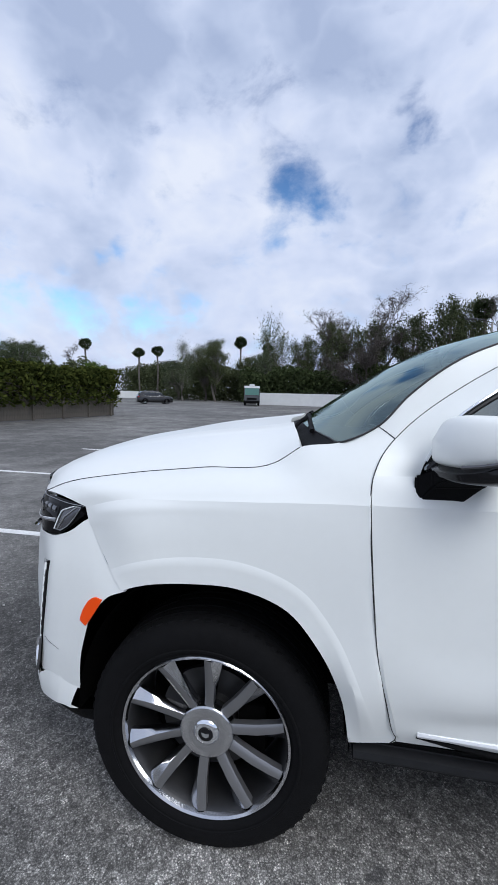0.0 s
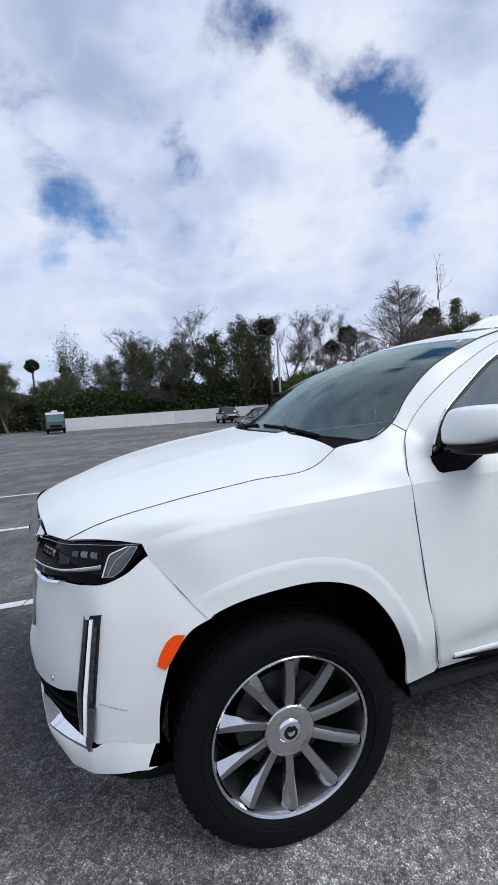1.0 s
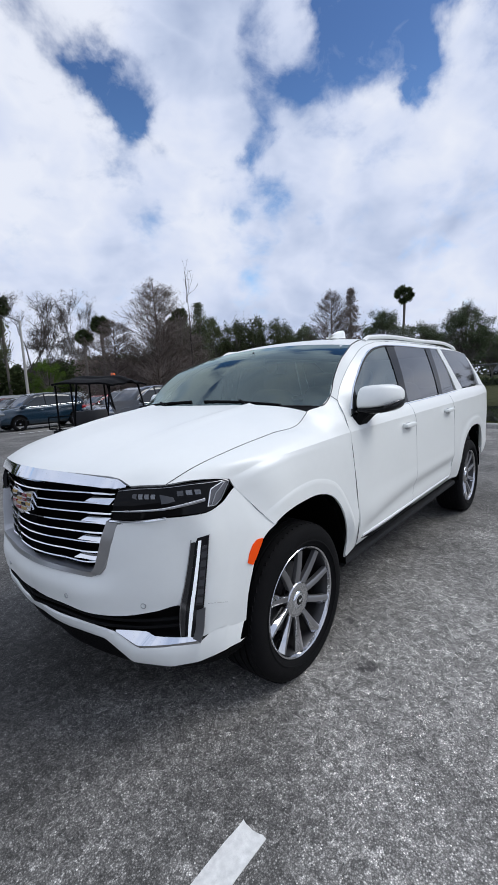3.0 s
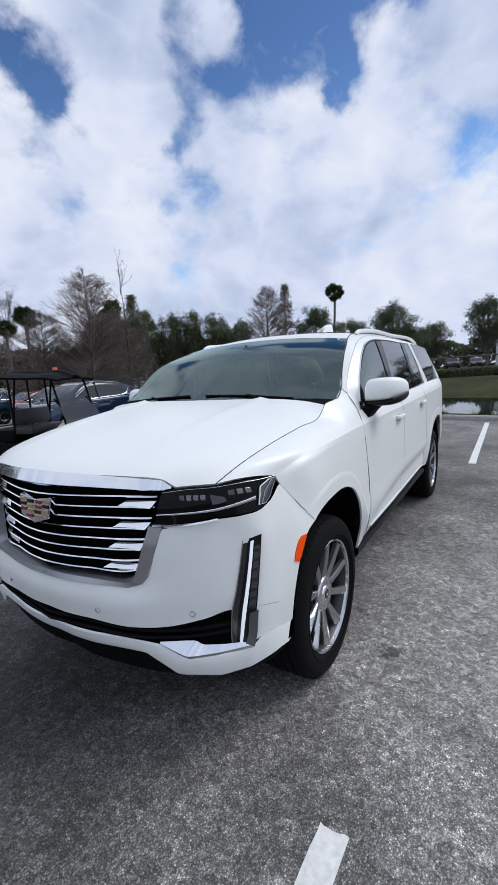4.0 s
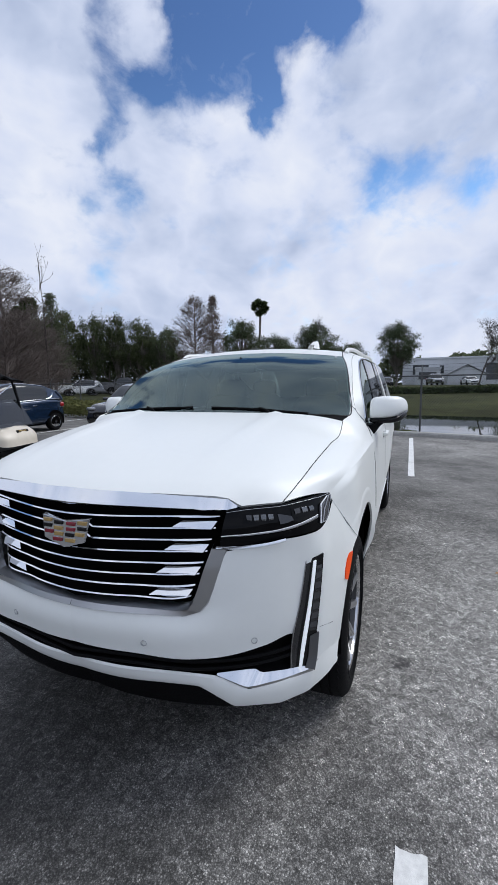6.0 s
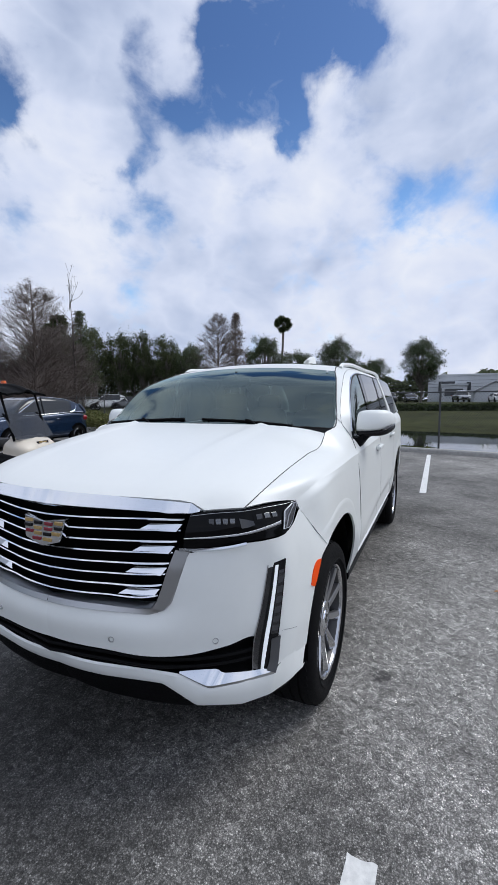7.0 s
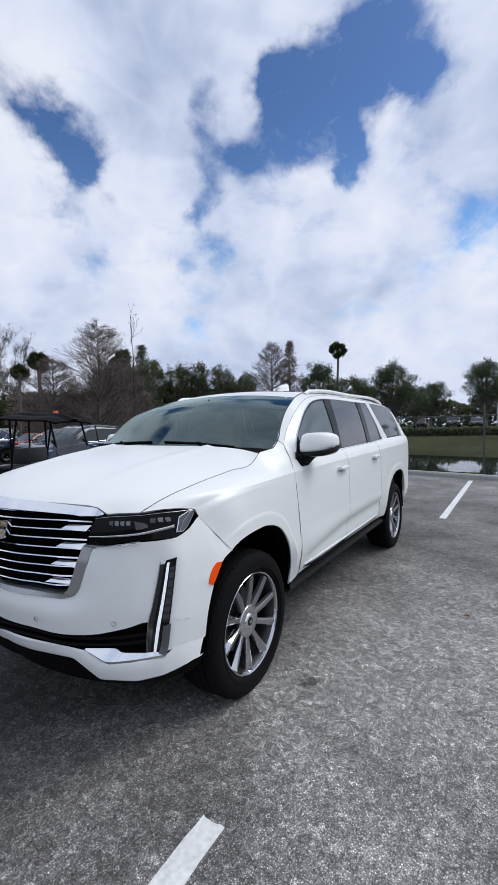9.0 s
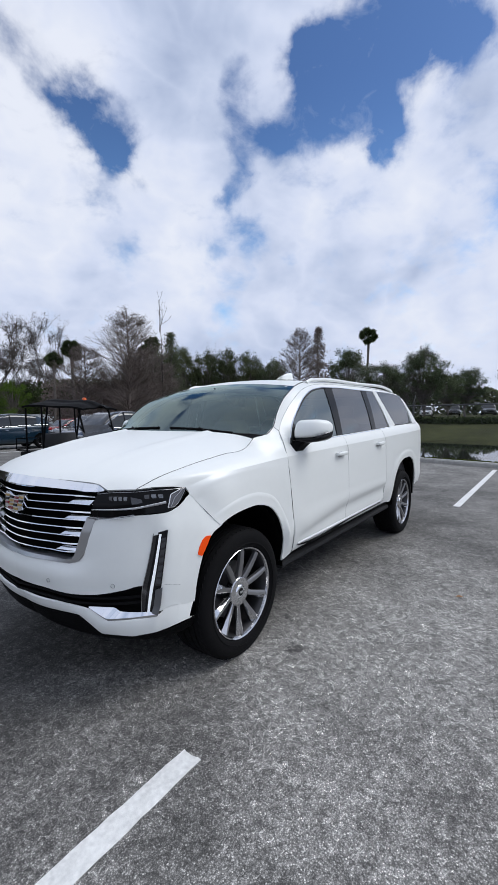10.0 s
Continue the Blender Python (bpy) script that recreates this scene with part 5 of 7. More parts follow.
def mirror_shell(lows, tops, s, grow=0.0):
    """A housing made of rounded sections along the mirror's length."""
    bm = bmesh.new()
    rings = []
    for v, f, k, lo, hi in zip(MIRROR_V, MIRROR_FRONT, MIRROR_BACK, lows, tops):
        cx, cz, rx, rz = (f + k) / 2, (lo + hi) / 2, (k - f) / 2 + grow, (hi - lo) / 2
        ring = []
        for i in range(32):
            a = 2 * math.pi * i / 32
            px = math.copysign(abs(math.cos(a)) ** .45, math.cos(a))
            pz = math.copysign(abs(math.sin(a)) ** .34, math.sin(a))
            ring.append((cx + rx * px + .03 * max(0, pz) * (1 - px) * .5, v, cz + rz * pz))
        rings.append(ring + ring[:1])
    g = np.stack([index_spline(np.array(rings)[:, i], 28) for i in range(33)], 1)
    add_grid(bm, side(g, s))
    bmesh.ops.remove_doubles(bm, verts=bm.verts[:], dist=.0004)
    ends = [e for e in bm.edges if e.is_boundary]
    bmesh.ops.holes_fill(bm, edges=ends)
    outward(bm, (.75, -s * 1.10, 1.43))
    return bm


def mirror(s):
    cap = part("mirror", mirror_shell(MIRROR_SPLIT, MIRROR_TOP, s), M_WHITE, suv, "white door mirror with black lower half")
    part("mirror_base", mirror_shell(MIRROR_LOW, [z + .012 for z in MIRROR_SPLIT], s, -.003), M_GLOSSBLACK, cap)
    bm = bmesh.new()
    arm = [[(.613, .955, 1.338), (.745, .955, 1.342), (.745, .955, 1.285), (.613, .955, 1.280)], [(.604, 1.003, 1.340), (.735, 1.005, 1.343), (.725, 1.005, 1.264), (.606, 1.003, 1.255)], [(.640, 1.035, 1.368), (.775, 1.05, 1.372), (.775, 1.05, 1.330), (.645, 1.035, 1.318)], [(.665, 1.075, 1.372), (.80, 1.09, 1.372), (.80, 1.09, 1.356), (.672, 1.075, 1.352)]]
    g = side(np.array([r + r[:1] for r in arm]), s)
    add_grid(bm, g)
    bmesh.ops.remove_doubles(bm, verts=bm.verts[:], dist=.0004)
    bmesh.ops.holes_fill(bm, edges=[e for e in bm.edges if e.is_boundary])
    outward(bm, (.69, -s * 1.0, 1.32))
    bmesh.ops.bevel(bm, geom=bm.edges[:], offset=.005, segments=2, affect="EDGES")
    part("mirror_arm", bm, M_BLACK, cap, smooth=False)
    bm = bmesh.new()
    super_ellipsoid(bm, (.850, -s * 1.105, 1.44), (.014, .085, .055), .4, .4, 24, 8)
    part("mirror_glass", bm, M_CHROME, cap)
    bm = bmesh.new()
    tube(bm, side(spline([(.680, 1.145, 1.393), (.710, 1.172, 1.401), (.748, 1.195, 1.413), (.800, 1.210, 1.423)], 24), s), .005, 6)
    part("turn_lamp", bm, M_SMOKE, cap)


for s in (1, -1):
    mirror(s)
    for x, z in ((1.39, 1.205), (2.41, 1.236)):
        bm = bmesh.new()
        super_ellipsoid(bm, (x, -s * 1.060, z), (.098, .013, .017), .6, .5, 28, 10)
        super_ellipsoid(bm, (x + .085, -s * 1.045, z), (.015, .018, .016), .6, .6, 14, 8)
        super_ellipsoid(bm, (x - .085, -s * 1.045, z), (.015, .018, .016), .6, .6, 14, 8)
        part("door_handle", bm, M_WHITE, suv)
        bm = bmesh.new()
        super_ellipsoid(bm, (x - .01, -s * 1.036, z - .008), (.055, .006, .026), .7, .8, 20, 8)
        part("handle_recess", bm, M_SATIN, suv)

# cowl, wipers, roof rails, antenna
for s in (1, -1):
    rear = [(.19, 0, 1.42), (.21, .3, 1.416), (.25, .6, 1.40), (.275, .82, 1.375), (.285, .862, 1.385)]
    part("cowl", skin([loft([rear, blend_rows(rear, WS[0], .5), shifted(WS[0], .01, 0, .002)], 24, 6)], s, 0), M_BLACK, suv)
    part("roof_rail", strip_tube([(1.30, .735, 1.845), (1.35, .735, 1.868), (1.48, .735, 1.882), (2.5, .735, 1.900), (3.6, .728, 1.888), (3.76, .72, 1.868), (3.80, .72, 1.85)], .017, 8, 60, s), M_WHITE, suv)
for a, b, c in (((.305, .66, 1.440), (.285, .36, 1.463), (.270, .04, 1.474)), ((.270, -.10, 1.474), (.285, -.45, 1.461), (.315, -.78, 1.438))):
    bm = bmesh.new()
    tube(bm, [(x, -v, z - .012) for x, v, z in spline([a, b, c], 20)], .009, 6)
    blade = part("wiper", bm, M_BLACK, suv)
    bm = bmesh.new()
    tube(bm, [(x - .012, -v, z - .0) for x, v, z in spline([(b[0] - .06, b[1] + .12, b[2] - .06), (b[0] - .02, b[1] + .05, b[2] - .012), b], 12)], .008, 6)
    part("wiper_arm", bm, M_BLACK, blade)
bm = bmesh.new()
add_grid(bm, loft([[(1.27, -.45 + d * .7, 1.892), (1.40, -.45 + d, 1.896), (1.50, -.45 + d, 1.90)] for d in (-.032,)] + [[(1.34, -.45 - .01, 1.925), (1.43, -.45 - .005, 1.958), (1.505, -.45 - .004, 1.968)], [(1.34, -.45 + .01, 1.925), (1.43, -.45 + .005, 1.958), (1.505, -.45 + .004, 1.968)]] + [[(1.27, -.45 + d * .7, 1.892), (1.40, -.45 + d, 1.896), (1.50, -.45 + d, 1.90)] for d in (.032,)], 12, 14))
outward(bm, (1.4, -.45, 1.88))
part("antenna_fin", bm, M_WHITE, suv)
glass_grid = loft(WS, 26, 24)
bm = bmesh.new()
bm.faces.new([bm.verts.new(Vector((p[0] - .006, -p[1], p[2] + .010))) for p in (glass_grid[21, 20], glass_grid[21, 21], glass_grid[22, 21], glass_grid[22, 20])])
flange(bm, .002)
part("screen_sticker", bm, M_LENSWHITE, suv)

# cabin
bm = bmesh.new()
add_grid(bm, loft([[(.30, -.86, 1.36), (.28, 0, 1.40), (.30, .86, 1.36)], [(.55, -.88, 1.345), (.52, 0, 1.37), (.55, .88, 1.345)], [(.82, -.88, 1.30), (.80, 0, 1.31), (.82, .88, 1.30)], [(.90, -.88, 1.15), (.90, 0, 1.12), (.90, .88, 1.15)], [(.80, -.88, .90), (.80, 0, .90), (.80, .88, .90)]], 20, 16))
outward(bm, (.4, 0, .9))
part("dashboard", bm, M_CABIN, suv)
bm = bmesh.new()
for s in (1, -1):
    add_grid(bm, np.array([[(x, s * .90, z) for x in (.5, 1.5, 2.6, 4.3)] for z in (.46, 1.34)]))
add_grid(bm, np.array([[(x, y, .46) for x in (.5, 2, 4.4)] for y in (-.9, .9)]))
add_grid(bm, np.array([[(4.40, y, z) for y in (-.8, .8)] for z in (.46, 1.4)]))
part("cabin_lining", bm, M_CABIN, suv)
bm = bmesh.new()
add_grid(bm, loft([[(1.10, v, 1.79 + .03 * (1 - abs(v) / .7)), (2.2, v, 1.835), (3.8, v, 1.80)] for v in (-.70, -.3, .3, .70)], 20, 10))
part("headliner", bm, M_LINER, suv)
for s in (1, -1):
    for x0 in (1.35, 2.35):
        bm = bmesh.new()
        super_ellipsoid(bm, (x0, -s * .45, .82), (.28, .27, .10), .5, .5)
        super_ellipsoid(bm, (x0 + .28, -s * .45, 1.15), (.09, .26, .36), .5, .6, 28, 16, lambda p: Vector((p.x + p.z * .6, p.y, p.z)))
        seat = part("seat", bm, M_CABIN, suv)
        bm = bmesh.new()
        super_ellipsoid(bm, (x0 + .40, -s * .45, 1.56), (.05, .15, .10), .6, .6)
        part("headrest", bm, M_CABIN, seat)
bm = bmesh.new()
ringp = [(.95 + .09 * math.sin(a), -.45 + .19 * math.cos(a), 1.20 + .17 * math.sin(a)) for a in np.linspace(0, 2 * math.pi, 33)]
tube(bm, ringp, .014, 8)
tube(bm, [(.95, -.64, 1.20), (.93, -.45, 1.19), (.95, -.26, 1.20)], .02, 6)
part("steering_wheel", bm, M_CABIN, suv)
bm = bmesh.new()
super_ellipsoid(bm, (.86, 0, 1.73), (.02, .13, .04), .5, .5)
tube(bm, [(.86, 0, 1.74), (.88, 0, 1.81)], .012, 6)
part("inside_mirror", bm, M_CABIN, suv)

# scratch on the bumper corner
line = on_skin([(-.628, .930, .658), (-.585, .948, .650), (-.54, .958, .640)], .0012)
part("scratch", strip_tube(line, .0007, 4, 16, 1), M_SMOKE, suv)

# ---- painted lines ----


def stripe(x0, x1, y, w=0.105):
    """A worn painted line; jagged cracks part it into slabs, and its edges are frayed."""
    rnd = random.Random(int(x0 * 31 + y * 77))
    bm = bmesh.new()
    rows = 7
    cut = [0.0] * rows
    x = x0
    while x < x1 - .05:
        e = min(x1, x + rnd.uniform(.35, 1.2))
        e = x1 if x1 - e < .3 else e
        lean = rnd.uniform(-.025, .025)
        nxt = [lean * (k / rows - .5) * 2 + rnd.uniform(-.012, .012) for k in range(rows)] if e < x1 else [rnd.uniform(-.006, .006) for _ in range(rows)]
        g = rnd.choice((.006, .010, .016))
        n = max(2, int((e - x) / .06))
        fray0 = [rnd.uniform(-.003, .002) for _ in range(n)]
        fray1 = [rnd.uniform(-.002, .003) for _ in range(n)]
        ring = [(x + c, y - w / 2 + w * k / (rows - 1)) for k, c in enumerate(cut)][::-1]
        ring += [(x + (e - x) * (i + .5) / n, y - w / 2 + fray0[i]) for i in range(n)]
        ring += [(e + c - g, y - w / 2 + w * k / (rows - 1)) for k, c in enumerate(nxt)]
        ring += [(x + (e - x) * (i + .5) / n, y + w / 2 + fray1[i]) for i in range(n)][::-1]
        extrude_outline(bm, [(a, b, .004) for a, b in ring], (0, 0, -.003))
        cut, x = nxt, e
    ob = part("parking_line", bm, M_LINE, smooth=False)
    tagged(ob, "white painted parking stall line with cracks on asphalt", "road marking", "parking stall lines", "structure")


for y in (-6.3, -3.35, -.335, 2.65, 5.62, 8.9, 12.1, 15.2, 18.3, 21.4, 24.5, 27.6, 30.7, 33.8):
    if y < 9:
        stripe(-6.0, -.80 if y < 0 else -.9, y)
    stripe(5.48, KERB_X + KERB_SLOPE * y - .42, y)
for y in (15.2, 18.3, 21.4, 24.5, 27.6):
    stripe(-22, -17, y)

# ---- plants ----


def leaf_material(name, dark, light, glow=0.25):
    m = bpy.data.materials.new(name)
    m.use_nodes = True
    m.node_tree.nodes.clear()
    n = Nodes(m.node_tree)
    r = n.add("ShaderNodeNewGeometry").outputs["Random Per Island"]
    at = n.add("ShaderNodeTexCoord").outputs["Object"]
    f = n.math("ADD", n.math("MULTIPLY", r, 0.5), n.math("MULTIPLY", n.noise(at, 0.7, 3.0), 0.5))
    own = n.add("ShaderNodeObjectInfo").outputs["Random"]
    f = n.math("ADD", f, n.math("MULTIPLY_ADD", own, 0.3, -0.1))
    col = n.ramp(f, [(0.15, dark), (0.85, light)])
    d = n.add("ShaderNodeBsdfDiffuse", {"Color": col})
    t = n.add("ShaderNodeBsdfTranslucent", {"Color": col})
    mix = n.add("ShaderNodeMixShader", {0: glow, 1: d.outputs[0], 2: t.outputs[0]})
    n.add("ShaderNodeOutputMaterial", {0: mix.outputs[0]})
    return m


M_LEAF = leaf_material("dark green leaves", (0.034, 0.044, 0.024), (0.135, 0.155, 0.080))
M_OAK = leaf_material("dull green oak leaves", (0.045, 0.062, 0.038), (0.13, 0.155, 0.088))
M_LEAF2 = leaf_material("fresh green leaves", (0.035, 0.065, 0.012), (0.13, 0.20, 0.045))
M_LEAF3 = leaf_material("grey green leaves", (0.045, 0.056, 0.034), (0.15, 0.17, 0.10))
M_IVY = leaf_material("climbing vine leaves", (0.014, 0.026, 0.008), (0.105, 0.12, 0.03))
M_PALM = leaf_material("palm fronds", (0.022, 0.034, 0.016), (0.088, 0.112, 0.05))
M_TWIG = material("bare brown twigs", (0.085, 0.073, 0.066), 0.9, vary=0.3, scale=2.0)
M_CYPRESS = material("brown leafless twigs", (0.15, 0.122, 0.108), 0.9, vary=0.3, scale=2.0)
M_BARK = material("grey bark", (0.13, 0.115, 0.10), 0.9, vary=0.35, scale=6, bump=0.5)
M_RUST = leaf_material("brown dry foliage", (0.10, 0.080, 0.072), (0.23, 0.19, 0.168), 0.15)


def leaf_cards(bm, centres, n, spread, size, rnd, flat=0.6, long=1.5):
    """n small leaf clumps scattered about the centres."""
    verts, faces = [], []
    for _ in range(n):
        c = rnd.choice(centres)
        p = Vector((rnd.gauss(0, spread), rnd.gauss(0, spread), rnd.gauss(0, spread * flat))) + Vector(c)
        u = Vector((rnd.gauss(0, 1), rnd.gauss(0, 1), rnd.gauss(0, .7))).normalized()
        w = u.cross(Vector((rnd.gauss(0, 1), rnd.gauss(0, 1), rnd.gauss(0, 1)))).normalized()
        k = size * rnd.uniform(.5, 1.4)
        u *= k * long / 2
        w *= k / 2
        vs = [bm.verts.new(p - u), bm.verts.new(p + w * .8), bm.verts.new(p + u), bm.verts.new(p - w * .8)]
        bm.faces.new(vs)


def limb(bm, start, way, length, radius, depth, rnd, ends, spread=.55, kids=(2, 4), up=.25, bend=.18, shrink=.66, min_r=.006):
    pts, p, d = [Vector(start)], Vector(start), Vector(way).normalized()
    n = 4 if depth > 0 else 3
    for _ in range(n):
        d = (d + Vector((rnd.gauss(0, bend), rnd.gauss(0, bend), rnd.gauss(0, bend) + up * .12))).normalized()
        p = p + d * (length / n)
        pts.append(p.copy())
    tip = max(min_r, radius * .55)
    tube(bm, pts, radius, 5 if depth > 1 else 3, taper=[radius + (tip - radius) * i / n for i in range(n + 1)])
    if depth == 0:
        ends.append(pts[-1])
        return
    for k in range(rnd.randint(*kids)):
        q = pts[rnd.randint(1, n)] if k else pts[-1]
        side_ = Vector((rnd.gauss(0, 1), rnd.gauss(0, 1), rnd.gauss(0, .5))).normalized()
        limb(bm, q, d + side_ * spread * rnd.uniform(.7, 1.4) + Vector((0, 0, up)), length * shrink * rnd.uniform(.75, 1.2), max(min_r, tip * .85), depth - 1, rnd, ends, spread, kids, up, bend, shrink, min_r)


def tree_parts(kind, seed):
    """Trunk and crown meshes of a tree ten metres high."""
    rnd = random.Random(seed)
    wood, leaf, ends = bmesh.new(), bmesh.new(), []
    lm = M_LEAF
    if kind == "bare":
        limb(wood, (0, 0, 0), (0, 0, 1), 3.0, .16, 6, rnd, ends, .60, (2, 4), .20, .13, .72, .013)
        leaf_cards(leaf, ends, 7000, .20, .018, rnd, long=20)
        lm = M_TWIG
    elif kind == "leader":
        h, pts = 10.0, []
        for i in range(12):
            pts.append(Vector((rnd.gauss(0, .03), rnd.gauss(0, .03), h * i / 11)))
        tube(wood, pts, .1, 6, taper=[.16 * (1 - i / 11.5) + .012 for i in range(12)])
        for k in range(190):
            z = rnd.uniform(.9, 9.6)
            a = rnd.uniform(0, 6.283)
            ln = min((10.6 - z) * .34, 2.0) * rnd.uniform(.65, 1.1) + .15
            limb(wood, (0, 0, z), (math.cos(a), math.sin(a), .42), ln, .035 * (1 - z / 12) + .01, 2, rnd, ends, .42, (3, 5), .16, .09, .60, .008)
        leaf_cards(leaf, ends, 19000, .17, .017, rnd, long=14)
        lm = M_CYPRESS
    elif kind == "thin":
        limb(wood, (0, 0, 0), (0.02, 0, 1), 6.5, .07, 1, rnd, ends, .2, (1, 1), .6, .03, .55, .012)
        for k in range(16):
            z = rnd.uniform(3.5, 9.0)
            a = rnd.uniform(0, 6.283)
            limb(wood, (0, 0, z), (math.cos(a), math.sin(a), 1.2), 1.5 * rnd.uniform(.5, 1), .02, 1, rnd, ends, .4, (1, 3), .4, .1, .6, .009)
        leaf_cards(leaf, ends, 120, .06, .02, rnd, long=12)
        lm = M_TWIG
    elif kind == "mossy":
        limb(wood, (0, 0, 0), (0, 0, 1), 3.2, .2, 4, rnd, ends, .75, (2, 4), .15, .2, .74, .02)
        leaf_cards(leaf, ends, 6500, .42, .12, rnd, 1.2)
        lm = M_LEAF3
    elif kind == "pine":
        tube(wood, [(0, 0, 0), (.1, 0, 4), (0, .1, 8), (0, 0, 9.8)], .1, 6, taper=[.2, .15, .09, .02])
        cen = []
        for k in range(120):
            z = rnd.uniform(2.2, 9.9)
            a = rnd.uniform(0, 6.283)
            r = (.25 + .75 * rnd.random() ** .6) * (10.3 - z) * .34
            c = Vector((math.cos(a) * r, math.sin(a) * r, z))
            tube(wood, [(0, 0, z - .3), c], .02, 3, taper=[.03, .01])
            cen.append(c)
        leaf_cards(leaf, cen, 5600, .26, .10, rnd, .5, 2.4)
        lm = M_LEAF3 if seed % 2 else M_RUST
    else:
        limb(wood, (0, 0, 0), (0, 0, 1), 2.6, .24, 3, rnd, ends, .8, (3, 4), .2, .12, .78, .03)
        cen = []
        n = {"oak": 110, "tall": 80, "bush": 60}[kind]
        rx, rz, cz = {"oak": (3.7, 3.3, 6.1), "tall": (2.4, 3.6, 6.0), "bush": (4.2, 4.0, 4.4)}[kind]
        for _ in range(n):
            a, b = rnd.uniform(0, 6.283), math.acos(rnd.uniform(-1, 1))
            r = rnd.uniform(.45, 1.0)
            c = Vector((math.cos(a) * math.sin(b) * rx * r, math.sin(a) * math.sin(b) * rx * r, cz + math.cos(b) * rz * r))
            cen.append(c)
            tube(wood, [(0, 0, min(2.4, c.z * .5)), c * .55 + Vector((0, 0, 1.4)), c], .03, 3, taper=[.08, .05, .015])
        leaf_cards(leaf, cen, 15000 if kind == "oak" else 13000, .36, .14 if kind == "oak" else .125, rnd, .8)
        lm = {"oak": M_OAK, "tall": M_LEAF, "bush": M_LEAF2}[kind]
    tall_ = max(v.co.z for b in (wood, leaf) for v in b.verts)
    for b in (wood, leaf):
        for v in b.verts:
            v.co.z *= 10.0 / tall_
    return mesh_of("trunk", wood), mesh_of("crown", leaf, False), lm


def palm_parts(seed, h=10.0):
    rnd = random.Random(seed)
    wood, leaf = bmesh.new(), bmesh.new()
    lean = rnd.uniform(-.2, .2)
    pts = [(lean * (z / h) ** 2, .05 * math.sin(z), z) for z in np.linspace(0, h - 1.0, 9)]
    tube(wood, pts, .12, 8, taper=[.18, .15, .13, .12, .12, .12, .12, .13, .15])
    top = Vector(pts[-1])
    for k in range(120):
        a, e = rnd.uniform(0, 6.283), math.asin(rnd.uniform(-1.0, 1.0))
        d = Vector((math.cos(a) * math.cos(e), math.sin(a) * math.cos(e), math.sin(e)))
        ln = rnd.uniform(.40, .72)
        hub = top + d * ln
        w = d.cross(Vector((0, 0, 1)))
        w = w.normalized() if w.length > .1 else Vector((1, 0, 0))
        turn = rnd.uniform(-1.3, 1.3)
        w = (w * math.cos(turn) + d.cross(w) * math.sin(turn)).normalized()
        tube(leaf, [top, hub], .012, 3)
        for j in range(9):                              # a fan of narrow blades
            g = (j - 4) * .36
            t = (d * math.cos(g) + w * math.sin(g)).normalized()
            end = hub + t * rnd.uniform(.36, .52) - Vector((0, 0, .06 * abs(g) + .02))
            x = t.cross(d.cross(w)).normalized() * .05
            leaf.faces.new([leaf.verts.new(hub), leaf.verts.new((hub + end) / 2 + x), leaf.verts.new(end), leaf.verts.new((hub + end) / 2 - x)])
    return mesh_of("trunk", wood), mesh_of("crown", leaf, False), M_PALM


TREES = {}


def tree(kind, x, y, h, wide=1.0, seed=0, label="", z=None, mat=None):
    key = (kind, seed)
    if key not in TREES:
        TREES[key] = palm_parts(seed) if kind == "palm" else tree_parts(kind, seed)
    tr, cr, lm = TREES[key]
    z = ground_height(x, y) - .05 if z is None else z
    names = {"bare": "bare_tree", "leader": "bare_tree", "thin": "bare_tree", "palm": "palm_tree", "pine": "pine_tree", "oak": "oak_tree", "tall": "tree", "mossy": "tree", "bush": "bush"}
    labels = {"bare": "leafless tree with many fine grey branches", "leader": "tall leafless brown tree with upright branches", "thin": "slender leafless young tree", "palm": "cabbage palm with a round head of fronds", "pine": "conifer with thin dark foliage", "oak": "evergreen oak with a broad dark green crown", "tall": "tall tree with dense dark green leaves", "mossy": "scraggy tree with thin leaves and hanging moss", "bush": "large bush with fresh green leaves"}
    t = thing(names[kind], (x, y, z), label or labels[kind], "bush" if kind == "bush" else "tree")
    k = h / 10.0
    t.matrix_world = pose(x, y, z, 0, 0, (x * 37 + y * 91 + seed * 50) % 360) @ Matrix.Diagonal((k * wide, k * wide, k, 1))
    a = new("trunk", tr)
    b = new("crown", cr)
    for o, m in ((a, M_CYPRESS if kind == "leader" else M_TWIG if kind in ("thin", "bare") else M_BARK), (b, mat or lm)):
        o.parent = t
        if not o.data.materials:
            o.data.materials.append(m)
    return t


def leaf_band(name, a, b, height, depth, n, mat, label, category, size=.3, base=0.0, seed=1, uneven=.35, z0=None, kind="stuff"):
    """A long uneven mass of leaves between two points."""
    rnd = random.Random(seed)
    bm = bmesh.new()
    a, b = Vector((*a, 0)), Vector((*b, 0))
    way_ = (b - a).normalized()
    across = Vector((-way_.y, way_.x, 0))
    ln = (b - a).length
    for _ in range(n):
        s = rnd.uniform(0, ln)
        top = height * (1 + uneven * (noise.noise(Vector((s * .22, seed * 7.3, 0))) + .6 * noise.noise(Vector((s * .9, seed * 3.1, 2)))))
        zz = base + (top - base) * rnd.random() ** .75
        p = a + way_ * s + across * rnd.uniform(-depth, depth) * .5
        p.z = (ground_height(p.x, p.y) if z0 is None else z0) + zz
        leaf_cards(bm, [p], 1, .01, size, rnd)
    ob = part(name, bm, mat, smooth=False)
    return tagged(ob, label, category, kind=kind)


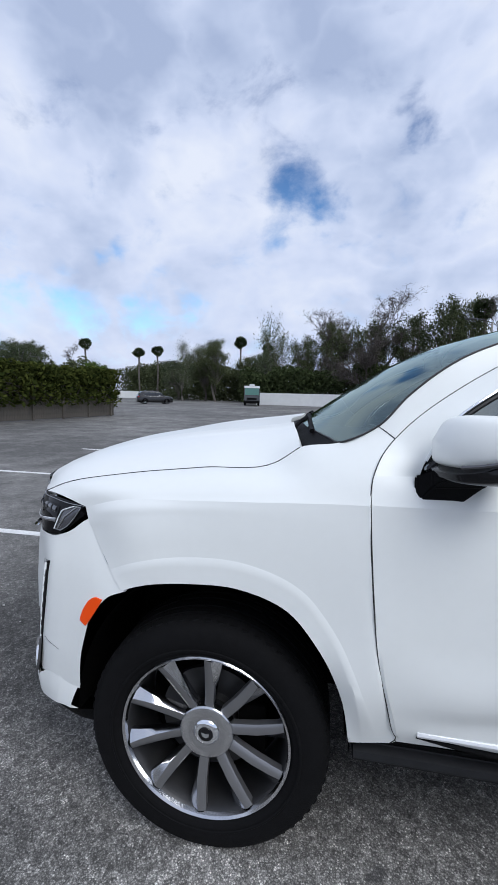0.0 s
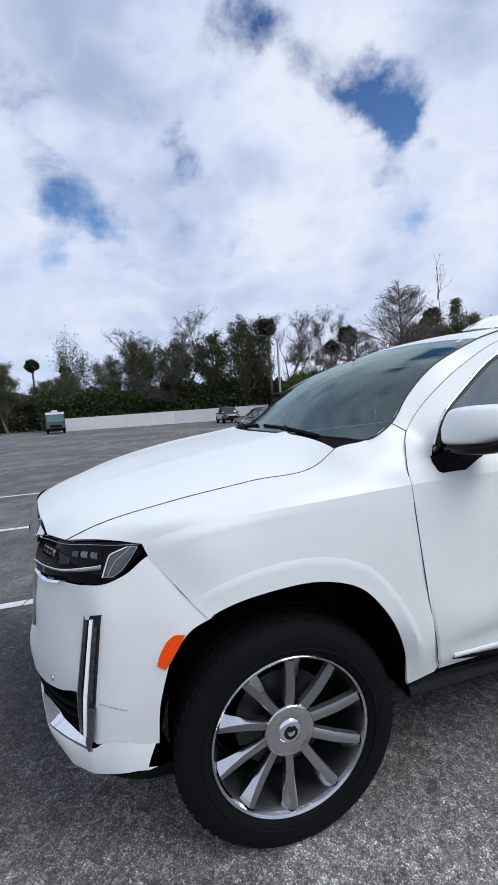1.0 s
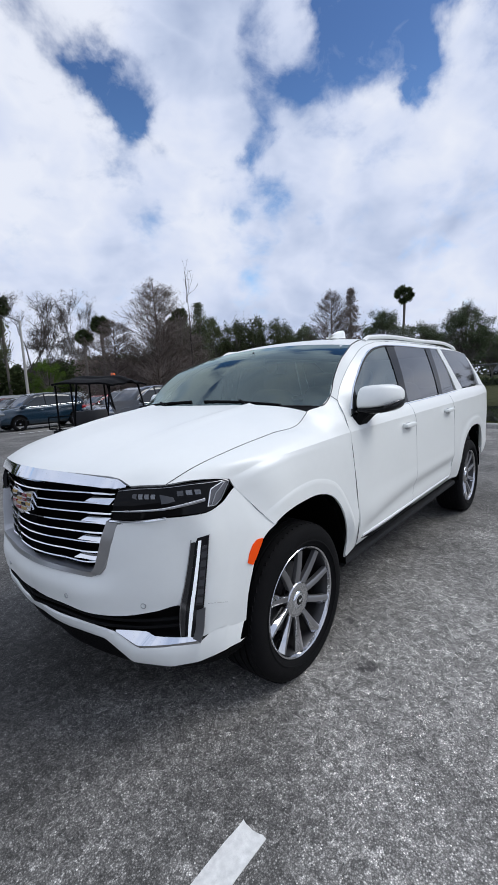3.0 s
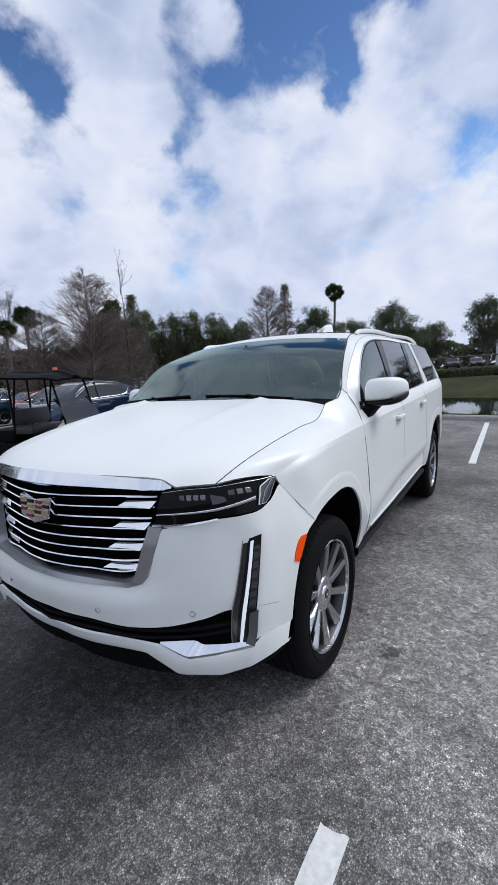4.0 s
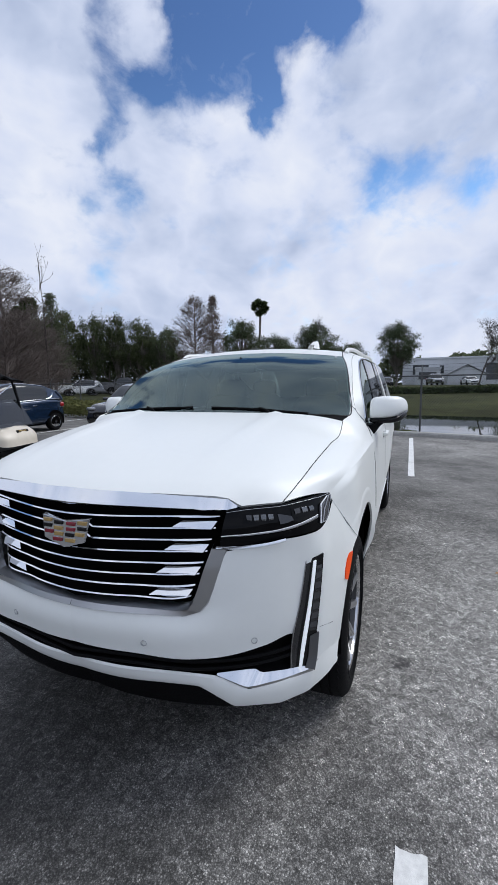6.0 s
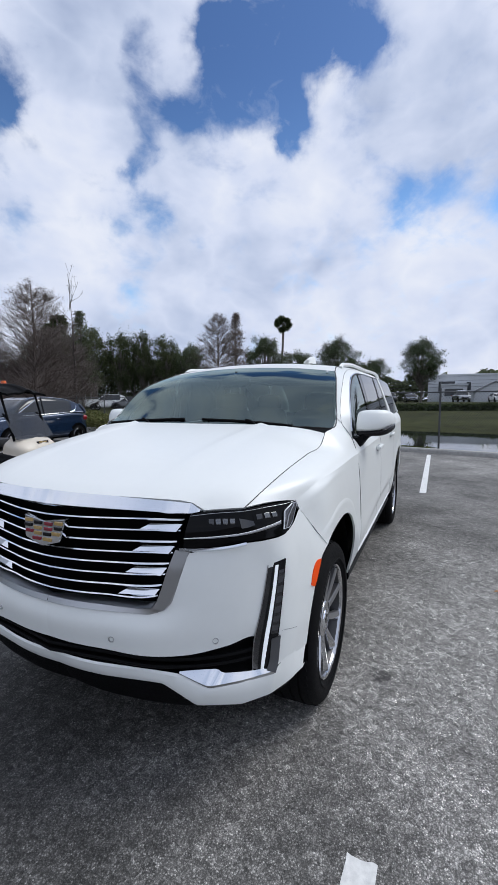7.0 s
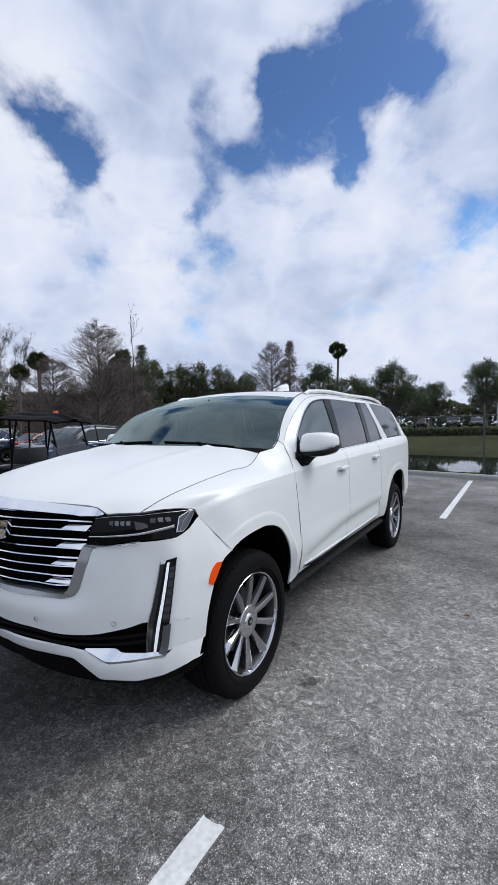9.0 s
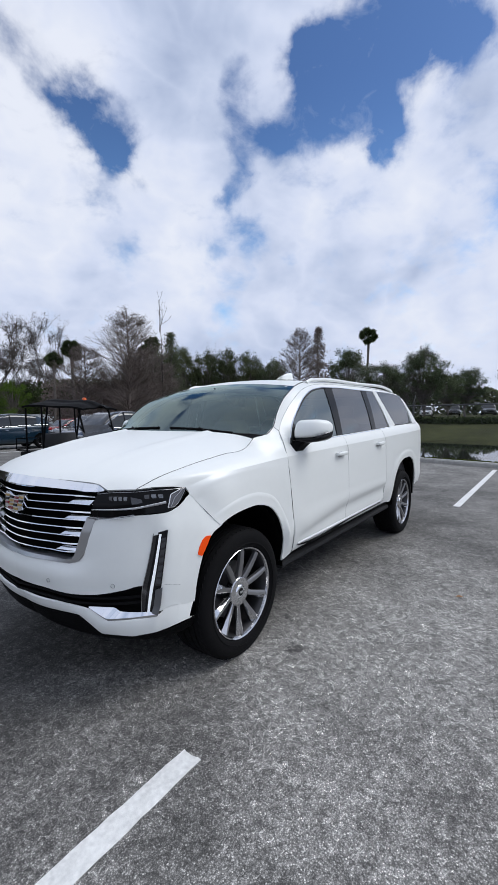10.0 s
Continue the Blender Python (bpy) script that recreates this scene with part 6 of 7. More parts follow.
# the woods behind the white wall
for args in [
    ("tall", -62, 50, 10, 1.1, 1), ("tall", -54, 54, 9.6, 1.2, 2), ("oak", -47, 57, 9.6, 1.1, 1), ("tall", -51, 66, 10.5, 1.1, 1), ("bare", -44, 66, 10.5, 1.0, 2), ("bush", -35.5, 60, 6.8, 1.1, 1),
    ("palm", -49.2, 80, 12.6, 1.1, 1), ("palm", -39.6, 85, 11.2, 1.2, 2), ("palm", -36.0, 86.5, 11.8, 1.2, 1), ("palm", -18.6, 92, 14.6, 1.0, 2), ("palm", -13, 95, 13.5, 1.0, 1),
    ("mossy", -27.6, 79, 13.6, .9, 1), ("tall", -21.5, 81, 13.0, .9, 2), ("tall", -24.5, 84, 12, 1.0, 1), ("oak", -31, 86, 9, 1.2, 2), ("tall", -16, 86, 10, 1.1, 2), ("oak", -12, 84, 11, .9, 1),
    ("mossy", -6.0, 73, 17.2, .62, 3), ("bare", -2.6, 74, 17.5, 1.1, 3), ("tall", 1.5, 72.5, 14.6, .85, 2), ("tall", -3.5, 73, 12.4, .9, 1), ("mossy", 3.0, 74, 15.0, .6, 1),
    ("bare", 10.2, 67.5, 20.5, 1.3, 2), ("tall", 7.0, 69, 14.4, .9, 1), ("tall", 12.8, 66, 14.8, .85, 2), ("tall", 17.2, 63.5, 16.6, .72, 1), ("bare", 5.5, 70, 15.0, 1.2, 3),
    ("tall", 19.8, 63, 16.4, .6, 2), ("palm", 21.2, 61.5, 15.6, 1.0, 1), ("bare", 21.5, 55.5, 15.6, .9, 3), ("bare", 25.6, 53, 16, .95, 2), ("bush", 22.0, 51.5, 6.8, .8, 1), ("bare", 27.5, 52.5, 14.0, .6, 3),
    ("palm", 21.6, 37.6, 8.8, .9, 2), ("palm", 19.8, 34.6, 8.8, 1.1, 1), ("palm", 18.4, 35.4, 7.6, 1.1, 2), ("oak", 21.5, 36.5, 5.4, 1.1, 2),
    ("leader", 18.9, 25.4, 10.0, 1.0, 1), ("thin", 22.2, 25.4, 11.6, .9, 1), ("leader", 16.5, 27.5, 7.2, 1.25, 2), ("leader", 21.0, 27.0, 7.4, 1.2, 3), ("leader", 23.2, 26.2, 6.2, 1.1, 1),
    ("palm", 31, 38, 9.6, .8, 2), ("pine", 33, 35.5, 11.0, .8, 1), ("palm", 27.5, 32.5, 9.5, .9, 1), ("tall", 37, 42, 10.6, .8, 1), ("tall", 40.3, 41, 11.0, .7, 2), ("tall", 42.5, 38.5, 10.4, .75, 1), ("tall", 44.5, 36.5, 10.6, .7, 2),
    ("tall", 46.5, 34, 10.2, .75, 1), ("oak", 48.5, 31.5, 9.2, .7, 1), ("oak", 35.5, 44, 9.4, .9, 2), ("mossy", 45, 38, 11.4, .7, 1), ("mossy", 41.5, 42, 11.6, .7, 3),
    ("leader", 46.0, 25.4, 12.4, .8, 3), ("pine", 51.6, 25.6, 13.2, .72, 2), ("palm", 63.6, 23.0, 14.6, 1.05, 1), ("oak", 60.5, 25.0, 11.2, .8, 2), ("oak", 65.5, 21.2, 9.4, 1.0, 1), ("oak", 70, 20, 8.0, 1.0, 1),
    ("oak", 41.8, 9.1, 7.7, .78, 1), ("bare", 40.6, 9.9, 7.9, .8, 2), ("oak", 57.2, 7.8, 6.4, 1.0, 2), ("oak", 50, 8.4, 5.4, .9, 2), ("oak", 60, 1.7, 9.2, .8, 1), ("bare", 47.4, -6.8, 7.6, .8, 3), ("mossy", 46.6, -9.5, 6.6, .8, 1),
]:
    kind, x, y, h, wide, seed = args
    tree(kind, x, y, h, wide, seed)

leaf_band("undergrowth", (-52, 104), (-10, 88), 7.6, 6, 42000, M_LEAF, "dense dark undergrowth below the trees", "undergrowth", .36, seed=2)
leaf_band("undergrowth", (-14, 76), (30, 62), 6.2, 7, 40000, M_PALM, "dense dark undergrowth with palmettos", "undergrowth", .36, seed=3)
leaf_band("undergrowth", (29, 66), (26, 40), 5.4, 6, 18000, M_PALM, "dense dark undergrowth beside the lot", "undergrowth", .27, seed=4)
leaf_band("undergrowth", (19, 38), (26.5, 29.5), 4.0, 4, 7000, M_RUST, "brown leafless thicket below the bare trees", "undergrowth", .22, seed=5)
leaf_band("undergrowth", (34, 52), (58, 33), 6.4, 5, 30000, M_LEAF3, "dark wood edge behind the far lot", "undergrowth", .3, seed=6)
leaf_band("undergrowth", (-75, 46), (-38, 68), 6.2, 7, 22000, M_LEAF, "dark trees behind the hedge", "undergrowth", .32, seed=7)
leaf_band("hedge", (41.5, 30), (41.5, -30), .58, .9, 15000, M_PALM, "low clipped dark hedge on the far bank", "hedge", .26, seed=8, uneven=.1)
leaf_band("tree_line", (110, 60), (115, -40), 6.5, 8, 12000, M_LEAF3, "distant line of trees", "tree", .8, seed=9)
leaf_band("weeds", (12.1, 1.7), (11.65, -.5), .10, .30, 700, M_IVY, "tufts of weeds along the kerb", "weeds", .05, seed=10)
leaf_band("tall_grass", (14.2, 9.2), (19.0, 27.5), .75, 1.4, 9000, leaf_material("dry tall grass", (0.07, 0.085, 0.03), (0.20, 0.20, 0.085)), "tall unmown grass along the fence", "grass", .12, seed=11)

# ---- pond ----
mw = bpy.data.materials.new("pond water")
mw.use_nodes = True
nw = Nodes(mw.node_tree)
bs = mw.node_tree.nodes["Principled BSDF"]
bs.inputs["Base Color"].default_value, bs.inputs["Roughness"].default_value, bs.inputs["IOR"].default_value = (0.02, 0.024, 0.018, 1), 0.015, 1.33
hb = nw.noise(nw.add("ShaderNodeTexCoord").outputs["Object"], 2.5, 4.0)
mw.node_tree.links.new(nw.add("ShaderNodeBump", {"Height": hb, "Strength": 0.02, "Distance": 0.05}).outputs[0], bs.inputs["Normal"])
bm = bmesh.new()
add_grid(bm, np.array([[(KERB_X + KERB_SLOPE * y + q * 1.03, y, -.31) for q in (2.2, 8, 14)] for y in (-45, -20, 0, 9.6)]))
outward(bm, (20, 0, -50))
tagged(part("pond", bm, mw), "still dark pond reflecting the sky", "pond", kind="structure")

# ---- chain-link fence ----
M_GALV = material("galvanised steel", (0.075, 0.078, 0.08), 0.7, metal=0.2, vary=0.2, scale=30)
fence = thing("chain_link_fence", (KERB_X + .95, 0, .10), "grey chain-link fence with barbed wire on angled arms", "fence")
FENCE_H = 1.72


def fence_at(s_, z=0.0, q=0.0):
    """A point of the fence s_ metres along it, in the fence's own axes."""
    k = math.hypot(1, KERB_SLOPE)
    return Vector((s_ * KERB_SLOPE / k + q, s_ / k, z))


for s_ in np.arange(-16.0, 44, 3.05):
    s_ = s_ - .82 + .97
    post = part("post", bmesh.new(), M_GALV, fence)
    bm = bmesh.new()
    tube(bm, [fence_at(s_, -.12), fence_at(s_, FENCE_H + .12)], .030, 8)
    tube(bm, [fence_at(s_, FENCE_H + .08), fence_at(s_, FENCE_H + .36, .26)], .014, 6)
    post.data = mesh_of("post", bm)
    post.data.materials.append(M_GALV)
bm = bmesh.new()
tube(bm, [fence_at(-17, FENCE_H), fence_at(44, FENCE_H)], .021, 8)
part("top_rail", bm, M_GALV, fence)
for k in range(3):
    bm = bmesh.new()
    tube(bm, [fence_at(-17, FENCE_H + .15 + k * .10, .07 + k * .09), fence_at(44, FENCE_H + .15 + k * .10, .07 + k * .09)], .004, 3)
    part("barbed_wire", bm, M_GALV, fence)
verts, faces = [], []
for sgn in (1, -1):
    for i in range(int(46 / .085)):
        s0 = -10 + i * .085
        a, b = fence_at(s0, .04), fence_at(s0 + sgn * FENCE_H * .8, FENCE_H)
        k = len(verts)
        w = .0022
        verts += [a + Vector((0, w, 0)), a - Vector((0, w, 0)), a + Vector((w * 1.5, 0, 0)), b + Vector((0, w, 0)), b - Vector((0, w, 0)), b + Vector((w * 1.5, 0, 0))]
        faces += [(k, k + 1, k + 4, k + 3), (k + 1, k + 2, k + 5, k + 4), (k + 2, k, k + 3, k + 5)]
me = bpy.data.meshes.new("mesh_wire")
me.from_pydata([tuple(v) for v in verts], [], faces)
tagged(part("mesh_wire", me, M_GALV, fence), kind="stuff")

# ---- walls and buildings ----
M_PALEWALL = material("white painted wall", (0.74, 0.75, 0.74), 0.8, vary=0.08, scale=1.2, bump=0.2)
M_GREYWALL = material("pale grey cladding", (0.50, 0.52, 0.54), 0.7, vary=0.1, scale=0.8)
M_ROOF = material("grey roof", (0.22, 0.225, 0.235), 0.8, vary=0.2, scale=2)
M_WINDOW = material("dark window glass", (0.03, 0.035, 0.04), 0.08)


def boundary_wall(name, pts, h, z0=0.0, t=.2):
    bm = bmesh.new()
    for (x0, y0), (x1, y1) in zip(pts, pts[1:]):
        d = Vector((x1 - x0, y1 - y0, 0))
        n_ = Vector((-d.y, d.x, 0)).normalized() * t
        extrude_outline(bm, [Vector((x0, y0, z0)), Vector((x1, y1, z0)), Vector((x1, y1, z0 + h)), Vector((x0, y0, z0 + h))], n_)
    ob = part(name, bm, M_PALEWALL, smooth=False)
    tagged(ob, "long low white wall at the far edge of the lot", "wall", kind="structure")


boundary_wall("wall_far_west", [(-70, 92), (-12.5, 108)], 1.75)
boundary_wall("wall_far_north", [(-11.0, 68.0), (6, 64.5), (17, 59.5), (23.5, 52), (25.0, 36)], 1.95)


def warehouse(x0, x1, y0, y1, z0, h, wall_m, label, openings, name="warehouse"):
    b = thing(name, ((x0 + x1) / 2, (y0 + y1) / 2, z0), label, "building")
    ox, oy = (x0 + x1) / 2, (y0 + y1) / 2
    bm = bmesh.new()
    box(bm, (x0 - ox, y0 - oy, -.6), (x1 - ox, y1 - oy, h), .05)
    wall_ = part("wall", bm, wall_m, b, smooth=False)
    bm = bmesh.new()
    box(bm, (x0 - ox - .15, y0 - oy - .15, h), (x1 - ox + .15, y1 - oy + .15, h + .35), .04)
    part("roof", bm, M_ROOF if name == "house" else wall_m, b, smooth=False)
    for y, z, w, hh in openings:
        bm = bmesh.new()
        box(bm, (x0 - ox - .08, y - oy - w / 2, z), (x0 - ox + .05, y - oy + w / 2, z + hh), .02)
        part("window", bm, M_WINDOW, b, smooth=False)
    return b


warehouse(93, 120, -70, 1.5, 1.1, 5.3, M_GREYWALL, "long low white industrial building", [(-2, 2.2, 3.0, 2.0), (-6, 2.4, .8, 1.6), (-16, 1, 4, 3.2), (-24, 1, 4, 3.2), (-34, 2.4, 6, 1.4)])
warehouse(88, 95, -5.5, -1.0, 1.1, 3.2, M_GREYWALL, "white annex with a dark window strip", [(-3.2, 1.2, 3.2, 1.4)])
hs = thing("house", (82, -9.5, 1.1), "small grey gabled building", "building")
bm = bmesh.new()
extrude_outline(bm, [(0, y, z) for y, z in ((-3, -.3), (3, -.3), (3, 1.9), (0, 3.5), (-3, 1.9))], (7, 0, 0))
part("wall", bm, M_GREYWALL, hs, smooth=False)
for sg in (1, -1):
    bm = bmesh.new()
    extrude_outline(bm, [(-.3, 0, 3.62), (7.3, 0, 3.62), (7.3, sg * 3.4, 1.80), (-.3, sg * 3.4, 1.80)], (0, 0, .12))
    part("roof", bm, M_ROOF, hs, smooth=False)
warehouse(76, 86, 40, 52, .8, 6.2, M_GREYWALL, "pale building half hidden by trees", [(46, 2, 5, 2)])


def lamp_post(x, y, h, label, arm=(-1.6, -.6)):
    z = ground_height(x, y) if beyond_kerb(x, y) > 0 else 0
    p = thing("street_lamp", (x, y, z), label, "lamp")
    bm = bmesh.new()
    tube(bm, [(0, 0, 0), (0, 0, h)], .11, 10, taper=[.13, .08])
    part("pole", bm, M_CONCRETE, p)
    if arm:
        bm = bmesh.new()
        tube(bm, [(0, 0, h - .1), (arm[0] * .5, arm[1] * .5, h + .15), (arm[0], arm[1], h + .15)], .04, 6)
        part("arm", bm, M_GALV, p)
        bm = bmesh.new()
        super_ellipsoid(bm, (arm[0] * 1.2, arm[1] * 1.2, h + .12), (.38, .2, .08), .6, .6, 16, 8)
        part("lamp_head", bm, M_GALV, p)


lamp_post(13.3, 36.2, 7.9, "tall pale lamp post with one arm")
lamp_post(45.3, 36.0, 5.2, "thin pale post beyond the fence", None)
lamp_post(40.3, 41.6, 5.4, "thin pale post beyond the fence", None)

# ---- hedge on a wooden fence ----
M_WOOD = material("weathered wood", (0.13, 0.115, 0.095), 0.85, vary=0.35, scale=5, bump=0.4)
HA, HB = Vector((-15.3, 9.5, 0)), Vector((-12.95, 23.7, 0))
hf = thing("wooden_fence", tuple(HA), "weathered wooden fence overgrown with vines", "fence")
d_ = (HB - HA)
L_ = d_.length
hf.matrix_world = Matrix.Translation(HA) @ Matrix.Rotation(math.atan2(d_.y, d_.x), 4, "Z")
for i in range(int(L_ / 2.0) + 1):
    bm = bmesh.new()
    box(bm, (i * 2.0 - .05, -.10, 0), (i * 2.0 + .05, 0, 1.9), .01)
    part("post", bm, M_WOOD, hf, smooth=False)
bd = bmesh.new()
box(bd, (0, 0, .04), (.136, .025, 1.85), .004)
bmesh_board = mesh_of("board", bd, False)
for i in range(int(L_ / .145)):
    o = part("board", bmesh_board, M_WOOD, hf)
    o.location = (i * .145, 0, 0)
leaf_band("ivy", (-15.2, 9.5), (-12.85, 23.7), 2.75, 1.1, 9000, M_IVY, "dense climbing vines hanging over the wooden fence", "vine", .17, base=.75, seed=12, uneven=.12, z0=0.0)
leaf_band("ivy", (-12.9, 23.6), (-18.0, 25.5), 2.7, 1.0, 3200, M_IVY, "dense climbing vines on the fence end", "vine", .17, base=.5, seed=13, uneven=.12, z0=0.0)

# ---- vehicles ----
M_WHEELDARK = material("grey alloy", (0.35, 0.35, 0.36), 0.35, metal=0.8)
M_TAIL = material("red lamp", (0.30, 0.01, 0.012), 0.2, coat=0.5)
M_CARGLASS = material("dark car glass", (0.012, 0.015, 0.017), 0.04, spec=0.8)


def paint(name, c, metal=0.3):
    return material(name, c, 0.25, metal=metal, coat=1.0)


STYLES = {
    # belt line and roof line as (share of the length, share of the height)
    "suv": ([(0, .40), (.02, .52), (.06, .575), (.26, .635), (.5, .63), (.8, .655), (.95, .66), (1, .60)], [(.245, .63), (.30, .79), (.37, .94), (.46, .995), (.65, 1.0), (.84, .965), (.90, .91), (.965, .67)], .17),
    "compact": ([(0, .40), (.02, .50), (.07, .58), (.27, .64), (.5, .655), (.8, .69), (.95, .69), (1, .52)], [(.21, .64), (.30, .83), (.38, .955), (.48, 1.0), (.66, .99), (.82, .935), (.90, .86), (.97, .69)], .17),
    "sedan": ([(0, .36), (.02, .50), (.06, .56), (.28, .66), (.5, .665), (.8, .70), (.96, .70), (1, .58)], [(.27, .66), (.33, .80), (.40, .95), (.50, 1.0), (.60, .99), (.70, .92), (.80, .77), (.84, .71)], .14),
    "pickup": ([(0, .38), (.015, .52), (.05, .60), (.25, .635), (.5, .63), (.8, .64), (.985, .64), (1, .58)], [(.245, .635), (.29, .79), (.34, .94), (.40, .99), (.50, 1.0), (.57, .98), (.595, .90), (.605, .645)], .20),
}


def car(name, label, x, y, rz, L, W, H, mat, style="suv", z=0.0, group="", axles=(.185, .80), rim=None):
    """A parked car with its nose at -x of its own axes; x, y is its middle."""
    c = thing(name, (x, y, z), label, "truck" if style == "pickup" else "car", rz, group)
    belt, roofline, clear = STYLES[style]
    fs = np.linspace(0, 1, 41)
    zt = np.interp(fs, *zip(*belt)) * H
    half = W / 2 * (1 - .16 * (np.abs(fs - .5) * 2) ** 7)
    g = []
    for f, t, w in zip(fs, zt, half):
        zb = clear * H * .9 + .05 * (abs(f - .5) * 2) ** 6
        g.append([(f * L - L / 2, v, q) for v, q in ((0, zb), (w * .85, zb), (w * .97, zb + .09), (w, zb + (t - zb) * .45), (w * .985, zb + (t - zb) * .72), (w * .955, t - .05), (w * .88, t), (w * .5, t + .018), (0, t + .025))])
    bm = bmesh.new()
    for s in (1, -1):
        add_grid(bm, side(loft(g, 33, 60), s))
        for row in (g[0], g[-1]):
            bm.faces.new([bm.verts.new(p) for p in side(np.array(row), s)])
    bmesh.ops.remove_doubles(bm, verts=bm.verts[:], dist=.001)
    outward(bm, (0, 0, .6))
    body = part("body", bm, mat, c)
    # cabin glass, roof and pillars
    fr = np.array([p[0] for p in roofline])
    zr = np.array([p[1] for p in roofline]) * H
    zb = np.interp(fr, *zip(*belt)) * H - .02
    w = W / 2
    rows = []
    for f, top, b in zip(fr, zr, zb):
        k = (top - b) / (H * .37)
        rows.append([(f * L - L / 2, v, q) for v, q in ((w * .945, b), (w * (.945 - .06 * k), b + (top - b) * .45), (w * (.945 - .135 * k), b + (top - b) * .88), (w * (.945 - .22 * k), top - .01), (w * .35, top + .012), (0, top + .016))])
    gl = loft(rows, 26, 36)
    bm = bmesh.new()
    for s in (1, -1):
        add_grid(bm, side(gl, s))
    bmesh.ops.remove_doubles(bm, verts=bm.verts[:], dist=.001)
    outward(bm, (0, 0, H * .6))
    part("cabin_glass", bm, M_CARGLASS, c)
    bm = bmesh.new()
    for s in (1, -1):
        r = gl[:, 15:].copy()
        keep = [i for i in range(len(r)) if r[i, -1, 2] > H * .93]
        r = r[keep]
        r[..., 2] += .006
        r[..., 1] *= 1.008
        add_grid(bm, side(r, s))
    bmesh.ops.remove_doubles(bm, verts=bm.verts[:], dist=.001)
    outward(bm, (0, 0, 0))
    part("roof", bm, mat, c)
    for s in (1, -1):
        for f0, f1, wd in ((fr[0] + .015, fr[3], .03), (.505 if style != "pickup" else .42, .495 if style != "pickup" else .43, .03), (fr[-1] - .01, fr[-2], .06)):
            line = []
            for k in np.linspace(0, 1, 6):
                f = f0 + (f1 - f0) * k
                top = np.interp(f, fr, zr)
                b = np.interp(f, *zip(*belt)) * H
                zz = b + (np.interp(f1, fr, zr) - b) * k
                zz = min(zz, top)
                kk = max(0, (zz - b) / (H * .37))
                line.append((f * L - L / 2, w * (.955 - .145 * kk), zz))
            bm = bmesh.new()
            tube(bm, side(np.array(line), s), wd * .8, 6)
            part("pillar", bm, mat if f0 != .505 else M_GLOSSBLACK, c)
        line = [(f * L - L / 2, w * .965, np.interp(f, *zip(*belt)) * H - .005) for f in np.linspace(fr[0] + .03, fr[-1] - .02, 12)]
        bm = bmesh.new()
        tube(bm, side(np.array(line), s), .007, 5)
        part("window_trim", bm, M_CHROME, c)
        if style in ("suv", "compact"):
            f1 = .86
            pts = []
            for k in np.linspace(0, 1, 9):
                f = .78 + (f1 - .78) * math.sin(k * math.pi / 2)
                b = np.interp(f, *zip(*belt)) * H
                zz = b + (H * .90 - b) * (1 - math.cos(k * math.pi / 2)) * .62
                pts.append((f * L - L / 2, w * (.965 - .135 * (zz - b) / (H * .37)), zz))
            bm = bmesh.new()
            tube(bm, side(np.array(pts), s), .011, 5)
            part("window_trim", bm, M_CHROME, c)
            bm = bmesh.new()
            g2 = []
            for f in np.linspace(.80, .955, 8):
                b = np.interp(f, *zip(*belt)) * H - .01
                top = np.interp(f, fr, zr) - .03
                g2.append([(f * L - L / 2 + .02 * q, w * (.958 - .145 * q * (top - b) / (H * .37)), b + (top - b) * q) for q in np.linspace(0, 1, 6)])
            add_grid(bm, side(np.array(g2), s))
            outward(bm, (0, 0, H * .6))
            part("rear_pillar", bm, mat, c)
        bm = bmesh.new()
        super_ellipsoid(bm, ((fr[0] + .035) * L - L / 2, -s * (w + .10), zb[0] + .10), (.09, .11, .07), .6, .6, 14, 8)
        part("mirror", bm, mat, c)
        bm = bmesh.new()
        super_ellipsoid(bm, (-L / 2 + .14, -s * w * .70, np.interp(.03, *zip(*belt)) * H - .06), (.15, .20, .06), .6, .7, 16, 8)
        part("headlight", bm, M_SATIN, c)
        bm = bmesh.new()
        super_ellipsoid(bm, (L / 2 - .12, -s * w * .80, H * .55), (.12, .14, .10 if style != "pickup" else .16), .6, .7, 16, 8)
        part("tail_light", bm, M_TAIL, c)
        for f in (.40, .60):
            bm = bmesh.new()
            super_ellipsoid(bm, ((f + .05) * L - L / 2, -s * w * 1.0, H * .55), (.09, .02, .016), .6, .6, 12, 6)
            part("door_handle", bm, M_CHROME, c)
        R = .34 if style != "pickup" else .40
        for f in axles:
            xw = f * L - L / 2
            bm = bmesh.new()
            lathe(bm, [(.0005, -.0), (R + .07, -.0), (R + .07, .05), (R + .02, .16)], True, 32, (xw, 0, R + .02))
            for v in bm.verts:
                v.co.y = -s * (w + .004 - v.co.y)
                v.co.z = max(v.co.z, clear * H * .8)
            part("wheel_arch", bm, M_DARK, c)
            bm = bmesh.new()
            lathe(bm, [(R * .64, .0), (R * .70, -.02), (R * .9, -.02), (R, .01), (R, .19)], True, 36, (xw, 0, R))
            for v in bm.verts:
                v.co.y = -s * (w - .005 - v.co.y)
            wh = part("wheel", bm, M_RUBBER, c)
            bm = bmesh.new()
            lathe(bm, [(R * .66, .0), (R * .62, -.012), (R * .58, .01)], True, 30, (xw, 0, R))
            lathe(bm, [(R * .18, .02), (R * .16, -.006), (.0005, -.008)], True, 16, (xw, 0, R))
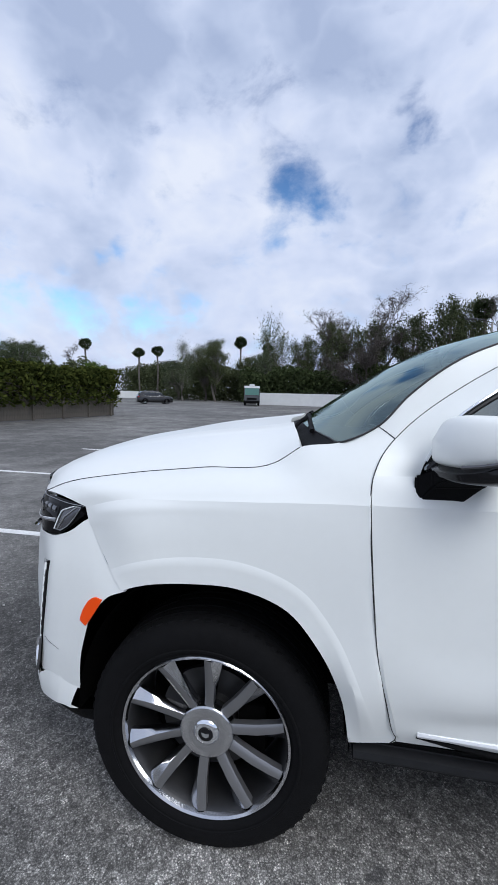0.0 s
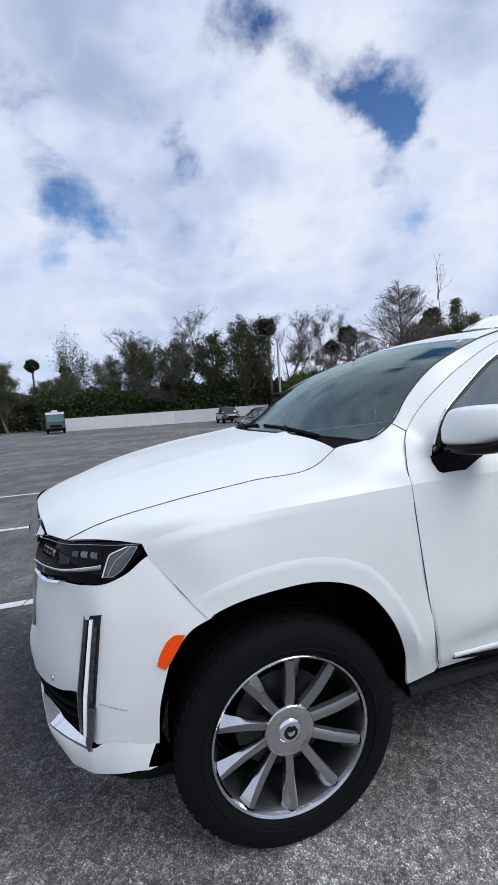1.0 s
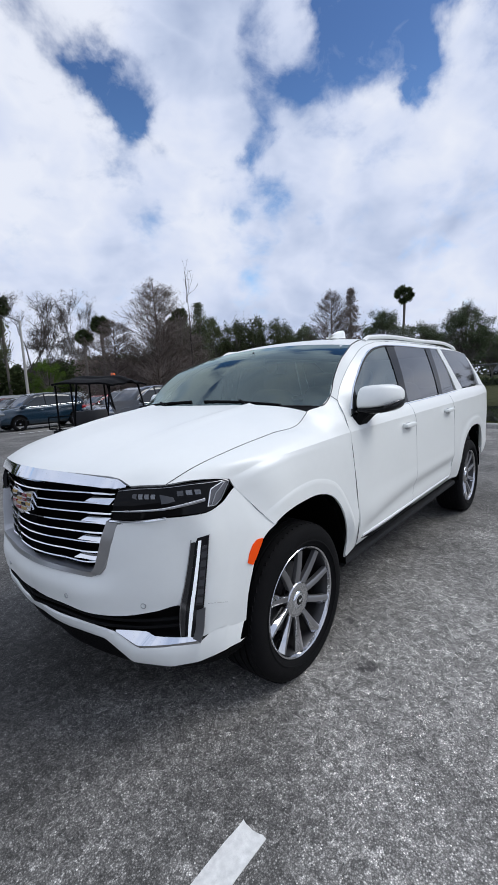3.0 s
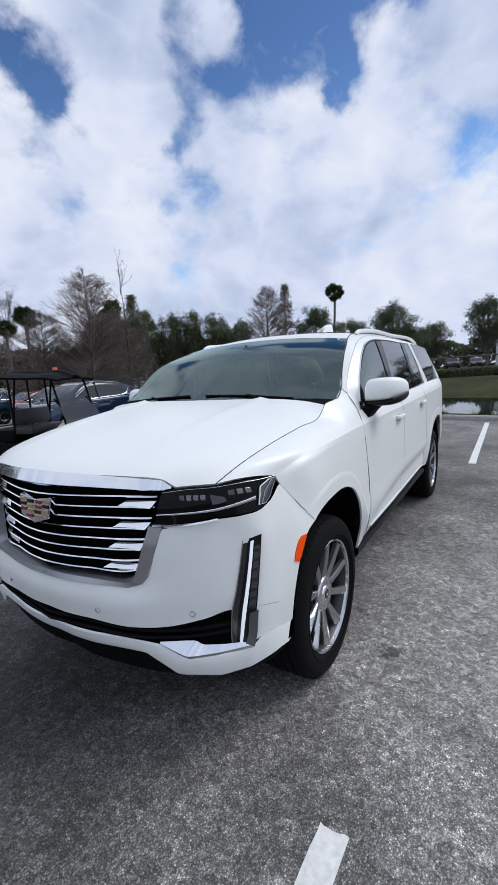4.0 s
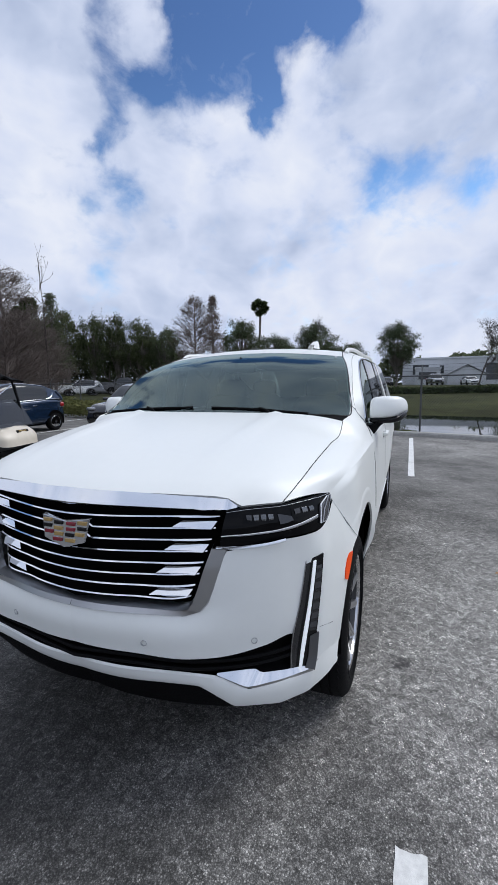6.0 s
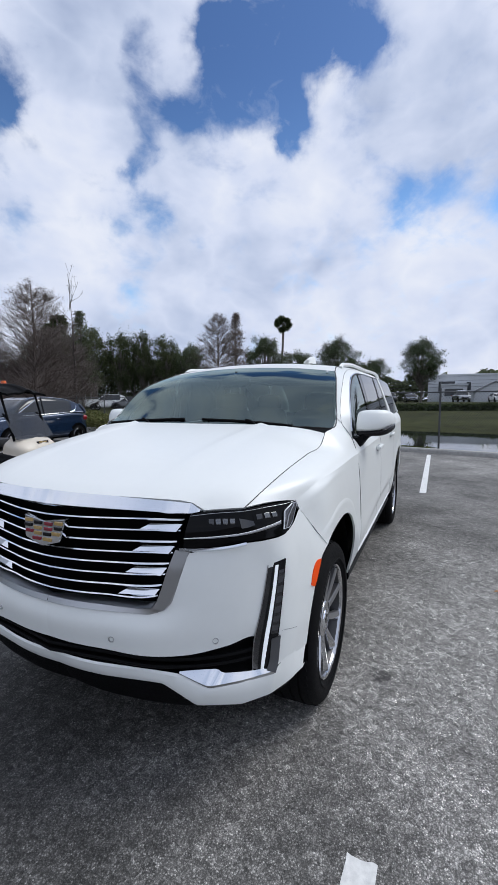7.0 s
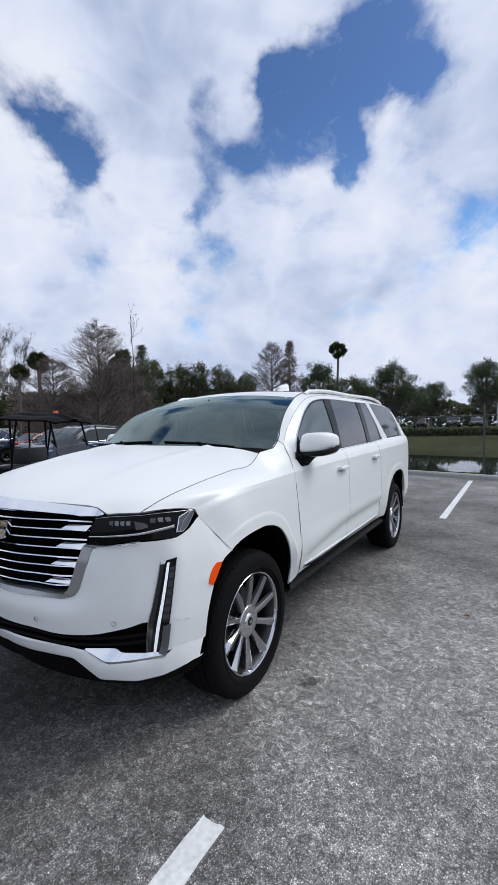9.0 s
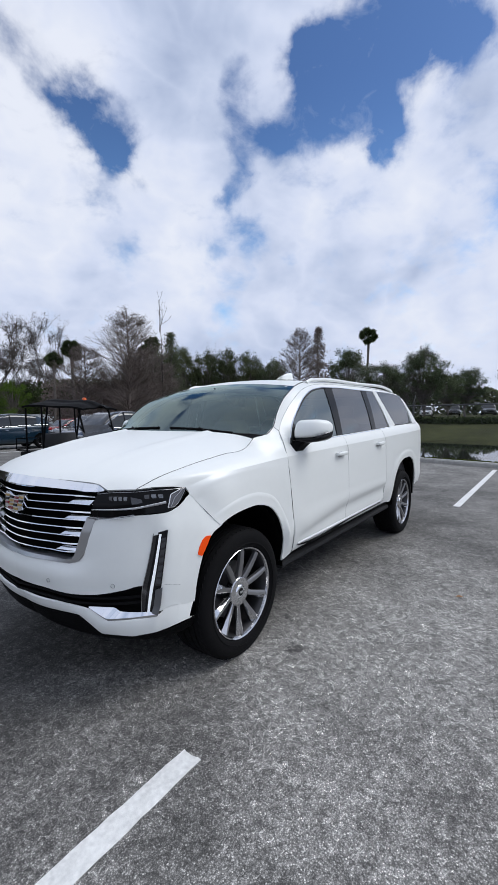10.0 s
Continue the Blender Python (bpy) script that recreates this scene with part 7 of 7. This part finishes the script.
            for k in range(7):
                a = 2 * math.pi * k / 7
                d, e = Vector((math.cos(a), 0, math.sin(a))), Vector((-math.sin(a), 0, math.cos(a)))
                p = Vector((xw, 0, R))
                bm.faces.new([bm.verts.new(p + d * R * .12 - e * R * .09), bm.verts.new(p + d * R * .62 - e * R * .13), bm.verts.new(p + d * R * .62 + e * R * .13), bm.verts.new(p + d * R * .12 + e * R * .09)])
            for v in bm.verts:
                v.co.y = -s * (w - .002 - v.co.y)
            part("rim", bm, rim or M_WHEELDARK, wh)
    bm = bmesh.new()
    super_ellipsoid(bm, (-L / 2 + .03, 0, H * .36), (.06, w * .58, H * .075), .4, .5, 24, 10)
    grl = part("grille", bm, M_BLACK, c)
    bm = bmesh.new()
    for q in (-.03, .03):
        tube(bm, [(-L / 2 - .025, -w * .5, H * .36 + q), (-L / 2 - .03, w * .5, H * .36 + q)], .008, 5)
    part("grille_bar", bm, M_CHROME, grl)
    bm = bmesh.new()
    box(bm, (-L / 2 + .05, -w * .86, clear * H * .85), (L / 2 - .05, w * .86, clear * H * .85 + .08), .02)
    part("underside", bm, M_DARK, c)
    if style == "pickup":
        bm = bmesh.new()
        box(bm, (.62 * L - L / 2, -w * .78, H * .60), (.97 * L - L / 2, w * .78, H * .647), .01)
        part("load_bed", bm, M_DARK, c)
    return c


P_NAVY = paint("dark blue car paint", (0.012, 0.032, 0.075), .5)
P_TEAL = paint("dark teal car paint", (0.008, 0.028, 0.05), .3)
P_RED = paint("dark red car paint", (0.22, 0.012, 0.016))
P_SILVER = paint("silver car paint", (0.42, 0.43, 0.44), .7)
P_BLACK = paint("black car paint", (0.012, 0.012, 0.013))
P_GREY = paint("grey car paint", (0.10, 0.105, 0.11), .5)
P_WHITE = paint("white car paint far", (0.75, 0.76, 0.76), 0)
ROW = "cars parked along the fence"
car("compact_suv", "dark blue compact SUV parked by the fence", 8.55, 13.2, 0, 4.16, 1.78, 1.74, P_NAVY, "compact", group=ROW, axles=(.19, .865), rim=M_BRIGHT)
car("compact_suv", "dark teal compact SUV parked in a row", 7.5, 20.7, 0, 4.2, 1.78, 1.72, P_TEAL, "compact", group=ROW, axles=(.19, .85), rim=M_BRIGHT)
car("suv_parked", "black SUV with a chrome-edged grille", 11.9, 9.5, 0, 4.8, 1.9, 1.70, P_BLACK, group=ROW)
car("suv_parked", "black SUV parked behind the golf cart", 11.0, 17.9, 0, 4.6, 1.88, 1.70, P_BLACK, group=ROW)
car("hatchback", "silver hatchback parked in a row", 8.6, 26.2, 0, 4.2, 1.78, 1.56, P_SILVER, group=ROW)
car("hatchback", "dark red hatchback parked in a row", 9.8, 31.6, 0, 4.2, 1.78, 1.55, P_RED, group=ROW)
car("sedan", "dark red sedan parked near the fence", 13.4, 24.6, 0, 4.7, 1.82, 1.46, P_RED, "sedan")
car("pickup_truck", "black pickup truck facing the lot", 11.0, 49.5, 90, 5.6, 2.0, 1.92, P_BLACK, "pickup")
car("suv_parked", "dark SUV standing in the empty lot", -22.4, 52.5, 215, 4.7, 1.9, 1.72, P_BLACK)
rnd = random.Random(5)
far_paints = [P_WHITE, P_WHITE, P_GREY, P_BLACK, P_SILVER, P_GREY, P_WHITE, P_BLACK]
first = {}
for i, (x, y) in enumerate([(33.5, 36.5), (35.6, 34.6), (37.4, 32.9), (39.2, 31.2), (41.0, 29.4), (42.8, 27.7), (44.6, 26.0), (46.4, 24.2), (48.2, 22.4), (31.6, 38.2), (73, 7), (75.5, 3.8), (77, -4), (74, -15), (76, -20.5), (73, 12), (72, 16), (78, -9.5)]):
    style = ("pickup", "suv", "sedan")[i % 3]
    k = (style, i % 8)
    nm = {"pickup": "pickup_truck", "suv": "suv_parked", "sedan": "sedan"}[style]
    lab = {"pickup": "pickup truck in the lot beyond the fence", "suv": "SUV in the lot beyond the fence", "sedan": "sedan in the lot beyond the fence"}[style]
    at_z = ground_height(x, y)
    if k in first:
        copy_thing(first[k], pose(x, y, at_z, 0, 0, -42))
    else:
        first[k] = car(nm, lab, x, y, -42 if i < 10 else 10, {"pickup": 5.7, "suv": 4.7, "sedan": 4.7}[style], 1.9, {"pickup": 1.92, "suv": 1.75, "sedan": 1.46}[style], far_paints[i % 8], style, at_z, "cars in the lot beyond the fence")

# motorhome by the far wall
M_RVGLASS = material("greenish windscreen", (0.10, 0.22, 0.19), 0.1)
rv = thing("motorhome", (-10.6, 61.5, 0), "boxy grey-green motorhome with a wide windscreen", "motorhome", 100)
for nm, lo, hi, mt, bv in (("body", (-3.4, -1.15, .45), (3.4, 1.15, 2.85), P_GREY, .12), ("windscreen", (-3.44, -1.0, 1.55), (-3.36, 1.0, 2.5), M_RVGLASS, .03), ("bumper", (-3.5, -1.15, .35), (-3.3, 1.15, .75), M_BLACK, .04), ("brow", (-3.43, -1.12, 2.52), (-3.3, 1.12, 2.82), P_WHITE, .03), ("air_conditioner", (-1.2, -.4, 2.85), (-.2, .4, 3.12), P_WHITE, .06), ("grille", (-3.45, -.7, .85), (-3.38, .7, 1.15), M_BLACK, .02)):
    bm = bmesh.new()
    box(bm, lo, hi, bv)
    part(nm, bm, mt, rv, smooth=False)
for xx in (-2.3, 1.8):
    for yy in (-1.0, 1.0):
        bm = bmesh.new()
        lathe(bm, [(.0005, -.13), (.38, -.13), (.42, -.08), (.42, .08), (.38, .13), (.0005, .13)], True, 24, (xx, yy, .42))
        part("wheel", bm, M_RUBBER, rv)

# ---- golf cart ----
M_CREAM = material("cream plastic", (0.66, 0.60, 0.50), 0.35, vary=0.08, scale=8)
M_CARTGLASS = glass_material("smoked cart windshield", (0.07, 0.075, 0.08), .05, 1.7)
M_ORANGE = material("orange beacon", (0.75, 0.13, 0.02), 0.25, coat=.5)
cart = thing("golf_cart", (3.77, 8.2, 0), "golf cart with black roof, cream cowl and orange beacon", "golf cart", -76)
bm = bmesh.new()
rf = [[(x, y, 1.825 - .05 * x + .11 * (1 - (y / .58) ** 2) * k - (.035 if abs(x) > .8 else 0)) for x, k in ((-1.06, .5), (-.8, .9), (0, 1), (.7, .95), (.92, .5))] for y in (-.58, -.4, -.13, -.10, .10, .13, .4, .58)]
for r in rf[3:5]:
    for i in range(5):
        r[i] = (r[i][0], r[i][1], r[i][2] + .018)
add_grid(bm, loft(rf, 24, 30))
outward(bm, (0, 0, 1))
flange(bm, .045)
part("roof", bm, M_BLACK, cart)
for y in (-.53, .53):
    for a, b in (((-.98, y, .55), (-.98, y, 1.80)), ((-.42, y, .55), (-.45, y, 1.82)), ((.95, y * .95, .80), (.68, y * .95, 1.80)), ((-.42, y, .95), (-.25, y, 1.80))):
        bm = bmesh.new()
        tube(bm, [a, b], .022, 8)
        part("roof_post", bm, M_BLACK, cart)
bm = bmesh.new()
add_grid(bm, np.array([[(1.06 - .30 * k, y, .84 + .52 * k) for y in (-.57, 0, .57)] for k in (0, .5, 1)]))
flange(bm, .005)
part("windshield", bm, M_CARTGLASS, cart)
bm = bmesh.new()
add_grid(bm, loft([[(.72, -.56, .50), (.80, -.58, .80), (.86, -.50, .93), (.80, -.42, .98)], [(1.18, -.50, .38), (1.16, -.50, .62), (1.05, -.40, .84), (.82, -.30, .95)], [(1.30, 0, .38), (1.27, 0, .64), (1.12, 0, .88), (.85, 0, .97)], [(1.18, .50, .38), (1.16, .50, .62), (1.05, .40, .84), (.82, .30, .95)], [(.72, .56, .50), (.80, .58, .80), (.86, .50, .93), (.80, .42, .98)]], 20, 28))
outward(bm, (.6, 0, .5))
flange(bm, .02)
for v in bm.verts:
    v.co.z = .46 + (v.co.z - .36) * .70
cowl = part("front_cowl", bm, M_CREAM, cart, "cream plastic front cowl")
tilt = Matrix.Rotation(radians(-28), 3, "Y")
for nm, mt, lo, hi in (("name_plate", M_BLACK, (1.19, -.17, .735), (1.215, .17, .79)), ("lettering", M_GOLD, (1.210, -.12, .752), (1.220, -.01, .775)), ("lettering", M_GOLD, (1.210, .02, .752), (1.220, .11, .775))):
    bm = bmesh.new()
    box(bm, lo, hi, .001)
    bmesh.ops.rotate(bm, cent=(1.2, 0, .76), verts=bm.verts[:], matrix=tilt)
    bmesh.ops.translate(bm, verts=bm.verts[:], vec=(0, 0, -.02))
    part(nm, bm, mt, cowl, smooth=False)
bm = bmesh.new()
box(bm, (-1.15, -.58, .28), (1.15, .58, .42), .05)
part("chassis", bm, M_BLACK, cart)
bm = bmesh.new()
box(bm, (-1.2, -.58, .42), (-.45, .58, .72), .08)
part("rear_body", bm, M_BLACK, cart)
for lo, hi in (((-.42, -.55, .60), (.08, .55, .78)), ((-.52, -.52, .80), (-.38, .52, 1.16))):
    bm = bmesh.new()
    box(bm, lo, hi, .06)
    part("seat", bm, M_CABIN, cart)
bm = bmesh.new()
for y in (-.45, .45):
    tube(bm, [(-1.0, y, .72), (-1.45, y, .72), (-1.45, y, 1.02)], .016, 6)
tube(bm, [(-1.45, -.45, 1.02), (-1.45, .45, 1.02)], .016, 6)
tube(bm, [(-1.45, -.45, .74), (-1.45, .45, .74)], .016, 6)
part("bag_rack", bm, M_BLACK, cart)
bm = bmesh.new()
tube(bm, [(.62, .25, .75), (.40, .25, 1.02)], .02, 6)
tube(bm, [(.40 + .09 * math.sin(a), .25 + .17 * math.cos(a), 1.03 + .14 * math.sin(a)) for a in np.linspace(0, 6.283, 25)], .014, 6)
part("steering_wheel", bm, M_BLACK, cart)
bm = bmesh.new()
lathe(bm, [(.055, 1.78), (.055, 1.94), (.045, 1.945)], False, 16, (0, .42, 0))
part("beacon_base", bm, M_BLACK, cart)
bm = bmesh.new()
lathe(bm, [(.058, 1.945), (.062, 2.0), (.052, 2.055), (.0005, 2.06)], False, 16, (0, .42, 0))
part("beacon", bm, M_ORANGE, cart)
for xx in (-.80, .80):
    for yy in (-.50, .50):
        bm = bmesh.new()
        lathe(bm, [(.0005, -.09), (.13, -.09), (.20, -.095), (.225, -.06), (.225, .06), (.20, .095), (.13, .09), (.0005, .09)], True, 24, (xx, yy, .225))
        wh = part("wheel", bm, M_RUBBER, cart)

# ---- grit and leaf scraps on the asphalt ----
rnd = random.Random(21)
bm = bmesh.new()
for _ in range(70):
    x, y = rnd.uniform(-2.4, 4.0), rnd.uniform(-3.0, 1.4)
    if -1.05 < x and y > -.25:
        continue
    r = rnd.uniform(.003, .009)
    ring = [(x + r * rnd.uniform(.6, 1.1) * math.cos(a), y + r * rnd.uniform(.6, 1.1) * math.sin(a), .0005) for a in np.linspace(0, 5.4, 6)]
    extrude_outline(bm, ring, (0, 0, r * .6))
tagged(part("grit", bm, M_CONCRETE, smooth=False), "small pale pebbles scattered on the asphalt", "pebbles", kind="stuff")
M_DRY = material("dry brown leaf", (0.30, 0.15, 0.06), 0.8, vary=0.3, scale=60)
for x, y, a in ((1.72, -1.02, 40), (3.2, -1.9, 110), (-1.6, -.9, 75)):
    bm = bmesh.new()
    pts = [(0, -.030, .002), (.012, -.012, .006), (.014, .008, .008), (0, .034, .003), (-.013, .010, .007), (-.012, -.010, .005)]
    extrude_outline(bm, pts, (0, 0, .0012))
    ob = part("fallen_leaf", bm, M_DRY, smooth=False)
    ob.matrix_world = pose(x, y, .001, 0, 0, a)
    tagged(ob, "dry brown leaf lying on the asphalt", "leaf", "fallen leaves")
